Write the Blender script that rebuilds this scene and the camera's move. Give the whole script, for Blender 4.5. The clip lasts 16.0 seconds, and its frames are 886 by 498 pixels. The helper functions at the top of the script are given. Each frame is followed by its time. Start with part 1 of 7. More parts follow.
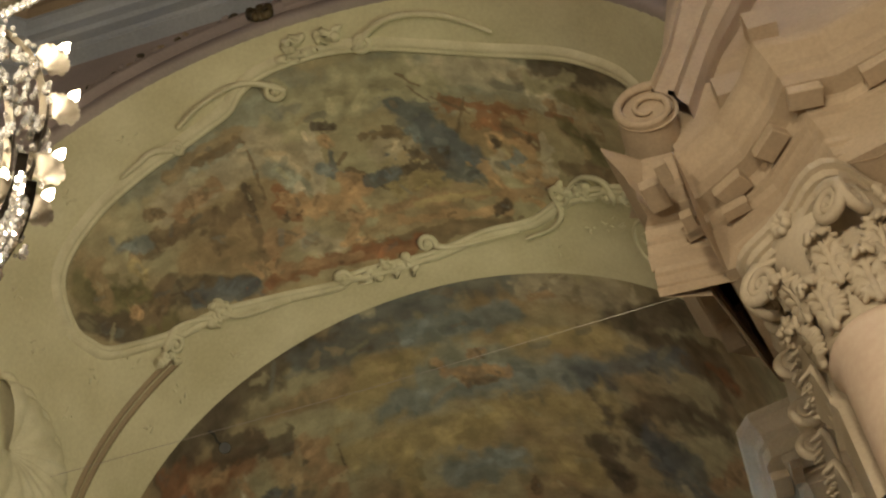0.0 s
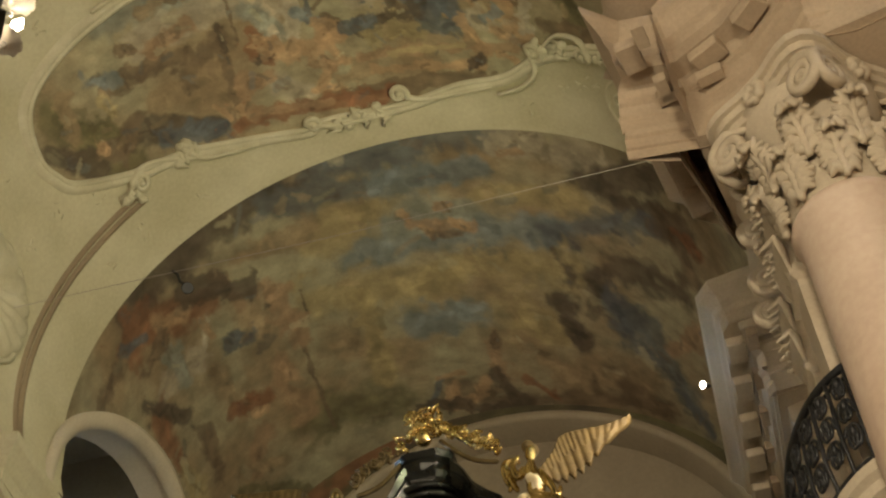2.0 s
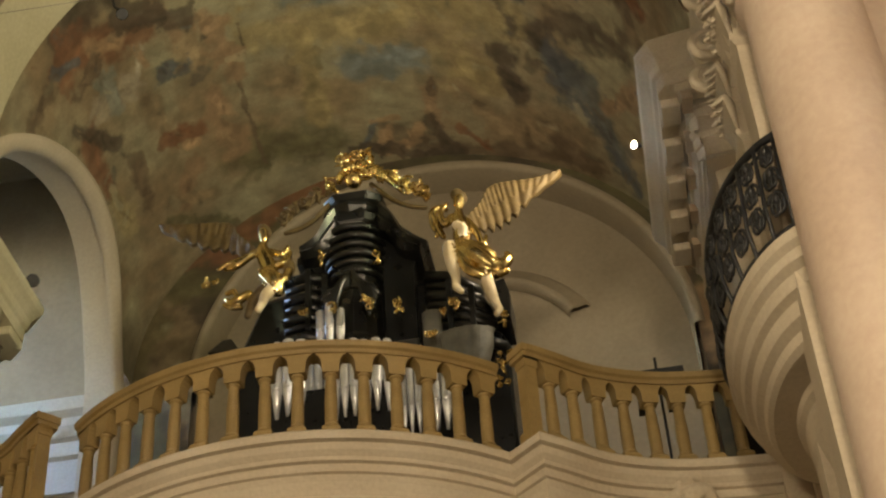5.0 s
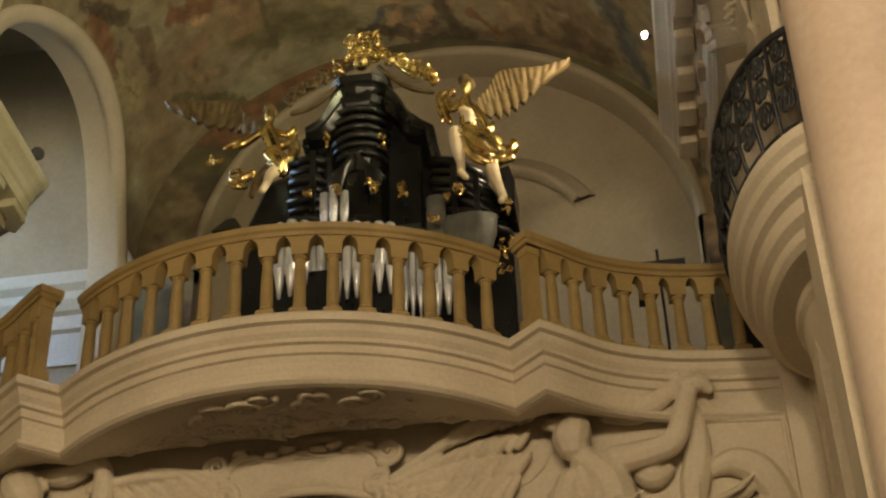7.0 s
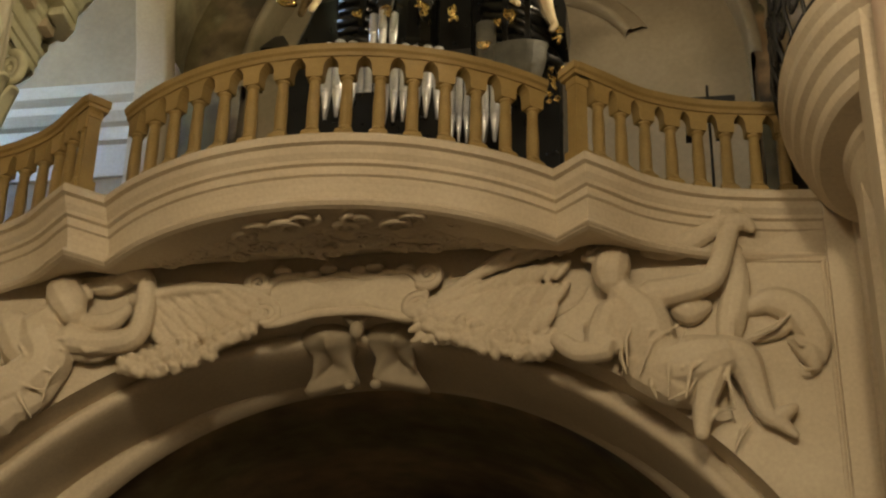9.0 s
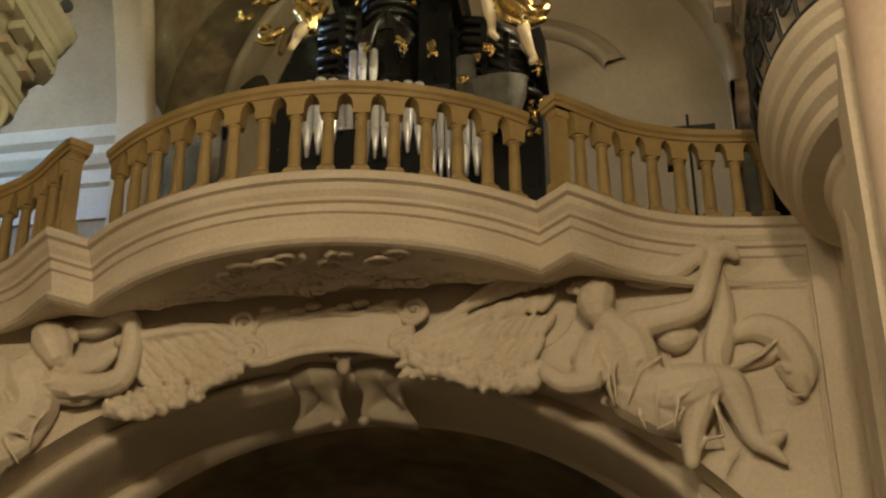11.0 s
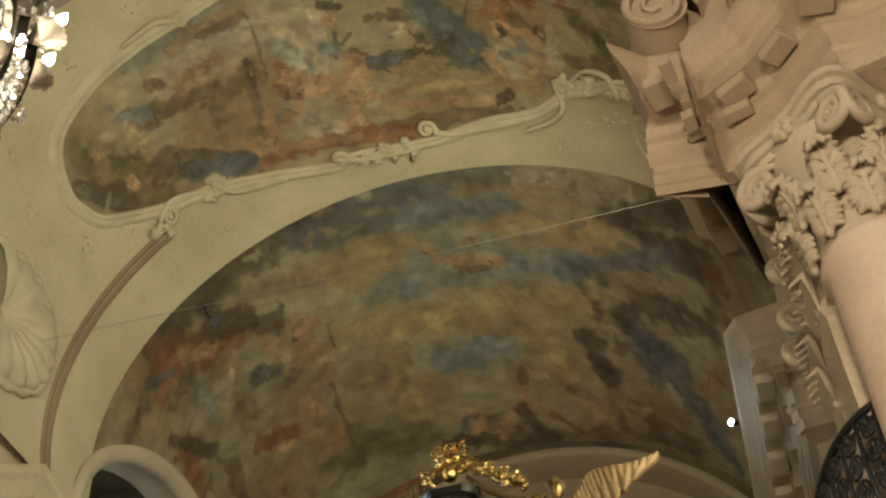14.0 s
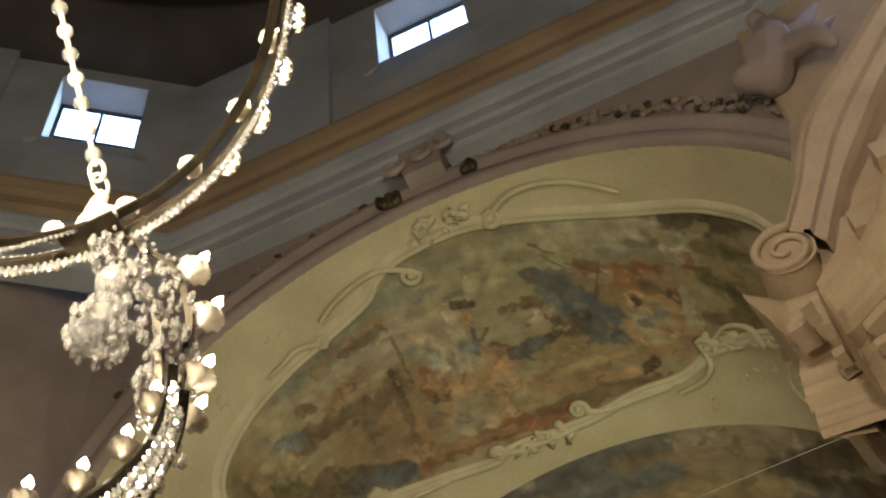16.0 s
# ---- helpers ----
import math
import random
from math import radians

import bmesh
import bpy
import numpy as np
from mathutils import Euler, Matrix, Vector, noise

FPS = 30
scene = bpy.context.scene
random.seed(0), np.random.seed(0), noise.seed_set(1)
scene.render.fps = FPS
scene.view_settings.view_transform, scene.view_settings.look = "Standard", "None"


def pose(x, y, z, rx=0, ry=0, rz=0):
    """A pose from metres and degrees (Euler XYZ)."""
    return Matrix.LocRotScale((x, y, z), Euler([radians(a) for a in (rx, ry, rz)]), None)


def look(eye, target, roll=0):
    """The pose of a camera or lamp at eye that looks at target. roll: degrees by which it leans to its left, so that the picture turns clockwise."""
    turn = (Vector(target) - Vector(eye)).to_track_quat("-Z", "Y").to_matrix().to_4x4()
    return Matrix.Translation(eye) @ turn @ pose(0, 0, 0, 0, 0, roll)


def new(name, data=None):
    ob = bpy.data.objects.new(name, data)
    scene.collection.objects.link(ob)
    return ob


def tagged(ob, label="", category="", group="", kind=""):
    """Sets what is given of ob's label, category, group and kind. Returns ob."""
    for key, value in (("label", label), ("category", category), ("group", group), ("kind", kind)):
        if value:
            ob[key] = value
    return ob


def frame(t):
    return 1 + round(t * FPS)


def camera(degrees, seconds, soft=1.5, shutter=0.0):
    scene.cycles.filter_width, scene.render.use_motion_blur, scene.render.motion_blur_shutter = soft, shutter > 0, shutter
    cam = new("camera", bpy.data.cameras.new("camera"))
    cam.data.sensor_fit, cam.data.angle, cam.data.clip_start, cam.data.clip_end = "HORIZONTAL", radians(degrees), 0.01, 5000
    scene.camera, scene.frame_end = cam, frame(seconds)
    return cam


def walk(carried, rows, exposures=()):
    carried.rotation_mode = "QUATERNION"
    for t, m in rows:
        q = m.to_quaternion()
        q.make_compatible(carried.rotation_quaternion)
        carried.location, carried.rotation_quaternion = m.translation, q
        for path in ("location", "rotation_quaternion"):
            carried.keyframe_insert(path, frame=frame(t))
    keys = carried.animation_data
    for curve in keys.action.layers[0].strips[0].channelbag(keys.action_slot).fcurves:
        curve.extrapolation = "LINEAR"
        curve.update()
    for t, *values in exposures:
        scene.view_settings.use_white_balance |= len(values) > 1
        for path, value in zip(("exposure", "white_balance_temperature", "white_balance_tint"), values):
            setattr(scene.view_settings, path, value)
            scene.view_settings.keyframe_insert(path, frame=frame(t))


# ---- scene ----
import itertools

from mathutils.kdtree import KDTree

cam = camera(31.68, 16.0, soft=2.3)
EYE = Vector((0.0, 0.0, 1.6))
# seconds, yaw to the left, pitch up, roll: the camera turns where it stands
ROWS = [
    (0.0, 9.51, 54.29, -8.64),
    (0.5, 10.31, 52.73, -7.22),
    (1.0, 10.31, 50.92, -6.85),
    (1.5, 9.36, 50.21, -6.50),
    (2.0, 8.76, 48.78, -6.33),
    (2.5, 8.12, 48.14, -5.81),
    (3.0, 8.37, 44.29, -5.64),
    (3.5, 8.54, 43.28, -3.94),
    (4.0, 8.86, 42.05, -3.19),
    (4.5, 7.38, 40.98, -4.07),
    (5.0, 6.60, 39.29, -4.24),
    (5.2, 6.24, 38.49, -4.44),
    (7.3, 7.57, 34.10, -0.90),
    (7.5, 7.99, 33.21, -0.01),
    (8.0, 8.19, 31.02, 0.05),
    (8.5, 8.76, 29.54, 1.07),
    (9.0, 9.06, 28.75, 1.33),
    (9.2, 9.00, 28.62, 1.25),
    (11.3, 8.59, 30.80, -0.54),
    (11.5, 8.82, 31.79, -0.59),
    (12.0, 9.12, 36.32, -1.38),
    (12.5, 9.80, 40.32, -1.48),
    (13.0, 10.75, 44.66, -2.69),
    (13.5, 11.28, 47.05, -3.92),
    (14.0, 10.10, 50.16, -5.04),
    (14.5, 10.44, 54.31, -7.24),
    (15.0, 12.30, 56.95, -7.87),
    (15.5, 15.30, 59.15, -8.21),
    (16.0, 17.45, 61.31, -8.35),
]


def heading(yaw, pitch):
    a, b = radians(yaw), radians(pitch)
    return Vector((-math.sin(a) * math.cos(b), math.cos(a) * math.cos(b), math.sin(b)))


walk(cam, [(t, look(EYE, EYE + heading(yaw, pitch), roll)) for t, yaw, pitch, roll in ROWS],
     [(0.0, -0.25, 6600, 10), (2.0, -0.08, 6550, 10), (4.0, 0.08, 6600, 10), (5.0, 0.05, 6800, 10), (7.5, -0.1, 7200, 10), (9.0, -0.15, 7300, 10), (11.5, -0.05, 7100, 10), (12.5, 0.08, 6900, 10), (13.0, 0.12, 6600, 10), (14.0, 0.0, 6500, 10), (15.0, -0.25, 6500, 10), (16.0, -0.38, 6600, 10)])

# ---- world, lamps ----
world = bpy.data.worlds.new("sky")
scene.world = world
world.use_nodes = True
wn = world.node_tree.nodes
sky = wn.new("ShaderNodeTexSky")
sky.sky_type, sky.sun_disc, sky.sun_elevation, sky.sun_rotation = "NISHITA", False, radians(40), radians(150)
world.node_tree.links.new(sky.outputs[0], wn["Background"].inputs[0])
wn["Background"].inputs[1].default_value = 5.5


def lamp(name, kind, place, power, colour, radius=0.3, target=None, spot=60, label="", blend=0.6):
    data = bpy.data.lights.new(name, kind)
    data.energy, data.color = power, colour
    if kind == "AREA":
        data.size = radius
    else:
        data.shadow_soft_size = radius
    if kind == "SPOT":
        data.spot_size, data.spot_blend = radians(spot), blend
    ob = new(name, data)
    ob.matrix_world = look(place, target) if target else Matrix.Translation(place)
    return ob


WARM, AMBER, LIME = (1.0, 0.85, 0.60), (1.0, 0.60, 0.30), (0.97, 1.0, 0.55)
CHANDELIER = Vector((-2.8, 1.2, 8.5))
lamp("chandelier_bulbs", "POINT", CHANDELIER, 1350, WARM, 0.6)
# no chandelier hangs here: unseen fill added behind the camera to brighten the bay
lamp("unseen_nave_fill", "POINT", (0.9, -4.0, 8.8), 3000, WARM, 0.5)
lamp("cornice_floodlight_beam", "SPOT", (1.45, 11.4, 15.4), 520, LIME, 0.15, (-5.6, 12.6, 18.6), 120)
lamp("gallery_floodlight_beam", "SPOT", (0.8, 14.6, 15.0), 420, WARM, 0.12, (-4.0, 18.0, 17.0), 150)

# ---- materials ----


def material(name, dark, light, scale=1.2, fine=30.0, rough=0.75, metal=0.0, bump=0.15, spread=(0.35, 0.7), paint=False, vary=0.0):
    """Two scales of noise between two colours, with fine relief."""
    m = bpy.data.materials.new(name)
    m.use_nodes = True
    nodes, links = m.node_tree.nodes, m.node_tree.links
    b = nodes["Principled BSDF"]
    coord = nodes.new("ShaderNodeTexCoord")
    big, small = nodes.new("ShaderNodeTexNoise"), nodes.new("ShaderNodeTexNoise")
    for n, s, d in ((big, scale, 6), (small, fine, 4)):
        n.inputs["Scale"].default_value, n.inputs["Detail"].default_value = s, d
        links.new(coord.outputs["Object"], n.inputs["Vector"])
    ramp = nodes.new("ShaderNodeValToRGB")
    ramp.color_ramp.elements[0].position, ramp.color_ramp.elements[1].position = spread
    ramp.color_ramp.elements[0].color, ramp.color_ramp.elements[1].color = (*dark, 1), (*light, 1)
    links.new(big.outputs["Fac"], ramp.inputs["Fac"])
    colour = ramp.outputs["Color"]
    if paint:
        att = nodes.new("ShaderNodeAttribute")
        att.attribute_name = "fresco"
        mix = nodes.new("ShaderNodeMix")
        mix.data_type, mix.blend_type = "RGBA", "MULTIPLY"
        mix.inputs[0].default_value = 1.0
        links.new(att.outputs["Color"], mix.inputs[6])
        links.new(colour, mix.inputs[7])
        colour = mix.outputs[2]
    grain = nodes.new("ShaderNodeMix")
    grain.data_type, grain.blend_type = "RGBA", "OVERLAY"
    grain.inputs[0].default_value = 0.18
    links.new(colour, grain.inputs[6])
    links.new(small.outputs["Fac"], grain.inputs[7])
    colour = grain.outputs[2]
    if vary:
        info, hsv = nodes.new("ShaderNodeObjectInfo"), nodes.new("ShaderNodeHueSaturation")
        span = nodes.new("ShaderNodeMapRange")
        span.inputs["To Min"].default_value, span.inputs["To Max"].default_value = 1 - vary, 1 + vary
        links.new(info.outputs["Random"], span.inputs["Value"])
        links.new(span.outputs["Result"], hsv.inputs["Value"])
        links.new(colour, hsv.inputs["Color"])
        colour = hsv.outputs["Color"]
    links.new(colour, b.inputs["Base Color"])
    b.inputs["Metallic"].default_value = metal
    ro = nodes.new("ShaderNodeMapRange")
    ro.inputs["To Min"].default_value, ro.inputs["To Max"].default_value = max(rough - 0.1, 0.02), min(rough + 0.1, 1)
    links.new(small.outputs["Fac"], ro.inputs["Value"])
    links.new(ro.outputs["Result"], b.inputs["Roughness"])
    bp = nodes.new("ShaderNodeBump")
    bp.inputs["Strength"].default_value, bp.inputs["Distance"].default_value = bump, 0.02
    links.new(small.outputs["Fac"], bp.inputs["Height"])
    links.new(bp.outputs["Normal"], b.inputs["Normal"])
    return m


def glow(name, colour, power):
    m = bpy.data.materials.new(name)
    m.use_nodes = True
    b = m.node_tree.nodes["Principled BSDF"]
    b.inputs["Base Color"].default_value = (*colour, 1)
    b.inputs["Emission Color"].default_value, b.inputs["Emission Strength"].default_value = (*colour, 1), power
    return m


def crystal(name, tint=(1, 1, 1), rough=0.03):
    m = bpy.data.materials.new(name)
    m.use_nodes = True
    b = m.node_tree.nodes["Principled BSDF"]
    b.inputs["Base Color"].default_value = (*tint, 1)
    b.inputs["Transmission Weight"].default_value, b.inputs["Roughness"].default_value, b.inputs["IOR"].default_value = 0.85, rough, 1.55
    return m


PLASTER = material("pale_plaster", (0.50, 0.43, 0.33), (0.62, 0.55, 0.44), 0.7, 22)
CREAM = material("cream_stucco", (0.50, 0.42, 0.31), (0.60, 0.52, 0.40), 1.0, 26)
# yellow limewash; on the west pier its hue also carries the lamp's tint
OLIVE = material("yellow_tinted_limewash", (0.50, 0.46, 0.31), (0.62, 0.58, 0.42), 0.9, 18)
STUCCO = material("yellowed_stucco_relief", (0.52, 0.48, 0.34), (0.66, 0.62, 0.47), 2.5, 40)
# east pier stucco: warm amber lamplight is mixed into this base colour
AMBERLIT = material("amber_lit_stucco", (0.40, 0.31, 0.22), (0.49, 0.39, 0.28), 1.2, 26)
ROSE = material("pinkish_marble_stucco", (0.58, 0.44, 0.34), (0.68, 0.54, 0.43), 0.8, 14, rough=0.5)
MAUVE = material("grey_mauve_plaster", (0.26, 0.22, 0.22), (0.36, 0.30, 0.29), 0.8, 20)
DULL = material("dull_old_gilding", (0.10, 0.068, 0.028), (0.19, 0.13, 0.052), 7.0, 30, rough=0.6, metal=0.25, bump=0.3)
OCHRE = material("ochre_plaster", (0.24, 0.18, 0.12), (0.32, 0.245, 0.165), 0.9, 20)
SLATE = material("blue_grey_plaster", (0.30, 0.335, 0.39), (0.42, 0.455, 0.51), 0.8, 20)
SOOT = material("tarnished_gilding", (0.02, 0.016, 0.01), (0.10, 0.07, 0.03), 3.0, 30, rough=0.5, bump=0.3)
BEIGE = material("beige_wall_plaster", (0.28, 0.23, 0.165), (0.37, 0.31, 0.225), 0.6, 12)
TAN = material("tan_painted_wood", (0.26, 0.175, 0.065), (0.34, 0.235, 0.095), 3.0, 40, rough=0.55, vary=0.08)
BLACK = material("black_lacquered_wood", (0.006, 0.006, 0.0055), (0.014, 0.014, 0.013), 1.5, 6, rough=0.3, bump=0.02)
GOLD = material("gilded_wood", (0.56, 0.39, 0.14), (0.86, 0.66, 0.30), 6.0, 30, rough=0.2, metal=1.0, bump=0.25)
FLESH = material("ivory_painted_wood", (0.72, 0.58, 0.36), (0.85, 0.72, 0.50), 5.0, 40, rough=0.4, bump=0.05)
TIN = material("polished_tin", (0.80, 0.81, 0.84), (0.92, 0.93, 0.96), 8.0, 60, rough=0.35, metal=0.6, bump=0.04)
IRON = material("black_wrought_iron", (0.008, 0.009, 0.01), (0.025, 0.025, 0.028), 6.0, 60, rough=0.45, bump=0.1)
FRESCO = material("fresco_paint", (0.74, 0.74, 0.74), (1.0, 1.0, 1.0), 3.5, 24, rough=0.85, paint=True, bump=0.1)
STONE = material("grey_floor_stone", (0.06, 0.052, 0.045), (0.12, 0.105, 0.09), 1.0, 20, rough=0.4)
CRYSTAL = crystal("cut_crystal")
FROST = material("frosted_glass_flower", (0.62, 0.55, 0.45), (0.76, 0.70, 0.60), 9.0, 60, rough=0.35, bump=0.1)
BRASS = material("dark_bronze", (0.022, 0.018, 0.012), (0.06, 0.047, 0.03), 8.0, 40, rough=0.35, metal=0.7)
BULB = glow("lit_candle_bulb", (1.0, 0.86, 0.62), 30)
FLOOD = glow("lit_floodlight_lens", (1.0, 0.96, 0.88), 30)
PANE = glow("daylit_sky_outside", (0.80, 0.90, 1.0), 3.0)
HALLWALL = material("dim_hall_plaster", (0.24, 0.20, 0.16), (0.32, 0.27, 0.21), 0.7, 20)
WHITE = material("white_cornice_paint", (0.52, 0.50, 0.46), (0.62, 0.60, 0.56), 1.0, 20)
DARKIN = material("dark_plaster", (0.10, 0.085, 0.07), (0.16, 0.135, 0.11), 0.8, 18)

# ---- mesh helpers ----


def part(name, bm, mat, parent=None, label="", smooth=False, mats=None):
    """One bmesh as one mesh object, under a thing or a part."""
    me = bpy.data.meshes.new(name)
    bmesh.ops.recalc_face_normals(bm, faces=bm.faces)
    if smooth:
        for f in bm.faces:
            f.smooth = True
    bm.to_mesh(me)
    bm.free()
    for x in mats or [mat]:
        me.materials.append(x)
    ob = new(name, me)
    if parent:
        ob.parent = parent
        ob.matrix_parent_inverse = parent.matrix_world.inverted()
    if label:
        ob["label"] = label
    return ob


def thing(name, place, label, category, group="", kind=""):
    ob = new(name)
    ob.empty_display_size = 0.2
    ob.matrix_world = Matrix.Translation(place)
    bpy.context.view_layer.update()
    return tagged(ob, label, category, group, kind)


def structure(name, bm, mat, label, category, smooth=False):
    return tagged(part(name, bm, mat, smooth=smooth), label, category, kind="structure")


def rows_mesh(bm, rows, closed=False, cap=False):
    """A skin over rows of points."""
    vs = [[bm.verts.new(p) for p in row] for row in rows]
    for a, b in zip(vs, vs[1:]):
        n = len(a)
        for i in range(n if closed else n - 1):
            bm.faces.new((a[i], a[(i + 1) % n], b[(i + 1) % n], b[i]))
    if cap and closed:
        for row in (vs[0], vs[-1]):
            bm.faces.new(row)
    return vs


def box(bm, x0, x1, y0, y1, z0, z1, top=1.0, turn=0.0):
    """A block; top narrows it upward, turn swings it about its middle (degrees)."""
    cx, cy = (x0 + x1) / 2, (y0 + y1) / 2
    c, s = math.cos(radians(turn)), math.sin(radians(turn))
    rows = []
    for z, k in ((z0, 1.0), (z1, top)):
        row = []
        for x, y in ((x0, y0), (x1, y0), (x1, y1), (x0, y1)):
            dx, dy = (x - cx) * k, (y - cy) * k
            row.append((cx + dx * c - dy * s, cy + dx * s + dy * c, z))
        rows.append(row)
    rows_mesh(bm, rows, True, True)


def tube(bm, pts, r, seg=6, closed=False, round_ends=True):
    """A round bar along points; r is one radius or one for each point."""
    pts = [Vector(p) for p in pts]
    n = len(pts)
    rs = list(r) if isinstance(r, (list, tuple)) else [r] * n
    if round_ends and not closed and n > 1:
        a, b = (pts[0] - pts[1]).normalized(), (pts[-1] - pts[-2]).normalized()
        pts = [pts[0] + a * rs[0] * 0.9, pts[0] + a * rs[0] * 0.55] + pts + [pts[-1] + b * rs[-1] * 0.55, pts[-1] + b * rs[-1] * 0.9]
        rs = [rs[0] * 0.35, rs[0] * 0.8] + rs + [rs[-1] * 0.8, rs[-1] * 0.35]
        n = len(pts)
    up, rows = None, []
    for i in range(n):
        d = (pts[(i + 1) % n] - pts[i - 1]) if closed else (pts[min(i + 1, n - 1)] - pts[max(i - 1, 0)])
        d = d.normalized() if d.length > 1e-9 else Vector((0, 0, 1))
        if up is None:
            up = d.orthogonal().normalized()
        up = (up - d * up.dot(d))
        up = up.normalized() if up.length > 1e-6 else d.orthogonal().normalized()
        w = d.cross(up)
        rows.append([pts[i] + (up * math.cos(a) + w * math.sin(a)) * rs[i] for a in (2 * math.pi * k / seg for k in range(seg))])
    if closed:
        rows.append(rows[0])
        rows_mesh(bm, rows, True)
    else:
        rows_mesh(bm, rows, True, True)


def egg(bm, place, radii, turn=(0, 0, 0), seg=10, rings=7):
    """An ellipsoid."""
    m = Matrix.LocRotScale(Vector(place), Euler([radians(a) for a in turn]), Vector(radii))
    bmesh.ops.create_uvsphere(bm, u_segments=seg, v_segments=rings, radius=1, matrix=m)


def lathe(bm, profile, place=(0, 0, 0), seg=16, a0=0.0, a1=360.0, sx=1.0, sy=1.0):
    """A turned form: rows of (radius, z)."""
    full = abs(a1 - a0) >= 360
    n = seg if full else seg + 1
    rows = []
    for r, z in profile:
        rows.append([(place[0] + sx * r * math.cos(radians(a0 + (a1 - a0) * k / seg)), place[1] + sy * r * math.sin(radians(a0 + (a1 - a0) * k / seg)), place[2] + z) for k in range(n)])
    rows_mesh(bm, rows, full, full)


def sweep(bm, path, profile, side=1.0, closed=False):
    """A moulding along a plan line: profile rows of (outward, z); outward is to the right of the line for side 1."""
    n = len(path)
    rows = []
    for i in range(n):
        p = Vector(path[i])
        a = (p - Vector(path[i - 1])) if (i or closed) else None
        b = (Vector(path[(i + 1) % n]) - p) if (i < n - 1 or closed) else None
        a, b = (a or b).normalized(), (b or a).normalized()
        na, nb = Vector((a.y, -a.x)), Vector((b.y, -b.x))
        m = (na + nb)
        m = m / max(m.dot(na), 0.35) if m.length > 1e-6 else na
        rows.append([(p.x + m.x * o * side, p.y + m.y * o * side, z) for o, z in profile])
    if closed:
        rows.append(rows[0])
    rows_mesh(bm, rows)


def arch_sweep(bm, cx, cz, radius, y, profile, a0=-90.0, a1=90.0, n=72):
    """A moulding round an arch that faces the hall: profile rows of (outward from the arch's edge, y step)."""
    rows = []
    for k in range(n + 1):
        a = radians(a0 + (a1 - a0) * k / n)
        rows.append([(cx + (radius + dr) * math.sin(a), y + dy, cz + (radius + dr) * math.cos(a)) for dr, dy in profile])
    rows_mesh(bm, rows)


def arch_wall(bm, x0, x1, z0, z1, y0, y1, cx, cz, radius):
    """A wall with an arched opening through it."""
    xs = sorted({x0, x1, *(cx + radius * math.sin(radians(-90 + 180 * k / 64)) for k in range(65) if x0 < cx + radius * math.sin(radians(-90 + 180 * k / 64)) < x1)})
    foot = []
    for x in xs:
        inside = radius * radius - (x - cx) ** 2
        foot.append(cz + math.sqrt(max(inside, 0.0)) if inside > -1e-6 else None)
    for y in (y0, y1):
        for i in range(len(xs) - 1):
            opened = foot[i] is not None and foot[i + 1] is not None
            lo = (foot[i], foot[i + 1]) if opened else (z0, z0)
            bm.faces.new([bm.verts.new(p) for p in ((xs[i], y, lo[0]), (xs[i + 1], y, lo[1]), (xs[i + 1], y, z1), (xs[i], y, z1))])
    arch_sweep(bm, cx, cz, radius, y0, [(0, 0), (0, y1 - y0)])
    for x in (cx - radius, cx + radius):
        bm.faces.new([bm.verts.new(p) for p in ((x, y0, z0), (x, y1, z0), (x, y1, cz), (x, y0, cz))])
    bm.faces.new([bm.verts.new(p) for p in ((x0, y0, z1), (x1, y0, z1), (x1, y1, z1), (x0, y1, z1))])


def smooth_line(pts, steps=6, closed=False):
    """A Catmull-Rom line through points of any dimension."""
    p = [np.array(q, float) for q in pts]
    n, out = len(p), []
    for i in range(n if closed else n - 1):
        a, b, c, d = (p[(i + k) % n] if closed else p[min(max(i + k, 0), n - 1)] for k in (-1, 0, 1, 2))
        for s in range(steps):
            t = s / steps
            out.append(0.5 * (2 * b + (c - a) * t + (2 * a - 5 * b + 4 * c - d) * t * t + (3 * b - a - 3 * c + d) * t ** 3))
    if not closed:
        out.append(p[-1])
    return out


def spiral(turns=1.6, r0=0.16, r1=0.02, start=0.0, n=26, hand=1):
    """A flat scroll as (a, b) pairs, from the rim inward."""
    return [((r0 + (r1 - r0) * k / n) * math.cos(start + hand * turns * 2 * math.pi * k / n), (r0 + (r1 - r0) * k / n) * math.sin(start + hand * turns * 2 * math.pi * k / n)) for k in range(n + 1)]


def lattice_noise(u, v, seed):
    """Smooth value noise for arrays."""
    g = np.random.default_rng(seed).random((64, 64))
    i, j = np.floor(u).astype(int), np.floor(v).astype(int)
    a, b = u - i, v - j
    a, b = a * a * (3 - 2 * a), b * b * (3 - 2 * b)
    i, j, k, l = i % 64, j % 64, (i + 1) % 64, (j + 1) % 64
    return (g[i, j] * (1 - a) + g[k, j] * a) * (1 - b) + (g[i, l] * (1 - a) + g[k, l] * a) * b


def clouds(u, v, seed, octaves=5, scale=1.0):
    total, amp, s = 0.0, 1.0, scale
    for o in range(octaves):
        total = total + amp * lattice_noise(u * s + 7.3 * o, v * s + 3.1 * o, seed + o)
        amp, s = amp * 0.55, s * 2.03
    return total / 2.0


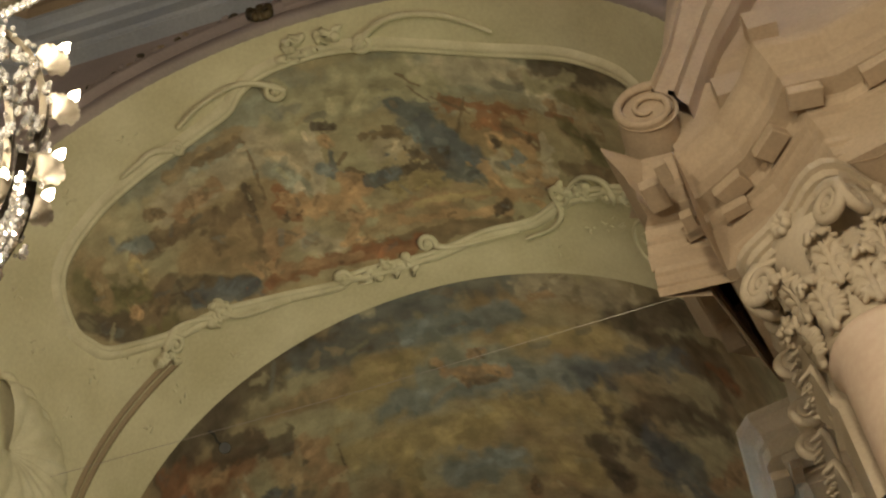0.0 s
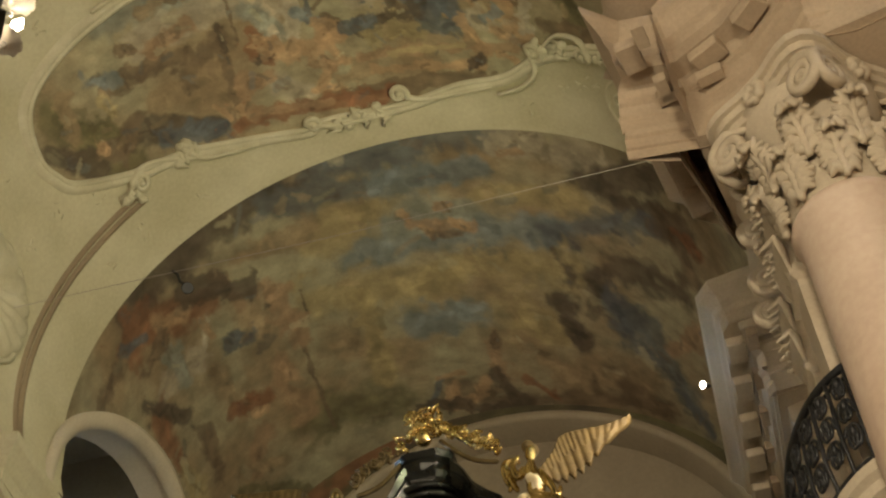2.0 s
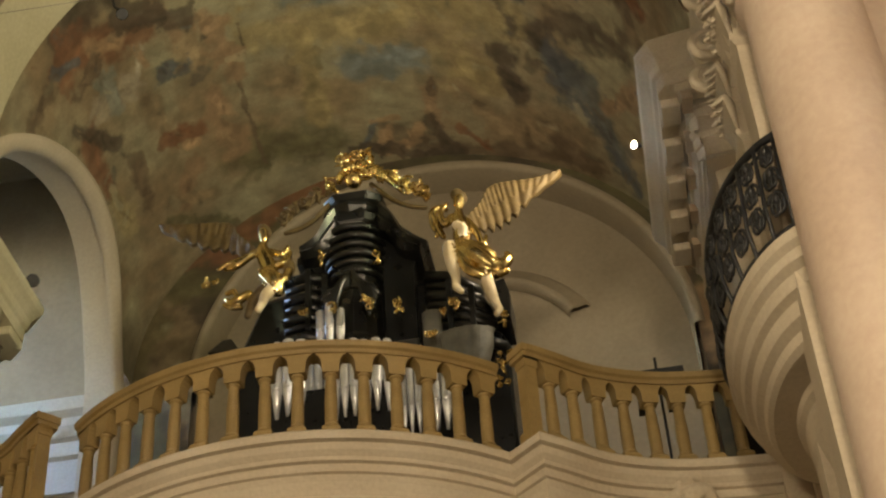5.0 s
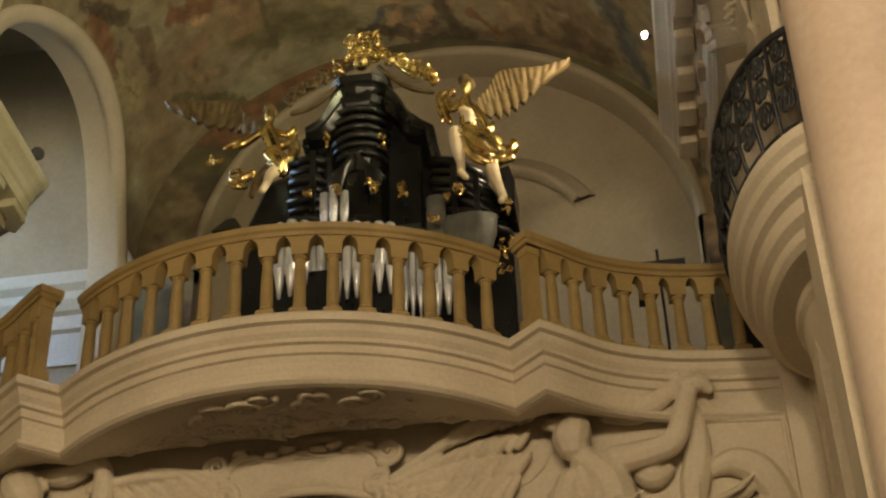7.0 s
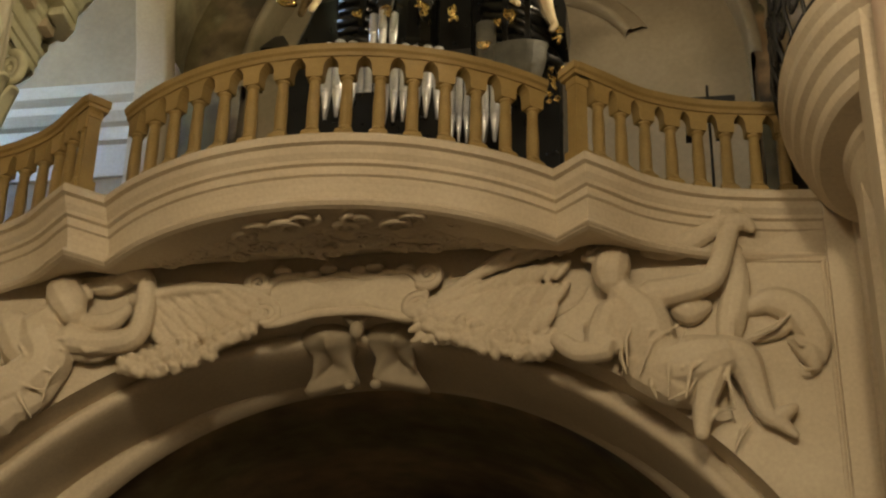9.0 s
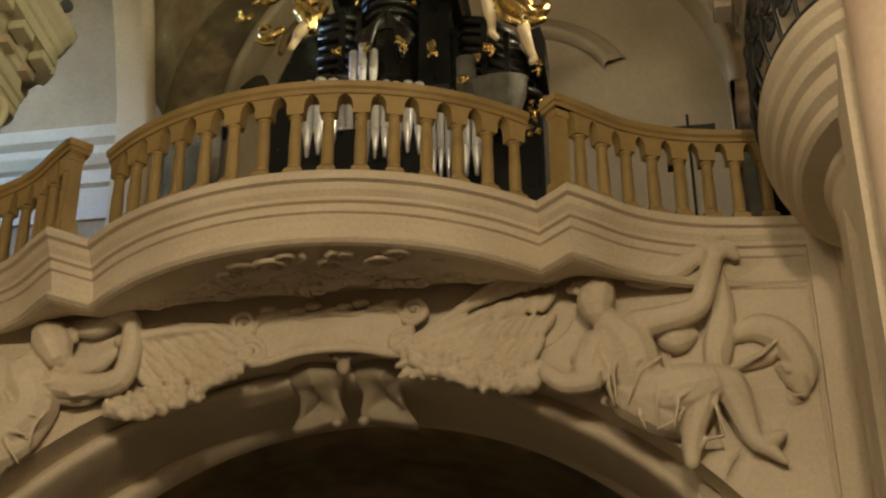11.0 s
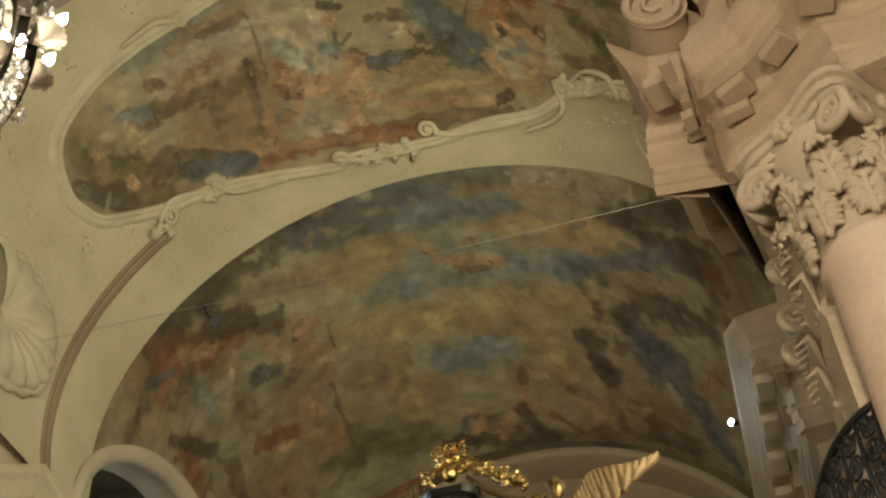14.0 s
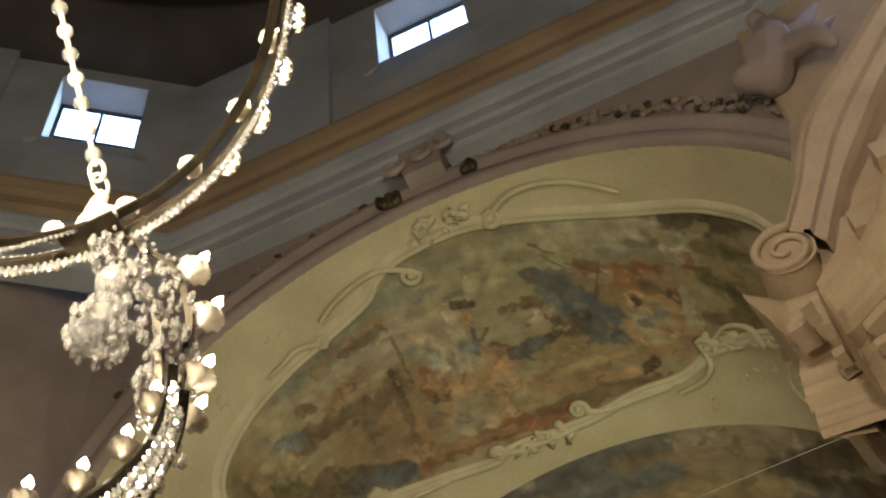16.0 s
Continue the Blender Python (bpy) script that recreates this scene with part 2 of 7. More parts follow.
def painted(u, v, ground, palette, strokes, seed, wobble=0.16, soft=0.45):
    """Fresco colours for arrays of places: soft ground clouds, then strokes (u0, v0, u1, v1, breadth, colour)."""
    c = clouds(u, v, seed, 5, 0.9)[:, None]
    c2 = clouds(u, v, seed + 20, 4, 3.0)[:, None]
    a, b = (np.array(palette[k]) for k in ground)
    col = a + (b - a) * np.clip((c - 0.3) * 2.2, 0, 1)
    du, dv = (clouds(u, v, seed + 40, 4, 1.8) - 0.55) * wobble * 2.4, (clouds(u, v, seed + 60, 4, 1.8) - 0.55) * wobble * 2.4
    pu, pv = u + du + (clouds(u, v, seed + 70, 3, 6.0) - 0.5) * 0.05, v + dv + (clouds(u, v, seed + 75, 3, 6.0) - 0.5) * 0.05
    rag = clouds(u, v, seed + 80, 4, 7.0)
    shades = {}
    warps = [clouds(u, v, seed + 120 + 7 * n, 4, f) - 0.55 for n, f in enumerate((1.6, 2.6, 3.7, 5.0))]
    streak = clouds(u * 0.7 + v * 0.4, v * 2.2 - u * 0.5, seed + 160, 4, 3.2)[:, None]
    for n, (u0, v0, u1, v1, r, k, *more) in enumerate(strokes):
        opaque, tone = more or (0.8, 1.0)
        ex, ey = u1 - u0, v1 - v0
        q = ex * ex + ey * ey + 1e-9
        t = np.clip(((pu - u0) * ex + (pv - v0) * ey) / q, 0, 1)
        d = np.hypot(pu - u0 - t * ex, pv - v0 - t * ey) / r
        w = warps[(n + (2 if r < 0.16 else 0)) % 2 + (2 if r < 0.16 else 0)]
        edge = soft * (1.1 + min(r, 0.4) * 3.0)
        m = np.clip((1.0 + edge * 0.45 - d * (0.95 + 1.5 * w) + (rag - 0.55) * 0.8 - 0.5 * w * (1 + n % 3)) / edge, 0, 1)[:, None]
        m = m * m * (3 - 2 * m) * opaque
        if k not in shades:
            shades[k] = 0.72 + 0.56 * clouds(u, v, seed + 90 + int(k), 3, 5.0)[:, None]
        col = col * (1 - m) + np.array(palette[int(k)]) * shades[k] * tone * m
    return np.clip(col * (0.74 + 0.44 * c2) * (0.72 + 0.5 * streak), 0.01, 1)


def enrich(strokes, seed, tones):
    """Adds finer touches of neighbouring tones along each stroke."""
    r = random.Random(seed)
    out = []
    for u0, v0, u1, v1, b, k in strokes:
        out.append((u0, v0, u1, v1, b, k))
        slant = math.atan2(v1 - v0, u1 - u0)
        for n in range(8 if b > 0.05 else 0):
            t, w = r.random(), min(b, 0.25) * r.uniform(0.14, 0.36)
            a = slant + r.gauss(0, 0.7)
            d = min(b, 0.25) * r.uniform(0.3, 0.9)
            u, v = u0 + (u1 - u0) * t + r.gauss(0, 0.42) * b, v0 + (v1 - v0) * t + r.gauss(0, 0.42) * b
            out.append((u - d * math.cos(a), v - d * math.sin(a), u + d * math.cos(a), v + d * math.sin(a), w, k if r.random() < 0.75 else r.choice((0, 1, 3, 4)), 0.45, r.choice((0.55, 0.7, 0.85, 1.2, 1.4, 1.6))))
    return out


def colour_mesh(me, colours):
    att = me.color_attributes.new("fresco", "FLOAT_COLOR", "POINT")
    att.data.foreach_set("color", np.c_[colours, np.ones(len(colours))].astype(np.float32).ravel())


def figure(bm, limbs, eggs, seg=8):
    """Limbs: (points, radii); eggs: (place, radii, turn)."""
    for pts, rs in limbs:
        tube(bm, [tuple(p) for p in smooth_line(pts, 4)], list(np.interp(np.linspace(0, 1, 4 * (len(pts) - 1) + 1), np.linspace(0, 1, len(rs)), rs)), seg)
    for place, radii, turn in eggs:
        egg(bm, place, radii, turn)


def melt(ob, voxel, rounds=6):
    """Fuses a sculpture's limbs into one skin."""
    r = ob.modifiers.new("fuse", "REMESH")
    r.mode, r.voxel_size, r.use_smooth_shade = "VOXEL", voxel, True
    s = ob.modifiers.new("soften", "SMOOTH")
    s.factor, s.iterations = 0.5, rounds

TONES = [(0.42, 0.38, 0.25), (0.32, 0.235, 0.14), (0.46, 0.37, 0.20), (0.19, 0.135, 0.085), (0.155, 0.165, 0.16), (0.50, 0.33, 0.19), (0.085, 0.065, 0.05), (0.27, 0.125, 0.065), (0.55, 0.48, 0.36), (0.17, 0.15, 0.075), (0.225, 0.26, 0.262), (0.38, 0.25, 0.15), (0.30, 0.31, 0.255), (0.42, 0.33, 0.17), (0.13, 0.145, 0.16), (0.11, 0.085, 0.06), (0.47, 0.40, 0.29)]
# frescoes: strokes of (u0, v0, u1, v1, breadth, colour)
ARCH_LAYER_1 = [(-2.30, 11.05, 2.75, 11.34, 0.44, 12), (-0.52, 11.14, 1.54, 11.23, 0.27, 0), (1.90, 11.19, 3.25, 11.51, 0.23, 8), (-1.04, 11.51, 0.40, 11.46, 0.18, 0), (-3.23, 11.16, -1.57, 11.46, 0.22, 12), (3.26, 11.14, 4.72, 11.11, 0.20, 15), (3.58, 11.67, 4.32, 11.83, 0.15, 9), (-2.65, 11.35, -1.45, 11.21, 0.11, 1), (-4.61, 11.89, -4.15, 13.04, 0.28, 9), (-4.98, 12.32, -4.54, 13.05, 0.18, 15), (-2.86, 11.72, -1.72, 11.78, 0.20, 16), (-3.13, 12.71, -2.06, 12.65, 0.21, 1), (-3.71, 12.07, -2.35, 12.26, 0.14, 3), (-2.53, 12.58, -1.73, 12.20, 0.15, 3)]
ARCH_LAYER_2 = [(-3.55, 12.85, -2.42, 13.53, 0.16, 15), (-3.26, 13.28, -2.18, 13.67, 0.14, 14), (-2.14, 12.60, -2.10, 13.72, 0.12, 1), (-4.17, 12.90, -3.57, 12.72, 0.14, 3), (-3.88, 11.84, -3.54, 11.98, 0.10, 10), (-3.24, 11.67, -3.07, 11.74, 0.07, 3), (-3.84, 12.19, -3.79, 12.44, 0.09, 2), (-4.17, 12.57, -4.21, 12.87, 0.06, 5), (-3.94, 13.09, -3.77, 13.01, 0.09, 3), (-4.49, 12.20, -3.90, 12.68, 0.12, 9), (-3.13, 12.18, -2.73, 12.02, 0.10, 3), (-4.39, 11.75, -4.52, 12.39, 0.12, 1), (-1.45, 11.41, -1.55, 12.40, 0.02, 3), (-1.59, 11.50, -0.89, 11.58, 0.04, 16)]
ARCH_LAYER_3 = [(-2.27, 11.37, -1.44, 11.38, 0.04, 3), (-2.80, 11.97, -2.14, 11.86, 0.11, 11), (-1.82, 12.36, -1.97, 13.46, 0.08, 3), (-1.97, 13.46, -2.00, 13.73, 0.05, 5), (-1.77, 12.07, -1.78, 12.49, 0.06, 15), (-1.31, 11.49, -0.96, 12.16, 0.17, 16), (-1.19, 12.06, -0.92, 12.50, 0.14, 12), (-0.55, 11.73, -0.76, 12.67, 0.11, 8), (-1.00, 12.46, -1.00, 12.67, 0.06, 8), (-0.38, 11.65, -0.18, 11.72, 0.06, 6), (-0.37, 11.85, -0.33, 11.97, 0.06, 5), (-0.34, 12.12, -0.45, 12.49, 0.05, 14), (-0.65, 12.30, -0.29, 12.55, 0.07, 10), (-1.31, 12.31, -1.28, 12.86, 0.11, 7)]
ARCH_LAYER_4 = [(-1.41, 12.84, -1.24, 12.77, 0.07, 15), (-1.29, 12.48, -1.04, 12.76, 0.07, 5), (-0.90, 12.88, -0.16, 12.91, 0.12, 5), (-0.17, 12.49, -0.05, 12.63, 0.07, 3), (-0.37, 12.52, -0.12, 12.82, 0.08, 5), (-0.34, 12.79, -0.14, 13.34, 0.08, 5), (-0.20, 13.27, -0.75, 13.64, 0.06, 5), (-0.31, 13.28, -0.63, 13.15, 0.11, 11), (-1.28, 13.29, -0.83, 13.61, 0.19, 16), (-1.80, 13.12, -1.40, 13.12, 0.12, 11), (-0.83, 13.61, -0.29, 13.72, 0.06, 5), (-0.25, 13.62, 0.20, 13.45, 0.13, 1), (0.20, 12.00, 0.71, 12.09, 0.07, 3), (0.26, 12.32, 1.16, 12.34, 0.12, 16)]
ARCH_LAYER_5 = [(0.89, 11.59, 1.29, 11.97, 0.10, 14), (1.04, 11.92, 1.56, 12.51, 0.18, 4), (1.25, 12.36, 1.79, 12.94, 0.18, 14), (0.89, 12.09, 1.01, 12.26, 0.07, 10), (0.37, 12.77, 1.23, 12.66, 0.12, 15), (0.38, 12.98, 1.31, 12.98, 0.14, 2), (0.72, 13.07, 0.92, 13.01, 0.07, 13), (0.08, 12.78, 0.48, 12.69, 0.10, 14), (1.40, 13.00, 1.75, 13.04, 0.11, 4), (1.72, 11.75, 2.82, 12.00, 0.08, 7), (2.15, 12.08, 2.87, 12.48, 0.11, 7), (2.46, 12.29, 2.93, 12.58, 0.10, 3), (2.21, 12.48, 2.81, 12.98, 0.13, 5), (2.99, 12.38, 2.93, 13.07, 0.07, 8)]
ARCH_LAYER_6 = [(2.09, 12.87, 2.49, 13.08, 0.11, 16), (2.16, 12.37, 2.21, 12.48, 0.07, 6), (2.27, 12.88, 2.49, 12.78, 0.05, 10), (3.31, 11.79, 3.30, 11.98, 0.07, 11), (3.20, 11.98, 3.57, 12.04, 0.05, 7), (3.44, 12.15, 3.96, 12.75, 0.17, 9), (3.31, 12.94, 4.12, 12.91, 0.12, 3), (3.95, 12.09, 4.00, 12.27, 0.07, 1), (2.40, 13.08, 2.92, 13.27, 0.10, 5), (1.88, 12.95, 2.10, 13.43, 0.11, 5), (0.15, 13.33, 2.69, 13.38, 0.09, 11), (0.33, 13.60, 2.01, 13.73, 0.07, 5), (-0.74, 13.87, 1.96, 13.89, 0.11, 3), (-2.10, 13.72, 0.36, 14.04, 0.12, 7)]
ARCH_LAYER_7 = [(-1.85, 13.64, -0.58, 13.93, 0.07, 11), (1.80, 13.77, 2.05, 13.58, 0.06, 6), (2.37, 13.49, 2.63, 13.59, 0.06, 5), (0.61, 13.36, 1.75, 13.35, 0.05, 2), (1.15, 11.35, 1.38, 11.69, 0.02, 3), (1.05, 11.14, 1.31, 11.39, 0.02, 3), (1.42, 11.60, 1.92, 11.96, 0.02, 3), (1.92, 11.67, 1.65, 12.23, 0.02, 3), (3.11, 11.52, 3.66, 11.38, 0.10, 0), (-2.36, 13.22, -2.21, 13.54, 0.04, 5), (-0.30, 12.34, -0.15, 12.19, 0.04, 3)]
ARCH_STROKES = ARCH_LAYER_1 + ARCH_LAYER_2 + ARCH_LAYER_3 + ARCH_LAYER_4 + ARCH_LAYER_5 + ARCH_LAYER_6 + ARCH_LAYER_7
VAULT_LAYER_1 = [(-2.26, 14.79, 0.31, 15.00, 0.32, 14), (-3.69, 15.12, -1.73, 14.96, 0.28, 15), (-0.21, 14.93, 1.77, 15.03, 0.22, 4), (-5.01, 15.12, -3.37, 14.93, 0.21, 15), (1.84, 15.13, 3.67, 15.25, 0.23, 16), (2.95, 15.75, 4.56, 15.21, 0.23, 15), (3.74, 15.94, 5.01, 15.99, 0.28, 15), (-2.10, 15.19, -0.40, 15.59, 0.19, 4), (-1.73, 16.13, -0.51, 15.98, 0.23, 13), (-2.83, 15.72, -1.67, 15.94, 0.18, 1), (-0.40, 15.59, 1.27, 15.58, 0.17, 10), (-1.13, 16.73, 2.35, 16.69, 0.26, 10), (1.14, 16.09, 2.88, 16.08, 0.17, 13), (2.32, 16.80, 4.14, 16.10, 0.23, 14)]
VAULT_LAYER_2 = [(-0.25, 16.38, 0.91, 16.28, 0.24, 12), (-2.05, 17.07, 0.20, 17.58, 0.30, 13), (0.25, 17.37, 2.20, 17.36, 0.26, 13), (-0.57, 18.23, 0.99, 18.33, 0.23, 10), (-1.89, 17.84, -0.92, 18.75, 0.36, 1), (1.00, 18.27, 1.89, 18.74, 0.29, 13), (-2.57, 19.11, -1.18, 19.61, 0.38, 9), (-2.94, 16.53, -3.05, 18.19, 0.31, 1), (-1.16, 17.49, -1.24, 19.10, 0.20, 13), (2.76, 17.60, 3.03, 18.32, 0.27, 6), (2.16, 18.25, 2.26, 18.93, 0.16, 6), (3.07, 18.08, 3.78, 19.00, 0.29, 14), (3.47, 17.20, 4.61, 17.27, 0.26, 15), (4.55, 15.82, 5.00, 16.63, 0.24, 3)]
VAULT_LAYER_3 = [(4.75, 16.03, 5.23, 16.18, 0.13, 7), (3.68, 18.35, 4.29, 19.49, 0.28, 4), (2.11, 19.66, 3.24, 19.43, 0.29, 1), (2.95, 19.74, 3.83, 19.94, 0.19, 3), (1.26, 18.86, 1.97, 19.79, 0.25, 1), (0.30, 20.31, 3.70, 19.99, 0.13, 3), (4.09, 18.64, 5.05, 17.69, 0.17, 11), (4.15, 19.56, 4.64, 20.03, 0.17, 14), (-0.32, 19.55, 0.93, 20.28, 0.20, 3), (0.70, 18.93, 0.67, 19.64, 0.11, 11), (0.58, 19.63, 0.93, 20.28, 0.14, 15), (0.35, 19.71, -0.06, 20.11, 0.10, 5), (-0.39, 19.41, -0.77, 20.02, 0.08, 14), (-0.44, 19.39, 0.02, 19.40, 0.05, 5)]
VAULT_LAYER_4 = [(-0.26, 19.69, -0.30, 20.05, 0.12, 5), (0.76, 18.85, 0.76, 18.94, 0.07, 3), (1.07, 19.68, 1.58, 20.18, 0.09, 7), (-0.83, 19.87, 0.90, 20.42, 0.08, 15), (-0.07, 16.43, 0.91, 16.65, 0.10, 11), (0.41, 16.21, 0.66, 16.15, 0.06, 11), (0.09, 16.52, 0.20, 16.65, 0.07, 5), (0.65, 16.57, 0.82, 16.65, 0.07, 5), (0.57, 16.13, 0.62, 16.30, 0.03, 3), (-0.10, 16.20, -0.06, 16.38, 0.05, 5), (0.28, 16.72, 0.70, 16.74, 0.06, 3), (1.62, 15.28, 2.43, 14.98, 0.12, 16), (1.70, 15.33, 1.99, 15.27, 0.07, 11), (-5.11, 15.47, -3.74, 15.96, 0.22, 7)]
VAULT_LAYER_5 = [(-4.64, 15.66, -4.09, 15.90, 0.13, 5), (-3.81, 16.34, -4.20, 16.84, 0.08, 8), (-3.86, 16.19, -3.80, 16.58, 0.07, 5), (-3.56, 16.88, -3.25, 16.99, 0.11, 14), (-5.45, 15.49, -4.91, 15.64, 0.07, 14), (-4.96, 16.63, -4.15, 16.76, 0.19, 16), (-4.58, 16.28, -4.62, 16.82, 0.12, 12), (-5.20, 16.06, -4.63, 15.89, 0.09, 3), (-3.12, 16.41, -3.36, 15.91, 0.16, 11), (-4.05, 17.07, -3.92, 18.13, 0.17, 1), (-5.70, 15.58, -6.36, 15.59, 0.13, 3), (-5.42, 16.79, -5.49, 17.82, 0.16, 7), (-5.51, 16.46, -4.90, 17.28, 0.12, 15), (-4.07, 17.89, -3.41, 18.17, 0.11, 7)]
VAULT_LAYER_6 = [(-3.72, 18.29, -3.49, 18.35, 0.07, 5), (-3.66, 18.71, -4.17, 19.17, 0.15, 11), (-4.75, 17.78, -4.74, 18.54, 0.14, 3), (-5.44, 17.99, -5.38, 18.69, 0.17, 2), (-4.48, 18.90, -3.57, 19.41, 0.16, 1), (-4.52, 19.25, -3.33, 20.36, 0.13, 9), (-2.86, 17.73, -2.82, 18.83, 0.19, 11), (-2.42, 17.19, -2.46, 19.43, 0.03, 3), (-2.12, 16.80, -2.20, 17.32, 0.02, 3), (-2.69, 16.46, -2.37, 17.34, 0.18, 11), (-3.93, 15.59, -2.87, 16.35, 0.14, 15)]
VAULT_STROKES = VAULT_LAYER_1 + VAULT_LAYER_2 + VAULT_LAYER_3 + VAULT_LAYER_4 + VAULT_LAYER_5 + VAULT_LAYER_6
REAR_STROKES = [(-7.53, 18.80, -7.37, 16.29, 0.30, 15), (-7.52, 18.68, -7.59, 16.43, 0.22, 3), (-7.45, 18.05, -7.42, 17.09, 0.26, 1), (-7.54, 17.82, -7.47, 17.22, 0.14, 11), (-7.45, 17.51, -7.36, 17.31, 0.07, 5), (-7.98, 18.39, -7.74, 16.46, 0.06, 11), (-7.01, 18.21, -6.86, 16.76, 0.05, 3), (-7.91, 18.87, -7.05, 18.84, 0.09, 7), (1.41, 17.50, 1.68, 15.74, 0.17, 7), (1.63, 17.11, 1.78, 15.29, 0.10, 15), (1.26, 18.38, 1.72, 17.68, 0.15, 15), (-6.9, 17.2, -6.5, 15.6, 0.55, 1), (-7.6, 18.0, -7.3, 15.0, 0.2, 9), (-7.0, 18.3, -6.0, 18.2, 0.25, 9), (-6.9, 16.4, -6.7, 15.9, 0.3, 0), (1.5, 19.0, 2.2, 16.4, 0.5, 9), (1.9, 16.6, 2.0, 15.4, 0.25, 5), (0.3, 20.4, 1.6, 19.2, 0.2, 5), (-4.5, 20.4, -6.2, 18.9, 0.25, 7)]

# ---- large structure ----
AXIS = -3.05                       # the bay's middle line
OUT = (10.0, -3.30, 16.80, 5.42)   # y, centre x, centre z, radius of the arch towards the dome
INN = (14.9, -3.03, 16.75, 4.92)   # of the arch towards the organ bay
BACK = (20.3, -2.90, 16.40, 4.75, 4.10)  # y, centre x, z, half breadth and rise of the bay's vault at the rear


def on_soffit(u, v, drop=0.0):
    """A place on the broad arch's underside: u metres round from the crown, v the depth y."""
    k = (v - OUT[0]) / (INN[0] - OUT[0])
    cx, cz, r = (OUT[i] + (INN[i] - OUT[i]) * k for i in (1, 2, 3))
    a = u / 5.2
    return Vector((cx + (r - drop) * math.sin(a), v, cz + (r - drop) * math.cos(a)))


def on_vault(u, v, drop=0.0):
    """The same on the organ bay's vault."""
    k = (v - INN[0]) / (BACK[0] - INN[0])
    cx, cz = INN[1] + (BACK[1] - INN[1]) * k, INN[2] + (BACK[2] - INN[2]) * k
    a, b = INN[3] + (BACK[3] - INN[3]) * k, INN[3] + (BACK[4] - INN[3]) * k
    t = u / 4.8
    return Vector((cx + (a - drop) * math.sin(t), v, cz + (b - drop) * math.cos(t)))


def skin(place, us, vs):
    """A grid mesh over a surface, and its flat (u, v) arrays."""
    me = bpy.data.meshes.new("skin")
    pts = [place(u, v) for v in vs for u in us]
    n = len(us)
    faces = [(j * n + i, j * n + i + 1, (j + 1) * n + i + 1, (j + 1) * n + i) for j in range(len(vs) - 1) for i in range(n - 1)]
    uu, vv = np.meshgrid(us, vs)
    return me, pts, faces, uu.ravel(), vv.ravel()


bm = bmesh.new()
box(bm, -14, 12, -12, 22, -0.2, 0.0)
structure("floor", bm, STONE, "grey stone church floor", "floor")

# the hall under the dome: plain walls round the camera, open towards the bay
HALL = [(-8.9, 10.0), (-13.0, 5.0), (-13.0, -6.0), (-8.0, -11.0), (4.0, -11.0), (9.0, -6.0), (9.0, 5.0), (4.4, 10.0)]
for n, (a, b) in enumerate(zip(HALL, HALL[1:])):
    bm = bmesh.new()
    sweep(bm, [a, b], [(0, 0), (0, 24.6), (-0.4, 24.6), (-0.4, 0)], -1.0)
    structure("wall_hall_%d" % (n + 1), bm, MAUVE if n == 0 else HALLWALL, "plain plastered church wall", "wall")

# the wall over the broad arch
bm = bmesh.new()
arch_wall(bm, -9.1, 4.6, 0.0, 24.6, 10.0, 10.5, OUT[1], OUT[2], OUT[3])
structure("wall_dome_arch", bm, MAUVE, "grey mauve wall over the broad arch", "wall")

# underside of the broad arch
us, vs = np.linspace(-9.4, 9.4, 90), np.linspace(OUT[0], INN[0], 26)
me, pts, faces, uu, vv = skin(on_soffit, us, vs)
me.from_pydata(pts, [], faces)
for p in me.polygons:
    p.use_smooth = True
me.materials.append(OLIVE)
tagged(new("arch_soffit", me), "yellowed limewashed underside of the broad arch", "ceiling", kind="structure")

# side walls of the arch's passage, from the floor to the springing
for name, xf, xb in (("wall_west", OUT[1] - OUT[3], INN[1] - INN[3]), ("wall_east", OUT[1] + OUT[3], INN[1] + INN[3])):
    bm = bmesh.new()
    rows = [[(xf, 10.0, z), (xb, 14.9, z)] for z in (0.0, 16.85)]
    rows_mesh(bm, rows)
    d = -0.4 if xf < AXIS else 0.4
    rows_mesh(bm, [[(xf + d, 10.0, z), (xb + d, 14.9, z)] for z in (0.0, 16.85)])
    structure(name, bm, PLASTER, "tall pale plaster side wall", "wall")

# face of the organ bay's arch, thin step between the passage and the bay
bm = bmesh.new()
arch_wall(bm, -9.0, 3.0, 9.0, 22.4, 14.96, 15.25, INN[1], INN[2], INN[3] + 0.12)
structure("wall_bay_arch", bm, OLIVE, "yellowed wall round the organ bay's arch", "wall")

# vault of the organ bay, with the side lunette left open
SIDE = (17.2, 15.6, 2.5)   # y, z, radius of the west lunette
us, vs = np.linspace(-7.54, 7.54, 560), np.linspace(INN[0], BACK[0], 210)
me, pts, faces, uu, vv = skin(on_vault, us, vs)


def in_lunette(p):
    return p.x < -5.6 and math.hypot(p.y - SIDE[0], p.z - SIDE[1]) < SIDE[2] - 0.03


gone = [in_lunette(p) for p in pts]
me.from_pydata(pts, [], [f for f in faces if not any(gone[i] for i in f)])
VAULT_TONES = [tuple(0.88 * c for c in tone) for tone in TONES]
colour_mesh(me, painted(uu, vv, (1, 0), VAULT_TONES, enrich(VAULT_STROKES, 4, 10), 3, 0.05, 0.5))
for p in me.polygons:
    p.use_smooth = True
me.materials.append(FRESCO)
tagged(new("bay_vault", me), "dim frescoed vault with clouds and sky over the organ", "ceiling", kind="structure")

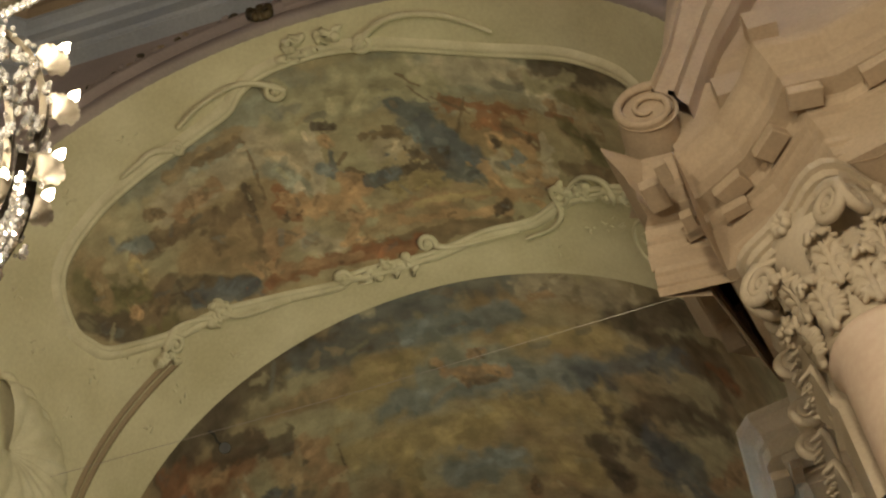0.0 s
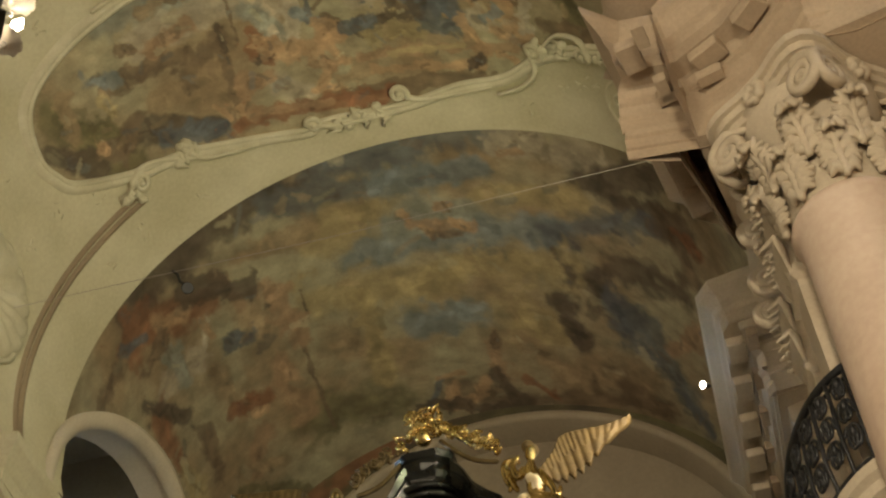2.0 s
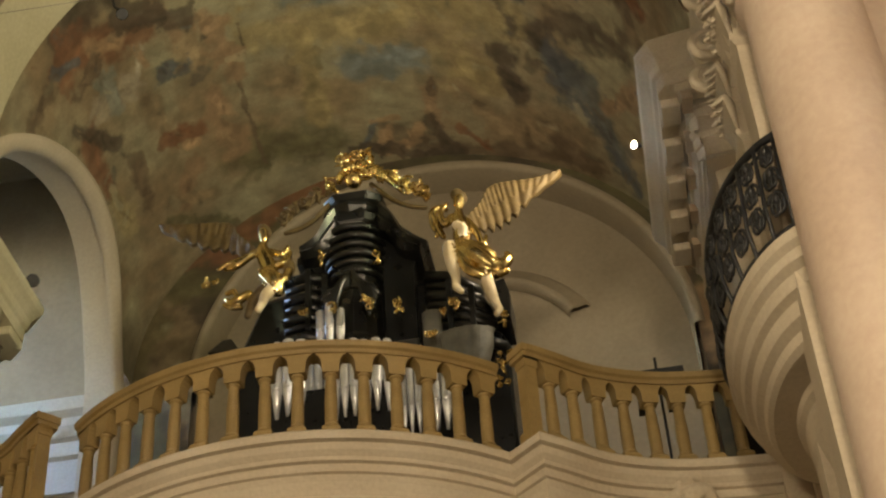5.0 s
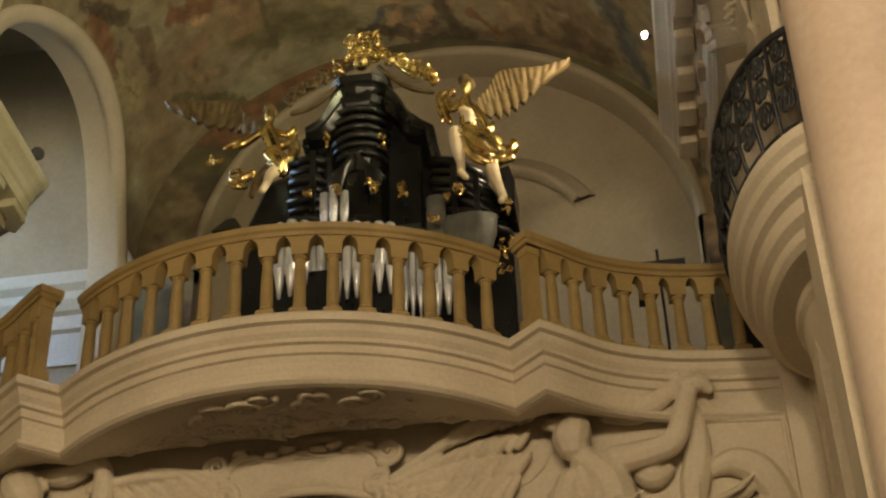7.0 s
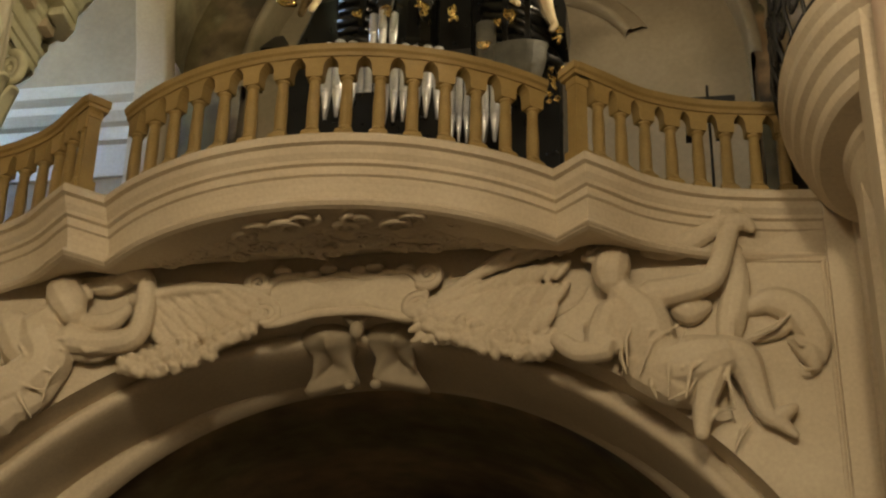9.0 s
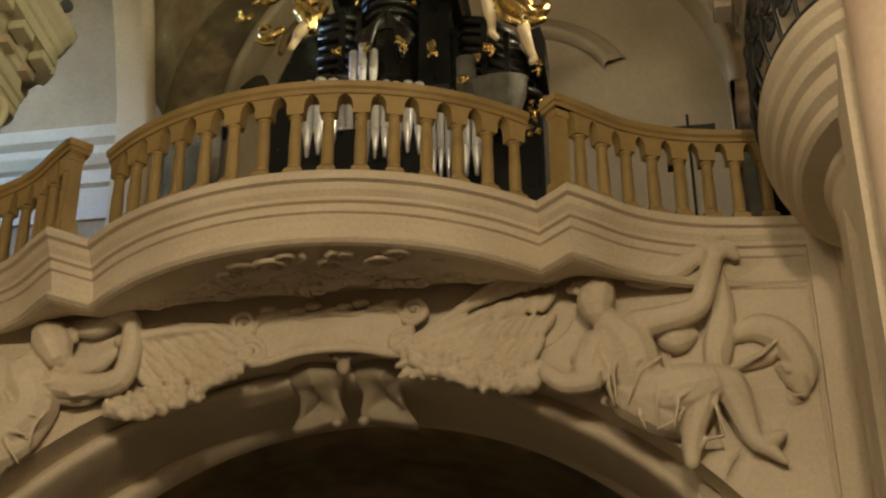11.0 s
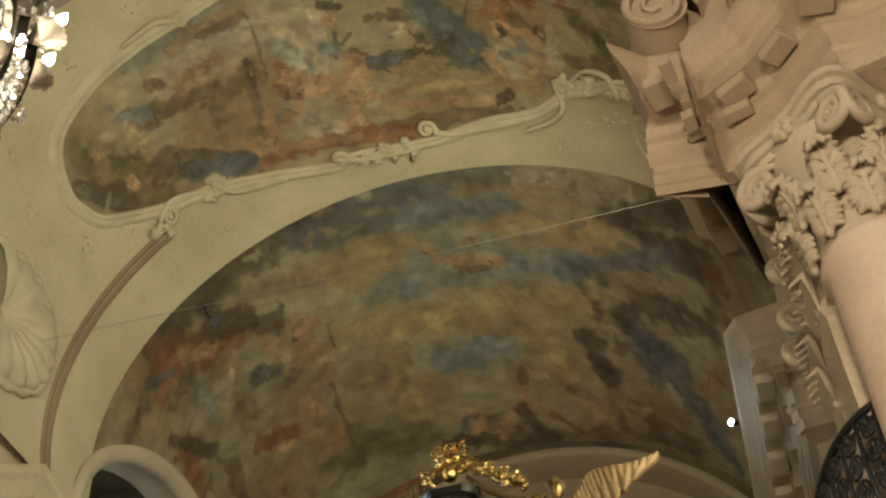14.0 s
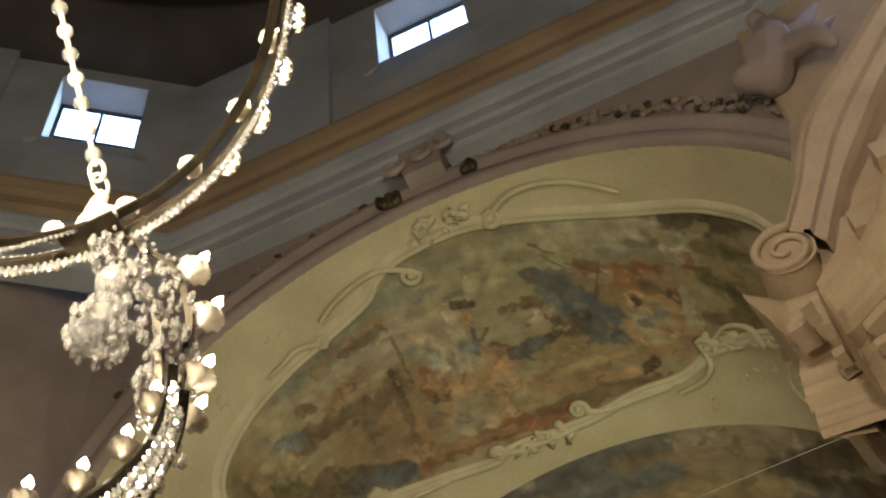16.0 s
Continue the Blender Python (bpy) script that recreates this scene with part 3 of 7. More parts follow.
# rear wall of the bay: fresco round a plain lunette
LUN = (-2.50, 16.05, 4.12)
us, vs = np.linspace(-8.2, 2.4, 190), np.linspace(9.2, 21.0, 210)
me, pts, faces, uu, vv = skin(lambda u, v: Vector((u, BACK[0], v)), us, vs)
gone = [(math.hypot(p.x - LUN[0], p.z - LUN[1]) < LUN[2] - 0.04 and p.z > LUN[1]) or (abs(p.x - LUN[0]) < LUN[2] - 0.04 and p.z <= LUN[1]) for p in pts]
me.from_pydata(pts, [], [f for f in faces if not any(gone[i] for i in f)])
colour_mesh(me, painted(uu, vv, (6, 9), VAULT_TONES, REAR_STROKES, 11))
me.materials.append(FRESCO)
tagged(new("wall_rear_fresco", me), "dark frescoed rear wall round a plain lunette", "wall", kind="structure")
bm = bmesh.new()
arch_sweep(bm, LUN[0], LUN[1], LUN[2], BACK[0], [(0.10, -0.02), (0.06, -0.08), (-0.05, -0.08), (-0.08, 0.0), (-0.08, 0.6)])
for s in (-1, 1):
    x = LUN[0] + s * (LUN[2] - 0.08)
    rows_mesh(bm, [[(x, BACK[0], z), (x, BACK[0] + 0.6, z)] for z in (9.2, LUN[1])])
structure("trim_lunette", bm, BEIGE, "plain beige edge of the rear lunette", "trim", True)
bm = bmesh.new()
box(bm, -9.0, 3.4, BACK[0] + 0.6, BACK[0] + 0.9, 9.0, 21.5)
structure("wall_rear", bm, BEIGE, "plain beige plaster rear wall", "wall")
# unseen shell added to block sky light, open only on its west side
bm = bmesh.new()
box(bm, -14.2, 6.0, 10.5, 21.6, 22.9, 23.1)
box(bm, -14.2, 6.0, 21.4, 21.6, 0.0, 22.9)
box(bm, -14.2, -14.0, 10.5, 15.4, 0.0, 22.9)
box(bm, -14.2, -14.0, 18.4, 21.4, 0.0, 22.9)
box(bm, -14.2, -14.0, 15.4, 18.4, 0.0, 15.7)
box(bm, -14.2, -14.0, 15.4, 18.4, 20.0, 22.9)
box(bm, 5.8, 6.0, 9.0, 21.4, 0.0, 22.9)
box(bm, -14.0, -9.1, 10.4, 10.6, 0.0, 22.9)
structure("sky_block_shell", bm, DARKIN, "unseen dark shell that blocks the sky round the bay", "wall")
# arched hood mould on the rear wall
bm = bmesh.new()
arch_sweep(bm, -1.75, 16.2, 1.55, BACK[0] + 0.6, [(0.0, -0.02), (0.0, -0.22), (0.10, -0.26), (0.14, -0.2), (0.3, -0.16), (0.36, -0.08), (0.42, -0.02)], -80, 62, 40)
tagged(part("arch_hood", bm, BEIGE, smooth=True), "curved beige hood moulding on the rear wall", "moulding")

# side walls of the organ bay, the west one with its lunette and a lit passage behind
bm = bmesh.new()
rows_mesh(bm, [[(1.95, y, z) for y in (14.9, 21.0)] for z in (9.0, 17.0)])
structure("wall_bay_east", bm, BEIGE, "beige plaster side wall of the organ bay", "wall")


def vault_x(y, z):
    """The west flank of the vault at a depth and height."""
    k = (y - INN[0]) / (BACK[0] - INN[0])
    cx, cz = INN[1] + (BACK[1] - INN[1]) * k, INN[2] + (BACK[2] - INN[2]) * k
    a, b = INN[3] + (BACK[3] - INN[3]) * k, INN[3] + (BACK[4] - INN[3]) * k
    return cx - a * math.sqrt(1 - min(max((z - cz) / b, 0), 0.99) ** 2)


def lunette_rows(steps):
    """Rows round the side lunette and down its jambs: steps of (x from the vault, outward)."""
    spots = [(math.sin(a), math.cos(a)) for a in (radians(-90 + 180 * k / 48) for k in range(49))]
    spots = [(-1.0, (9.2 - SIDE[1]) / SIDE[2])] + spots + [(1.0, (9.2 - SIDE[1]) / SIDE[2])]
    rows = []
    for s, c in spots:
        row = []
        for o, d in steps:
            y, z = SIDE[0] + (SIDE[2] + d) * s, SIDE[1] + (SIDE[2] + (d if c >= 0 else 0)) * c
            row.append((vault_x(min(max(y, INN[0]), BACK[0]), z) + o, y, z))
        rows.append(row)
    return rows


bm = bmesh.new()
rows_mesh(bm, lunette_rows([(0.0, 0.0), (-0.2, -0.04), (-0.5, -0.04)]))
structure("lunette_reveal", bm, PLASTER, "pale plaster reveal of the side lunette", "wall", True)
bm = bmesh.new()
rows_mesh(bm, lunette_rows([(0.0, 0.2), (0.06, 0.19), (0.09, 0.1), (0.07, 0.0), (0.02, -0.06), (-0.05, -0.06)]))
structure("lunette_archivolt", bm, PLASTER, "pale worn plaster arch round the side lunette", "trim", True)
# passage behind the side lunette
bm = bmesh.new()
box(bm, -13.5, -7.9, 20.45, 20.7, 9.0, 22.0)
structure("wall_passage_rear", bm, BEIGE, "grey-beige plaster wall of the side passage", "wall")
# unseen opening added in line with the shell's, lets daylight into the passage
bm = bmesh.new()
box(bm, -13.7, -13.5, 13.0, 15.4, 9.0, 22.0)
box(bm, -13.7, -13.5, 18.4, 20.7, 9.0, 22.0)
box(bm, -13.7, -13.5, 15.4, 18.4, 9.0, 15.7)
box(bm, -13.7, -13.5, 15.4, 18.4, 20.0, 22.0)
structure("wall_passage_west", bm, BEIGE, "beige plaster wall of the side passage", "wall")
bm = bmesh.new()
box(bm, -13.5, -8.2, 13.0, 20.5, 21.6, 21.8)
structure("ceiling_passage", bm, BEIGE, "plain passage ceiling", "ceiling")
bm = bmesh.new()
box(bm, -13.7, -8.9, 12.8, 13.0, 9.0, 22.0)
structure("wall_passage_front", bm, BEIGE, "plain passage wall", "wall")
bm = bmesh.new()
sweep(bm, [(-13.5, 20.45), (-8.3, 20.45)], [(0.0, 14.6), (0.05, 14.6), (0.05, 15.2), (0.12, 15.25), (0.12, 15.5), (0.2, 15.55), (0.3, 15.7), (0.3, 15.85), (0.4, 15.95), (0.45, 16.15), (0.0, 16.2)], 1.0)
structure("cornice_passage", bm, WHITE, "white painted cornice lit by daylight", "cornice")

# frescoed field on the broad arch, in its stucco frame
FIELD_WEST = [(-5.17, 12.19), (-4.85, 11.56), (-4.02, 11.25), (-3.0, 11.11), (-2.3, 11.06), (-1.5, 10.92), (-1.17, 10.7), (-0.76, 10.57), (0.06, 10.55), (0.79, 10.65), (1.67, 10.86), (2.5, 11.0), (3.11, 11.03), (4.04, 11.06)]
FIELD_EAST = [(4.9, 11.3), (5.25, 12.2), (4.9, 13.0), (4.07, 13.11), (3.06, 13.46), (2.35, 13.88), (1.52, 14.03), (0.47, 14.26), (-0.88, 14.19), (-1.21, 14.23), (-2.3, 13.91), (-3.13, 13.62), (-3.94, 13.43), (-4.86, 12.95), (-5.1, 12.6)]
EDGE = smooth_line(FIELD_WEST + FIELD_EAST, 8, True)


def inside(u, v, edge):
    hit = np.zeros(len(u), bool)
    for (x0, y0), (x1, y1) in zip(edge, edge[1:] + edge[:1]):
        if abs(y1 - y0) > 1e-9:
            hit ^= ((y0 > v) != (y1 > v)) & (u < (x1 - x0) * (v - y0) / (y1 - y0) + x0)
    return hit


us, vs = np.linspace(-5.4, 5.5, 560), np.linspace(10.4, 14.4, 220)
me, pts, faces, uu, vv = skin(lambda u, v: on_soffit(u, v, 0.012), us, vs)
keep = inside(uu, vv, EDGE)
me.from_pydata(pts, [], [f for f in faces if any(keep[i] for i in f)])
ARCH_TONES = [tuple(1.08 * c for c in tone) for tone in TONES]
colour_mesh(me, painted(uu, vv, (1, 0), ARCH_TONES, enrich(ARCH_STROKES, 5, 10), 31, 0.02, 0.4))
me.materials.append(FRESCO)
for p in me.polygons:
    p.use_smooth = True
tagged(new("ceiling_fresco", me), "faded fresco with plain figures under a grey-green sky", "fresco", kind="structure")

frame_thing = thing("fresco_frame", on_soffit(0, 10.55), "yellowed stucco rocaille frame round the arch fresco", "stucco frame")
bm = bmesh.new()
tube(bm, [on_soffit(u, v, 0.02) for u, v in EDGE], 0.05, 7, True)
part("inner_bead", bm, STUCCO, frame_thing, smooth=True)


def grow(edge, d):
    """The edge moved outward by d, or by a changing d."""
    out, n = [], len(edge)
    for i in range(n):
        t = edge[(i + 2) % n] - edge[i - 2]
        t = t / (np.hypot(*t) + 1e-9)
        out.append(edge[i] + np.array((-t[1], t[0])) * (d(i / n) if callable(d) else d))
    return out


bm = bmesh.new()
out1 = grow(EDGE, -0.17)
rows_mesh(bm, [[on_soffit(*a, 0.0), on_soffit(*(a * 0.7 + b * 0.3), 0.07), on_soffit(*(a * 0.3 + b * 0.7), 0.06), on_soffit(*b, 0.0)] for a, b in zip(EDGE + EDGE[:1], out1 + out1[:1])])
part("outer_band", bm, STUCCO, frame_thing, smooth=True)


def scroll_on(bm, u, v, r0, start, hand=1, turns=1.5, thick=0.05, drop=0.05, tail=None):
    sp = spiral(turns, r0, 0.25 * r0, start, 22, hand)
    pts = [on_soffit(u + a, v + b, drop) for a, b in sp]
    rs = [thick * (1 - 0.45 * k / 22) for k in range(23)]
    if tail:
        t = [np.array(q) for q in tail] + [np.array((u + sp[0][0], v + sp[0][1])), np.array((u + sp[1][0], v + sp[1][1]))]
        line = smooth_line(t, 5)[:-6]
        pts = [on_soffit(a, b, drop) for a, b in line] + pts
        rs = list(np.linspace(thick * 0.55, thick, len(line))) + rs
    tube(bm, pts, rs, 6)
    egg(bm, on_soffit(u, v, drop + 0.02), (thick, thick, thick), seg=8, rings=6)


SCROLLS = [(0.75, 10.52, 0.15, 2.6, -1), (-0.72, 10.84, 0.15, 0.3, 1), (-1.02, 14.18, 0.13, 3.6, 1), (0.5, 14.05, 0.15, 0.5, -1), (3.0, 13.42, 0.17, 4.0, 1), (3.9, 13.3, 0.13, 0.6, -1), (-3.05, 13.66, 0.15, 4.2, 1), (-4.0, 13.6, 0.17, 3.3, 1), (-2.35, 11.0, 0.1, 1.0, 1)]
TAILS = [[(2.7, 10.62), (2.0, 10.3), (1.2, 10.25)], [(-2.2, 10.75), (-1.8, 10.6), (-1.1, 10.55)], [(0.3, 14.35), (-0.2, 14.36), (-0.7, 14.3)], [(2.1, 14.06), (1.5, 14.16), (0.9, 14.2)], [(2.2, 14.2), (2.7, 14.0), (2.95, 13.7)], [(3.2, 13.25), (3.5, 13.02), (3.9, 13.05)], [(-2.0, 14.12), (-2.5, 14.0), (-2.9, 13.85)], [(-3.1, 13.75), (-3.5, 13.5), (-3.9, 13.4)], [(-3.3, 10.95), (-3.0, 10.92), (-2.7, 10.88)]]
for (u, v, r, st, hand), tail in zip(SCROLLS, TAILS):
    bm = bmesh.new()
    scroll_on(bm, u, v, r, st, hand, 1.4, 0.055, 0.06, tail)
    part("scroll", bm, STUCCO, frame_thing, smooth=True)
rng = random.Random(4)
for u, v, n, spread in ((0.0, 10.32, 16, 0.5), (-0.3, 14.3, 14, 0.5), (3.25, 13.3, 10, 0.3), (-3.2, 13.62, 9, 0.25), (4.35, 13.2, 9, 0.2), (-4.2, 13.75, 7, 0.2)):
    bm = bmesh.new()
    for k in range(n):
        a = rng.uniform(-1, 1) * spread
        b = rng.uniform(-0.5, 0.5) * 0.28
        p = on_soffit(u + a, v + b, 0.04)
        egg(bm, p, (rng.uniform(0.05, 0.1), rng.uniform(0.05, 0.11), 0.06), (0, 0, rng.uniform(0, 180)), 7, 5)
        tube(bm, [on_soffit(u + a, v + b, 0.05), on_soffit(u + a + rng.uniform(-0.12, 0.12), v + b + rng.uniform(-0.12, 0.12), 0.08), on_soffit(u + a + rng.uniform(-0.2, 0.2), v + b + rng.uniform(-0.1, 0.1), 0.04)], [0.04, 0.035, 0.012], 5)
    part("leaf_curl", bm, STUCCO, frame_thing, smooth=True)
# small relief dashes scattered over the limewash
for u0, v0 in ((-5.6, 11.2), (-5.9, 12.0), (-5.4, 13.0), (-4.7, 13.3), (-4.4, 14.3), (-3.2, 14.4), (-6.2, 13.1), (3.4, 13.95), (3.7, 13.9), (3.95, 13.85), (4.6, 13.95), (-2.9, 10.55), (-4.2, 10.7), (-5.2, 14.35), (2.6, 14.5)):
    for k in range(4):
        a, b = rng.uniform(-0.12, 0.12), rng.uniform(-0.12, 0.12)
        bm = bmesh.new()
        tube(bm, [on_soffit(u0 + a, v0 + b, 0.0), on_soffit(u0 + a + rng.uniform(-0.08, 0.08), v0 + b + rng.uniform(-0.05, 0.05), 0.015)], 0.018, 5)
        part("relief_sprig", bm, STUCCO, frame_thing, smooth=True)
# raised oval beside the fresco
bm = bmesh.new()
tube(bm, [on_soffit(4.55 + 0.36 * math.cos(a), 14.0 + 0.42 * math.sin(a), 0.01) for a in (2 * math.pi * k / 40 for k in range(40))], 0.03, 6, True)
tube(bm, [on_soffit(4.45 + 0.1 * math.cos(a), 13.95 + 0.1 * math.sin(a), 0.01) for a in (2 * math.pi * k / 12 for k in range(12))], 0.025, 5, True)
part("oval_relief", bm, STUCCO, frame_thing, smooth=True)

# groove band round the organ bay's arch
bm = bmesh.new()
for v in (13.78, 13.9):
    rows_mesh(bm, [[on_soffit(u, v - 0.05, 0.0), on_soffit(u, v - 0.02, 0.03), on_soffit(u, v + 0.03, 0.03), on_soffit(u, v + 0.05, -0.01)] for u in np.linspace(-9.2, -4.1, 40)])
tagged(part("arch_fillet", bm, OCHRE, smooth=True), "thin worn ochre fillet along the arch", "moulding")

# scallop shell on the west haunch
shell = thing("shell_ornament", on_soffit(-7.2, 12.3), "large yellowed stucco scallop shell on the arch", "stucco shell")
bm = bmesh.new()
rows = []
for k in range(61):
    a = radians(-30 + 250 * k / 60)
    wave = 1 + 0.05 * abs(math.sin(k * math.pi / 5))
    rows.append([on_soffit(-7.55 + r * 1.0 * math.cos(a), 12.35 + r * 1.2 * math.sin(a), 0.02 + h + 0.04 * abs(math.sin(k * math.pi / 5)) * min(r * 1.5, 1)) for r, h in ((0.03, 0.05), (0.3, 0.16), (0.6, 0.2), (0.85 * wave, 0.15), (0.92 * wave, 0.1), (0.95 * wave, 0.0))])
rows_mesh(bm, rows)
part("shell_body", bm, STUCCO, shell, smooth=True)
bm = bmesh.new()
tube(bm, [on_soffit(-7.55 + 1.0 * (1 + 0.03 * math.sin(k * 1.3)) * math.cos(radians(-30 + 250 * k / 60)), 12.35 + 1.2 * math.sin(radians(-30 + 250 * k / 60)), 0.04) for k in range(61)], [0.05 + 0.025 * abs(math.sin(k * 0.66)) for k in range(61)], 6)
part("shell_rim", bm, STUCCO, shell, smooth=True)

# ---- gallery front: lower wall, arch, balcony ----
LOW = (-3.05, 3.16, 4.98)
bm = bmesh.new()
arch_wall(bm, -9.0, 2.6, 0.0, 9.0, 12.95, 13.32, *LOW)
structure("wall_gallery", bm, CREAM, "cream stucco wall under the organ gallery", "wall")
bm = bmesh.new()
arch_sweep(bm, -3.1, 3.36, 4.68, 13.3, [(0.30, 0.0), (0.08, 0.0), (0.06, -0.06), (-0.02, -0.07), (-0.05, -0.02), (-0.06, 0.04), (-0.08, 0.3), (-0.05, 0.92)], -90, 90, 90)
arch_sweep(bm, -2.95, 3.95, 4.06, 14.2, [(0.5, -0.05), (0.12, -0.03), (0.06, -0.06), (0.0, -0.03), (0.0, 0.25)], -92, 92, 90)
structure("archivolt", bm, CREAM, "moulded cream archivolt under the gallery", "trim", True)
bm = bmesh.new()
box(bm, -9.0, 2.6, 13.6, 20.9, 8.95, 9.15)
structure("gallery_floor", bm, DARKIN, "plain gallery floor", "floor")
us, vs = np.linspace(-6.2, 6.2, 120), np.linspace(14.3, 20.3, 60)
me, pts, faces, uu, vv = skin(lambda u, v: Vector((-2.95 + 4.1 * math.sin(u / 4.1), v, 3.95 + 4.1 * math.cos(u / 4.1))), us, vs)
me.from_pydata(pts, [], faces)
LOW_STROKES = [(-3.4, 14.4, -2.6, 14.0, 0.4, 6), (-1.6, 14.3, -0.6, 14.0, 0.35, 2), (0.4, 14.2, 1.2, 14.6, 0.4, 5), (2.0, 14.0, 2.8, 14.5, 0.4, 4), (-2.4, 15.4, 2.4, 15.4, 0.6, 9), (3.4, 14.0, 4.2, 14.4, 0.4, 7), (-0.8, 13.9, 0.0, 14.0, 0.2, 8)]
colour_mesh(me, 1.1 * painted(uu, vv, (6, 1), VAULT_TONES, enrich(LOW_STROKES, 8, 10), 51))
me.materials.append(FRESCO)
for p in me.polygons:
    p.use_smooth = True
tagged(new("gallery_vault", me), "dark frescoed vault under the organ gallery", "ceiling", kind="structure")
bm = bmesh.new()
box(bm, -9.0, 2.6, 20.3, 20.6, 0.0, 9.0)
structure("wall_under_gallery", bm, BEIGE, "plain wall behind the gallery arch", "wall")

MID = -3.07


def balcony_line(side, d=0.0):
    """Half of the gallery's front in plan, from the middle outward; d moves it inward."""
    arc = [(3.1 * math.sin(a), 14.46 - 3.1 * math.cos(a)) for a in (radians(43.5) * k / 14 for k in range(15))]
    ped = [(2.44, 11.93), (2.68, 12.14)]
    con = [tuple(q) for q in smooth_line([(2.68, 12.14), (3.02, 12.44), (3.5, 12.67), (4.05, 12.79), (4.75, 12.86)], 4)][1:]
    return [(MID + side * x, y + d) for x, y in arc + ped + con]


LINE = list(reversed(balcony_line(-1))) + balcony_line(1)[1:]
LEDGE = [(o, z - 0.06) for o, z in ((-0.6, 9.2), (0.03, 9.2), (0.05, 9.17), (0.05, 9.1), (0.0, 9.09), (-0.02, 9.03), (-0.06, 8.98), (-0.06, 8.94), (-0.1, 8.93), (-0.1, 8.85), (-0.13, 8.84), (-0.15, 8.78), (-0.165, 8.7), (-0.17, 8.64), (-0.12, 8.62), (-0.1, 8.58), (-0.13, 8.55), (-0.18, 8.54))]
bm = bmesh.new()
sweep(bm, LINE, LEDGE, 1.0)
structure("balcony_front", bm, CREAM, "curved cream moulded front of the organ gallery", "balcony")
# coved underside back to the wall
bm = bmesh.new()
rows = []
for x, y in LINE:
    q = []
    for k in range(9):
        s = k / 8
        q.append((x, y + 0.14 + (13.0 - y - 0.14) * s, 8.5 + 0.3 * s - 0.1 * math.sin(s * math.pi)))
    rows.append(q)
rows_mesh(bm, rows)
structure("balcony_underside", bm, CREAM, "shaded coved underside of the organ gallery", "balcony", True)
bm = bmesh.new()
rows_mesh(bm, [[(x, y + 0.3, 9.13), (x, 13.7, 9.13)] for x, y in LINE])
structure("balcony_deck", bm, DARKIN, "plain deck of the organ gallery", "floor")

# balustrade
balustrade = thing("balustrade", (MID, 11.5, 9.2), "tan painted wooden balustrade of the organ gallery", "balustrade")


def along(line, gap, first):
    """Places and headings at even steps along a line."""
    out, left = [], first
    for (x0, y0), (x1, y1) in zip(line, line[1:]):
        d = math.hypot(x1 - x0, y1 - y0)
        while left <= d:
            out.append((x0 + (x1 - x0) * left / d, y0 + (y1 - y0) * left / d, math.degrees(math.atan2(y1 - y0, x1 - x0))))
            left += gap
        left -= d
    return out


def inner(line, d):
    rows = []
    for i in range(len(line)):
        a = Vector(line[min(i + 1, len(line) - 1)]) - Vector(line[max(i - 1, 0)])
        a.normalize()
        rows.append((line[i][0] - a.y * d, line[i][1] + a.x * d))
    return rows


half = balcony_line(1)
CENTRE = list(reversed([(2 * MID - x, y) for x, y in half[:15]])) + half[1:15]
EASTW = half[15:]
WESTW = list(reversed([(2 * MID - x, y) for x, y in EASTW]))
RAIL = [(-0.1, 0.86), (0.085, 0.86), (0.09, 0.9), (0.115, 0.92), (0.125, 0.975), (0.1, 0.99), (-0.12, 0.99), (-0.14, 0.94), (-0.1, 0.9), (-0.1, 0.86)]
bal = bmesh.new()
box(bal, -0.085, 0.085, -0.085, 0.085, -0.06, 0.04)
box(bal, -0.085, 0.085, -0.085, 0.085, 0.04, 0.07, 0.85)
lathe(bal, [(0.07, 0.07), (0.078, 0.085), (0.07, 0.1), (0.058, 0.12), (0.06, 0.2), (0.059, 0.38), (0.052, 0.56), (0.05, 0.62), (0.062, 0.632), (0.064, 0.65), (0.055, 0.66)], seg=14)
rows_mesh(bal, [[(-w, -0.066, z), (w, -0.066, z), (w, 0.066, z), (-w, 0.066, z)] for w, z in ((0.072, 0.655), (0.08, 0.67), (0.084, 0.76), (0.094, 0.805), (0.115, 0.838), (0.15, 0.862))], True, True)
bmesh.ops.recalc_face_normals(bal, faces=bal.faces)
bal_mesh = bpy.data.meshes.new("baluster")
bal.to_mesh(bal_mesh)
bal.free()
bal_mesh.materials.append(TAN)
for name, line, gap, first in (("middle", CENTRE, 0.302, 0.12), ("east", EASTW, 0.275, 0.3), ("west", WESTW, 0.275, 0.1)):
    line = inner(line, 0.17)
    bm = bmesh.new()
    sweep(bm, line, [(o, 9.2 + z) for o, z in RAIL], 1.0)
    part("handrail", bm, TAN, balustrade)
    for x, y, a in along(line, gap, first):
        ob = new("baluster", bal_mesh)
        ob.parent = balustrade
        ob.matrix_parent_inverse = balustrade.matrix_world.inverted()
        ob.matrix_world = pose(x, y, 9.2, 0, 0, a)
for s in (-1, 1):
    bm = bmesh.new()
    x, y = MID + s * 2.37, 12.13
    for w, z0, z1 in ((0.09, 9.14, 9.27), (0.065, 9.27, 9.98), (0.075, 9.98, 10.06), (0.11, 10.06, 10.11), (0.125, 10.11, 10.19)):
        box(bm, x - w, x + w, y - w, y + w, z0, z1, 1.0, s * 42)
    part("pedestal", bm, TAN, balustrade)

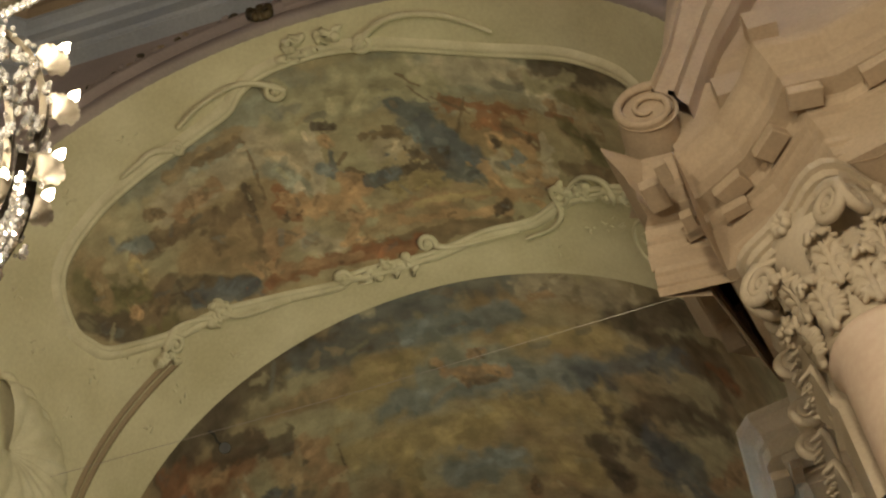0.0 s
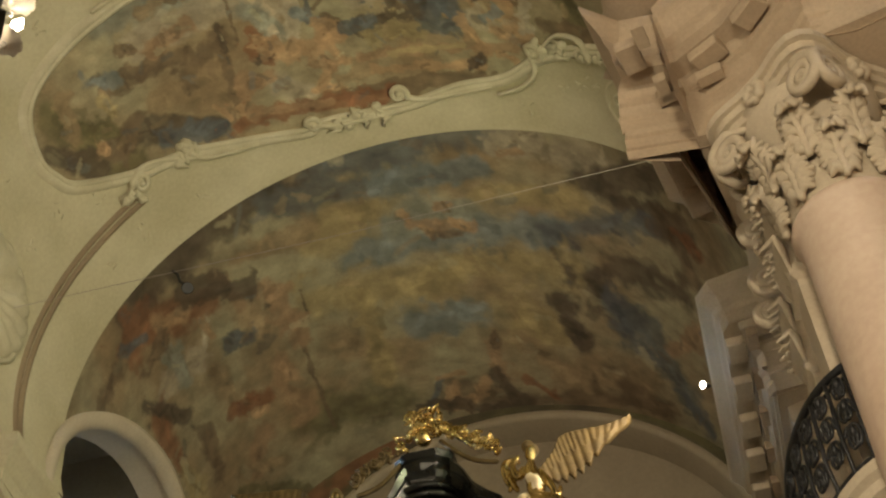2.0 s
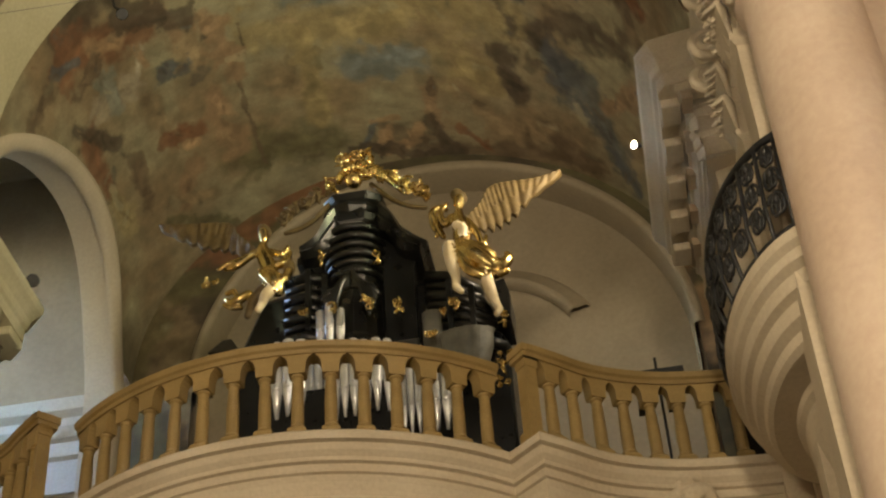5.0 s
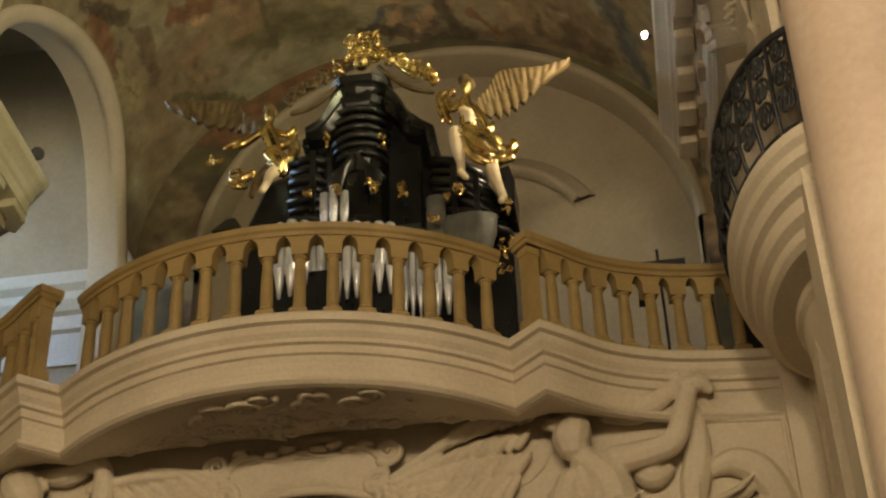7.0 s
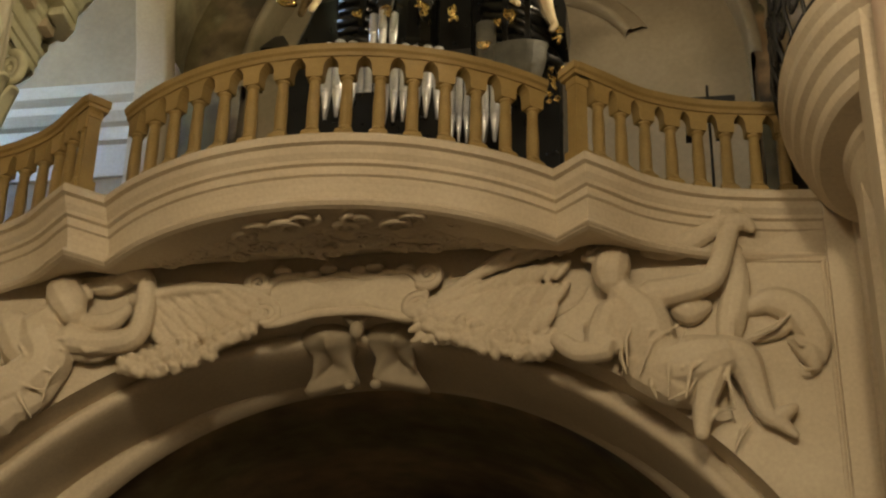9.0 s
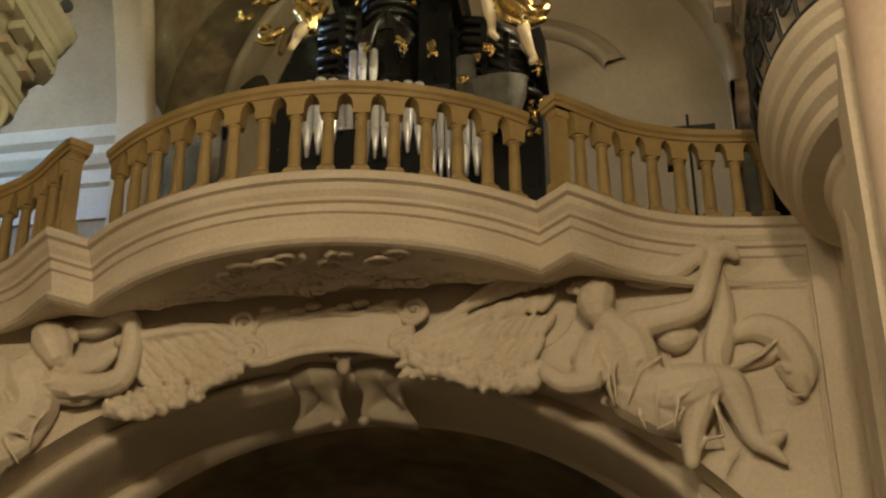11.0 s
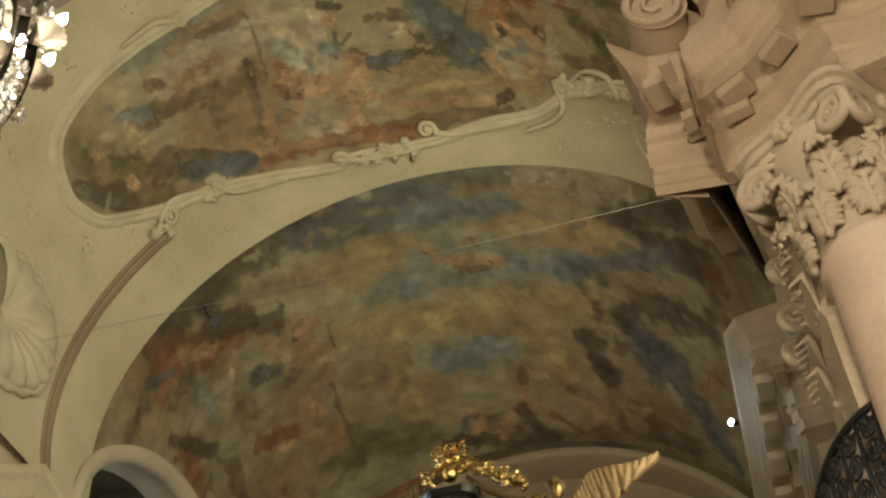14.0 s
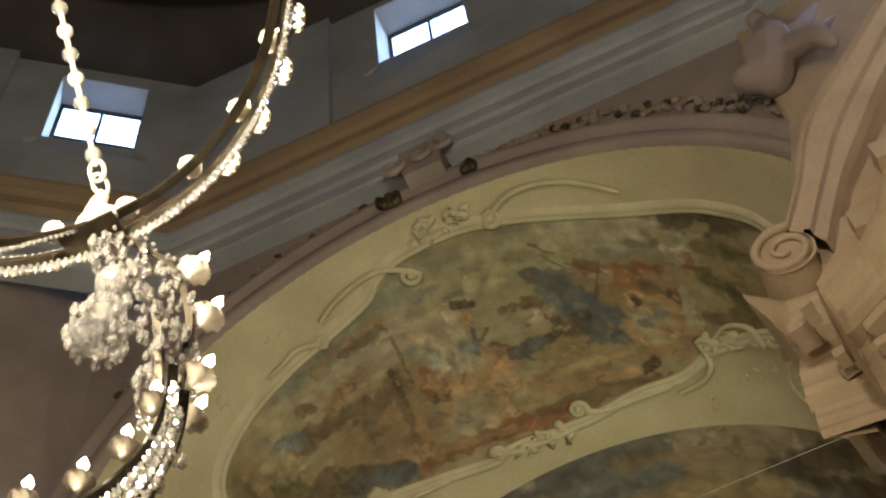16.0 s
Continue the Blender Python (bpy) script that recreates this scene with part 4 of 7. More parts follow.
# ---- piers: entablatures, great column, capital ----
ENTAB = [(0.0, 13.33), (0.0, 13.46), (0.03, 13.47), (0.03, 13.6), (0.07, 13.62), (0.09, 13.67), (0.02, 13.7), (0.02, 13.93), (0.06, 13.96), (0.09, 14.04), (0.13, 14.06), (0.13, 14.14), (0.17, 14.2), (0.2, 14.22), (0.4, 14.23), (0.4, 14.42), (0.44, 14.46), (0.46, 14.56), (0.52, 14.64), (0.58, 14.7), (0.6, 14.76), (0.6, 14.82), (-0.1, 14.84)]


def entablature(name, path, side, mat, label, profile, block, pitch, z, inset):
    """A stepped moulded course along a plan line, with modillions of the size block under its corona."""
    ob = thing(name, (*path[0], z), label, "entablature")
    bm = bmesh.new()
    sweep(bm, path, [(o - 0.6, h) for o, h in profile], side)
    part("moulded_course", bm, mat, ob)
    db = bmesh.new()
    w, d, h = block
    box(db, -w, w, -d, d, -h, 0.0)
    bmesh.ops.bevel(db, geom=db.edges[:], offset=0.012, segments=1, affect="EDGES")
    bmesh.ops.recalc_face_normals(db, faces=db.faces)
    dm = bpy.data.meshes.new("modillion")
    db.to_mesh(dm)
    db.free()
    dm.materials.append(mat)
    for (x0, y0), (x1, y1) in zip(path, path[1:]):
        d = math.hypot(x1 - x0, y1 - y0)
        n = max(int(d / pitch), 1) if d > pitch * 0.75 else 0
        for k in range(n):
            f = (k + 0.5) / n
            nx, ny = (y1 - y0) / d * side, -(x1 - x0) / d * side
            o = new("modillion", dm)
            o.parent = ob
            o.matrix_parent_inverse = ob.matrix_world.inverted()
            o.matrix_world = pose(x0 + (x1 - x0) * f - nx * inset, y0 + (y1 - y0) * f - ny * inset, z, 0, 0, math.degrees(math.atan2(y1 - y0, x1 - x0)))
    return ob


FAR_PATH = [(0.93, 16.4), (0.9, 13.06), (1.07, 12.83), (1.75, 12.7), (2.4, 12.66)]
EAST_PATH = [(2.4, 12.0), (1.75, 11.95), (1.17, 11.66), (0.81, 11.42), (0.28, 8.72), (0.64, 9.0), (1.03, 9.03), (1.45, 8.78), (1.78, 8.4), (1.97, 8.04), (2.6, 8.1), (4.4, 7.6)]
# one stucco in two colours: plain far block, near block with amber light painted in
far = entablature("entablature_block", FAR_PATH, 1.0, CREAM, "pale stucco entablature with bold modillions beside the organ", ENTAB, (0.17, 0.11, 0.13), 0.62, 14.225, 0.32)
east = entablature("entablature_block", EAST_PATH, 1.0, AMBERLIT, "buff stucco entablature with stepped cornice, tinted as if amber-lit", ENTAB, (0.17, 0.11, 0.13), 0.62, 14.225, 0.32)
for ob, mat, plan in ((far, CREAM, [(1.55, 16.4), (1.5, 13.3), (2.4, 13.2), (2.4, 16.4)]), (east, AMBERLIT, [(0.96, 8.95), (1.1, 9.5), (1.35, 9.5), (1.9, 9.2), (2.3, 8.68), (4.4, 8.2), (4.4, 11.9), (2.35, 11.9), (1.9, 11.5), (1.42, 11.1)])):
    bm = bmesh.new()
    rows_mesh(bm, [[(x, y, z) for x, y in plan] for z in (13.34, 14.8)], True, True)
    part("core", bm, mat, ob)
# second, lower row of blocks on the bed moulding
bed = bmesh.new()
box(bed, -0.13, 0.13, -0.06, 0.06, -0.12, 0.0)
bmesh.ops.recalc_face_normals(bed, faces=bed.faces)
bed_mesh = bpy.data.meshes.new("bed_block")
bed.to_mesh(bed_mesh)
bed.free()
bed_mesh.materials.append(AMBERLIT)
for (x0, y0), (x1, y1), n in (((0.93, 16.4), (0.9, 13.06), 5), ((0.81, 11.42), (0.28, 8.72), 4), ((0.64, 9.0), (1.45, 8.78), 2)):
    d = math.hypot(x1 - x0, y1 - y0)
    for k in range(n):
        f = (k + 0.95) / n if n > 3 else (k + 0.5) / n
        o = new("bed_block", bed_mesh)
        o.parent = far if n == 5 else east
        o.matrix_parent_inverse = o.parent.matrix_world.inverted()
        o.matrix_world = pose(x0 + (x1 - x0) * f - (y1 - y0) / d * 0.5, y0 + (y1 - y0) * f + (x1 - x0) / d * 0.5, 14.06, 0, 0, math.degrees(math.atan2(y1 - y0, x1 - x0)))
# the yellow light on the west pier is put into its stucco colour
WEST_PATH = [(-8.6, 16.9), (-7.75, 16.4), (-7.4, 16.07), (-7.41, 12.77), (-8.0, 12.6), (-8.7, 12.55), (-8.7, 11.6), (-7.5, 11.3), (-6.9, 8.6), (-9.4, 8.0)]
west = entablature("entablature_block", WEST_PATH, -1.0, OLIVE, "stucco entablature with stepped cornice, coloured as if yellow-lit", ENTAB, (0.17, 0.11, 0.13), 0.62, 14.225, 0.32)
bm = bmesh.new()
rows_mesh(bm, [[(x, y, z) for x, y in ((-8.05, 13.3), (-8.05, 15.8), (-8.6, 16.2), (-9.4, 16.2), (-9.4, 13.2))] for z in (13.34, 14.8)], True, True)
part("core", bm, OLIVE, west)
for k in range(5):
    o = new("bed_block", bed_mesh)
    o.parent = west
    o.matrix_parent_inverse = west.matrix_world.inverted()
    o.matrix_world = pose(-7.9, 13.25 + 0.62 * k, 14.06, 0, 0, 90)

# piers under the entablatures
bm = bmesh.new()
sweep(bm, [(1.6, 16.0), (1.6, 13.6), (2.2, 13.4), (2.2, 12.2), (1.75, 11.6), (1.8, 10.0), (4.4, 9.9)], [(0, 0.0), (0, 13.4)], 1.0)
structure("pier_east", bm, CREAM, "pale stucco pier", "pier")
bm = bmesh.new()
sweep(bm, [(-8.4, 15.8), (-8.15, 13.4), (-8.9, 13.3), (-8.9, 11.6), (-8.2, 9.2), (-9.4, 9.0)], [(0, 0.0), (0, 13.4)], 1.0)
structure("pier_west", bm, OLIVE, "stucco pier coloured as if yellow-lit", "pier")
# attic over the east entablature carrying the broad arch
bm = bmesh.new()
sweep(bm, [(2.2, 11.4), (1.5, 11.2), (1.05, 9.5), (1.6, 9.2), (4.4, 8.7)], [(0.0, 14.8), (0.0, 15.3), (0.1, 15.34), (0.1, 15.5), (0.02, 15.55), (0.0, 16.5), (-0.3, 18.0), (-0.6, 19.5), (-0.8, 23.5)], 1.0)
structure("attic_east", bm, AMBERLIT, "buff stucco attic over the great cornice, tinted as if amber-lit", "wall")

CX, CY, CH = 2.13, 9.46, 1.03   # middle of the column, lift of its capital

column = thing("great_column", (CX, CY, 0), "tall smooth pinkish stucco column on the pier", "column")
bm = bmesh.new()
lathe(bm, [(0.7, 0.0), (0.7, 1.2), (0.66, 1.25), (0.6, 1.3), (0.62, 1.4), (0.54, 1.5), (0.53, 3.0), (0.53, 6.0), (0.51, 9.0), (0.49, 11.5), (0.53, 11.54), (0.55, 11.58), (0.53, 11.63), (0.5, 11.66), (0.49, 11.7)], (CX, CY, 0), 48)
part("shaft", bm, ROSE, column, smooth=True)
bm = bmesh.new()
box(bm, 2.3, 4.4, 9.7, 10.2, 0, 13.4)
part("backing_pilaster", bm, ROSE, column)
cap = bmesh.new()
lathe(cap, [(0.5, 10.62), (0.52, 11.2), (0.56, 11.6), (0.64, 11.95), (0.68, 12.1)], (CX, CY, CH), 28)
part("capital_bell", cap, CREAM, column, smooth=True)
rng = random.Random(7)
for tier, (z0, n, h, r0, lean) in enumerate(((10.64 + CH, 8, 0.66, 0.5, 0.2), (11.0 + CH, 8, 0.66, 0.54, 0.24))):
    for k in range(n):
        a = 2 * math.pi * (k + 0.5 * tier) / n
        bm = bmesh.new()

        def leaf_place(s, f, lift=0.0):
            out = r0 + 0.04 + lean * s ** 3.2 + lift
            z = z0 + h * (s if s < 0.86 else 0.86 - (s - 0.86) * 1.5)
            return Vector((CX + out * math.cos(a + f / out), CY + out * math.sin(a + f / out), z))
        tube(bm, [leaf_place(s / 8, 0.0, 0.03) for s in range(9)], [0.04, 0.045, 0.045, 0.04, 0.04, 0.04, 0.04, 0.045, 0.03], 6)
        for side in (-1, 1):
            for lobe in range(5):
                s0 = 0.06 + 0.19 * lobe
                reach = (0.13, 0.17, 0.17, 0.14, 0.09)[lobe]
                for q in range(3):
                    ds = 0.06 * (q - 1)
                    tube(bm, [leaf_place(s0, 0.01 * side, 0.02), leaf_place(min(s0 + 0.1 + ds * 0.5, 1), side * reach * 0.55, 0.045), leaf_place(min(s0 + 0.13 + ds * 1.6, 1), side * reach * (1.0 - 0.12 * abs(q - 1)), 0.0)], [0.03, 0.052, 0.03], 5)
        part("acanthus_leaf", bm, CREAM, column, smooth=True)
for k in range(4):
    a = radians(90 * k + 2)
    ca, sa = math.cos(a), math.sin(a)
    for side in (-1, 1):
        bm = bmesh.new()
        ax = Vector((ca, sa, 0)) * 0.92 + Vector((-sa, ca, 0)) * 0.13 * side
        across = (Vector((ca, sa, 0)) * 0.75 - Vector((-sa, ca, 0)) * 0.66 * side).normalized()
        pts = [Vector((CX, CY, 11.74 + CH)) + ax * 0.9 + across * p + Vector((0, 0, q)) for p, q in spiral(2.3, 0.21, 0.02, radians(100), 40, -1)]
        tube(bm, pts, [0.065 * (1 - 0.5 * i / 40) for i in range(41)], 6)
        tube(bm, [pts[0], pts[0] + Vector((-ca * 0.25, -sa * 0.25, 0.06)), Vector((CX + ca * 0.45, CY + sa * 0.5, 11.5 + CH))], [0.055, 0.05, 0.04], 6)
        part("volute", bm, CREAM, column, smooth=True)
bm = bmesh.new()
for z0, z1, w in ((11.98, 12.08, 0.6), (12.08, 12.18, 0.65), (12.18, 12.27, 0.7)):
    rows_mesh(bm, [[(CX + r * math.cos(t), CY + r * math.sin(t), z) for t, r in ((2 * math.pi * k / 48, w * (1.0 + 0.36 * abs(math.cos(2 * (2 * math.pi * k / 48))) ** 3)) for k in range(48))] for z in (z0 + CH, z1 + CH)], True, True)
part("abacus", bm, CREAM, column)
for k in range(4):
    a = math.pi * (k + 0.5) / 2
    bm = bmesh.new()
    for j in range(7):
        t = j * 2 * math.pi / 7
        egg(bm, (CX + 0.68 * math.cos(a) - 0.08 * math.cos(t) * math.sin(a), CY + 0.68 * math.sin(a) + 0.08 * math.cos(t) * math.cos(a), 12.1 + CH + 0.08 * math.sin(t)), (0.06, 0.06, 0.06), seg=7, rings=5)
    part("fleuron", bm, CREAM, column, smooth=True)

# pilasters stepping back along the pier, with capitals under the same entablature


def side_pilaster(x, y0, y1):
    """A flat pilaster facing west, with two corner volutes and leaves."""
    ob = thing("side_pilaster", (x, y0, 0), "pale stucco pilaster with a leafy capital behind the column", "pilaster", "east pier pilasters")
    bm = bmesh.new()
    rows_mesh(bm, [[(x - d, y0 - d, z), (x - d, y1 + d, z), (2.4, y1 + d, z), (2.4, y0 - d, z)] for d, z in ((0.06, 0.0), (0.06, 1.2), (0.0, 1.3), (0.0, 11.52), (0.05, 11.56), (0.05, 11.62), (0.0, 11.66), (0.02, 12.9), (0.16, 13.06), (0.2, 13.2), (0.22, 13.34))], True, True)
    part("shaft", bm, CREAM, ob)
    for y, hand in ((y0 - 0.04, -1), (y1 + 0.04, 1)):
        bm = bmesh.new()
        pts = [(x - 0.1 + p, y - 0.002 * k, 12.78 + q) for k, (p, q) in enumerate(spiral(2.3, 0.19, 0.02, radians(70), 40, 1))]
        tube(bm, pts, [0.062 * (1 - 0.5 * i / 40) for i in range(41)], 6)
        tube(bm, [pts[0], (x + 0.02, (y + (y0 + y1) / 2) / 2, 12.75), (x, (y0 + y1) / 2, 12.5)], [0.055, 0.05, 0.03], 6)
        part("volute", bm, CREAM, ob, smooth=True)
    for row, n in ((11.68, 3), (12.1, 4)):
        for k in range(n):
            y = y0 + (y1 - y0) * (k + 0.5) / n - 0.03
            bm = bmesh.new()
            for f in (-1, -0.5, 0, 0.5, 1):
                tube(bm, [(x - 0.02, y + 0.02 * f, row), (x - 0.05, y + 0.1 * f, row + 0.26), (x - 0.12 + 0.03 * abs(f), y + 0.13 * f, row + 0.42 - 0.08 * abs(f)), (x - 0.2 + 0.06 * abs(f), y + 0.11 * f, row + 0.36 - 0.06 * abs(f))], [0.02, 0.05, 0.05, 0.02], 6)
            part("acanthus_leaf", bm, CREAM, ob, smooth=True)
    return ob


side_pilaster(1.58, 9.86, 10.36)
side_pilaster(1.62, 11.1, 11.5)

# west pier's capital, seen below its entablature
wcap = thing("pilaster_capital", (-7.95, 13.4, 12.0), "stucco pilaster capital under the cornice, coloured as if yellow-lit", "capital")
bm = bmesh.new()
box(bm, -8.9, -8.08, 13.6, 15.2, 0.0, 13.35)
part("pilaster", bm, OLIVE, wcap)
for y in (13.5, 14.3, 15.1):
    bm = bmesh.new()
    pts = [(-7.95 + p * 0.7, y, 12.9 + q) for p, q in spiral(2.0, 0.24, 0.02, radians(90), 36, -1)]
    tube(bm, pts, [0.075 * (1 - 0.5 * i / 36) for i in range(37)], 6)
    part("volute", bm, OLIVE, wcap, smooth=True)
for k in range(6):
    bm = bmesh.new()
    y = 13.6 + 0.3 * k
    rows_mesh(bm, [[(-8.06 + 0.25 * s ** 2, y + w * f, 12.0 + 0.75 * s - 0.2 * max(s - 0.8, 0) * 4) for f in (-1, -0.5, 0, 0.5, 1)] for s, w in ((0, 0.1), (0.3, 0.16), (0.6, 0.15), (0.85, 0.1), (1.0, 0.05))])
    leaf = part("acanthus_leaf", bm, OLIVE, wcap, smooth=True)
    leaf.modifiers.new("thick", "SOLIDIFY").thickness = 0.04

# scrolled half pediment on the great cornice
con = thing("scroll_console", (0.9, 9.0, 14.86), "buff stucco scroll pediment on the great cornice, tinted as if amber-lit", "console")
bm = bmesh.new()
for y in (8.72, 9.3):
    pts = [(0.86 + p * 0.85, y, 15.28 + q) for p, q in spiral(1.6, 0.42, 0.08, radians(70), 44, 1)]
    tube(bm, pts, [0.055 * (1 - 0.55 * i / 44) for i in range(45)], 6)
rows_mesh(bm, [[(0.86 + p * 0.85, y, 15.28 + q) for y in (8.72, 9.3)] for p, q in spiral(1.0, 0.42, 0.3, radians(70), 30, 1)])
rows_mesh(bm, [[(0.86 + p * 0.85 * k, 8.76, 15.28 + q * k) for k in (1.0, 0.02)] for p, q in spiral(1.0, 0.4, 0.36, radians(70), 30, 1)])
part("volute", bm, AMBERLIT, con, smooth=True)
bm = bmesh.new()
lower = smooth_line([(1.3, 15.3), (1.74, 16.3), (2.17, 17.05), (2.9, 18.25), (4.2, 20.0)], 6)
upper = smooth_line([(0.92, 15.66), (1.24, 16.34), (1.78, 17.76), (2.82, 19.09), (3.9, 20.6)], 6)
rows = []
for (x0, z0), (x1, z1) in zip(upper, lower):
    rows.append([(x0 + (x1 - x0) * s, y, z0 + (z1 - z0) * s) for s, y in ((0.0, 9.6), (0.0, 8.8), (0.06, 8.7), (0.16, 8.68), (0.2, 8.74), (0.5, 8.76), (0.55, 8.7), (0.68, 8.7), (0.72, 8.78), (0.95, 8.86), (1.0, 9.0), (1.0, 9.6))])
rows_mesh(bm, rows)
part("raking_moulding", bm, AMBERLIT, con, smooth=False)
bm = bmesh.new()
rows_mesh(bm, [[(1.0, 9.05, z), (2.4, 8.9 + 0.1 * (z > 15), z), (2.6, 9.7, z), (1.2, 9.7, z)] for z in (14.82, 15.9)], True, True)
part("backing", bm, AMBERLIT, con)
for x, z, w in ((1.75, 15.5, 0.16), (2.35, 16.6, 0.16), (2.6, 15.45, 0.2)):
    bm = bmesh.new()
    box(bm, x - w, x + w, 8.85, 9.5, z - 0.18, z + 0.18)
    part("modillion", bm, AMBERLIT, con)
# ---- dome: archivolt, cornice, drum ----
bm = bmesh.new()
arch_sweep(bm, OUT[1], OUT[2], OUT[3], 10.0, [(0.0, 0.02), (0.0, -0.1), (0.05, -0.14), (0.2, -0.14), (0.22, -0.1), (0.3, -0.1), (0.36, -0.2), (0.46, -0.22), (0.5, -0.16), (0.5, 0.0)], -82, 82, 90)
structure("archivolt", bm, MAUVE, "grey mauve moulded archivolt of the dome arch", "trim", True)
DRUM = [(-12.6, 6.1), (-7.7, 9.75), (2.2, 9.75), (7.6, 6.1)]
bm = bmesh.new()
sweep(bm, DRUM, [(-0.4, 23.1), (0.0, 23.12), (0.02, 23.18), (0.06, 23.2), (0.06, 23.5), (0.12, 23.55), (0.14, 23.7), (0.05, 23.75), (0.05, 24.0), (0.12, 24.05), (0.2, 24.2), (0.2, 24.3), (-0.6, 24.32)], 1.0)
structure("cornice_lower", bm, SLATE, "blue-grey moulded cornice under the dome's drum", "cornice")
bm = bmesh.new()
sweep(bm, DRUM, [(-0.1, 24.3), (0.2, 24.34), (0.28, 24.45), (0.28, 24.7), (0.36, 24.8), (0.44, 25.0), (0.44, 25.1), (-0.5, 25.12)], 1.0)
structure("cornice_upper", bm, OCHRE, "ochre band of the dome's cornice", "cornice")


def drum_wall(name, a, b, opening):
    """A side of the drum with one window through it."""
    a, b = Vector(a), Vector(b)
    d = (b - a).normalized()
    n = Vector((d.y, -d.x))
    L = (b - a).length
    o0, o1, zb, zt = opening
    bm = bmesh.new()
    cols, zs = [0, o0, (o0 + o1) / 2, o1, L], [25.1, zb, zt - 0.6, zt, 31.0]

    def P(s, z, depth):
        q = a + d * s - n * depth
        return (q.x, q.y, z)
    for depth in (0.0, 0.7):
        for i, j in itertools.product(range(4), range(4)):
            if 1 <= i <= 2 and 1 <= j <= 2:
                continue
            bm.faces.new([bm.verts.new(P(cols[i + di], zs[j + dj], depth)) for di, dj in ((0, 0), (1, 0), (1, 1), (0, 1))])
    rim = [(o0, zb), (o1, zb), (o1, zt), (o0, zt)]
    for (s0, z0), (s1, z1) in zip(rim, rim[1:] + rim[:1]):
        bm.faces.new([bm.verts.new(p) for p in (P(s0, z0, 0), P(s1, z1, 0), P(s1, z1, 0.7), P(s0, z0, 0.7))])
    wall = structure(name, bm, SLATE, "blue-grey drum wall lit by daylight", "wall")
    win = thing("window", P((o0 + o1) / 2, zb, 0.5), "small daylit window of the drum with dark bars", "window", "drum windows", "structure")
    bm = bmesh.new()
    for s0, s1, z0, z1 in ((o0, o0 + 0.08, zb, zt), (o1 - 0.08, o1, zb, zt), (o0, o1, zb, zb + 0.08), (o0, o1, zt - 0.08, zt), ((o0 + o1) / 2 - 0.03, (o0 + o1) / 2 + 0.03, zb, zt), (o0, o1, zb + 0.5 * (zt - zb) - 0.03, zb + 0.5 * (zt - zb) + 0.03)):
        rows_mesh(bm, [[P(s0, z, 0.6), P(s1, z, 0.6), P(s1, z, 0.66), P(s0, z, 0.66)] for z in (z0, z1)], True, True)
    part("window_frame", bm, IRON, win, "dark window bars")
    bm = bmesh.new()
    rows_mesh(bm, [[P(o0 - 0.3, z, -0.02 + 0.1 * (k == 0)), P(o0, z, -0.08), P(o1, z, -0.08), P(o1 + 0.3, z, 0.0)] for k, z in enumerate((zb - 0.28, zb - 0.1, zb - 0.02))])
    part("sill", bm, SLATE, win)
    for s in (o0 - 1.35, o1 + 1.35):
        if 0.5 < s < L - 0.5:
            pil = thing("drum_pilaster", P(s, 25.1, 0), "blue-grey plaster pilaster on the drum", "pilaster", "drum pilasters")
            bm = bmesh.new()
            rows_mesh(bm, [[P(s - w, z, 0), P(s - w, z, -dd), P(s + w, z, -dd), P(s + w, z, 0)] for w, dd, z in ((0.5, 0.22, 25.1), (0.5, 0.22, 25.6), (0.42, 0.16, 25.66), (0.42, 0.16, 31.0))])
            part("shaft", bm, SLATE, pil)
    return wall


drum_wall("wall_drum_1", DRUM[1], DRUM[2], (3.95, 5.7, 27.7, 30.7))
drum_wall("wall_drum_2", DRUM[0], DRUM[1], (3.55, 5.2, 27.5, 30.5))
drum_wall("wall_drum_3", DRUM[2], DRUM[3], (2.4, 3.8, 27.3, 29.9))
bm = bmesh.new()
rows_mesh(bm, [[(-12.6, 6.1, z), (-13.4, -7, z), (-8, -12, z), (4, -12, z), (9.5, -7, z), (7.6, 6.1, z)] for z in (24.3, 31.0)])
structure("wall_drum_rear", bm, SLATE, "plain drum wall behind", "wall")
# the dome's darkness is put into one even, near-black base colour
DOMEDARK = material("near_black_dome_plaster", (0.035, 0.03, 0.026), (0.06, 0.052, 0.045), 0.8, 18)
bm = bmesh.new()
corners = DRUM + [(9.5, -7.0), (4.0, -12.0), (-8.0, -12.0), (-13.4, -7.0)]
edge = [(x0 + (x1 - x0) * k / 8 + 2.5, y0 + (y1 - y0) * k / 8 + 1.0) for (x0, y0), (x1, y1) in zip(corners, corners[1:] + corners[:1]) for k in range(8)]
edge.append(edge[0])
turns = [math.atan2(y, x) for x, y in edge]
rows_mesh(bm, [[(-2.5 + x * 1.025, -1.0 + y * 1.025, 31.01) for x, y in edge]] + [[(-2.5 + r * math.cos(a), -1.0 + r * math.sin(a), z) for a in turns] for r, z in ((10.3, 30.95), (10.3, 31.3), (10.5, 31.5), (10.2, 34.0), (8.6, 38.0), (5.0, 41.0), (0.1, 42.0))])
structure("dome", bm, DOMEDARK, "plastered dome in a near-black colour", "ceiling", True)

# ---- organ ----
# the case is laid out on its front plane y = 16
def og(x, z):
    return 1.1765 * x, 1.6 + 1.1765 * (z - 1.6)


organ = thing("pipe_organ", (*og(-2.48, 9.2)[:1], 16.2, 9.2), "black lacquered organ case with gilt ornament and tin pipes", "pipe organ")


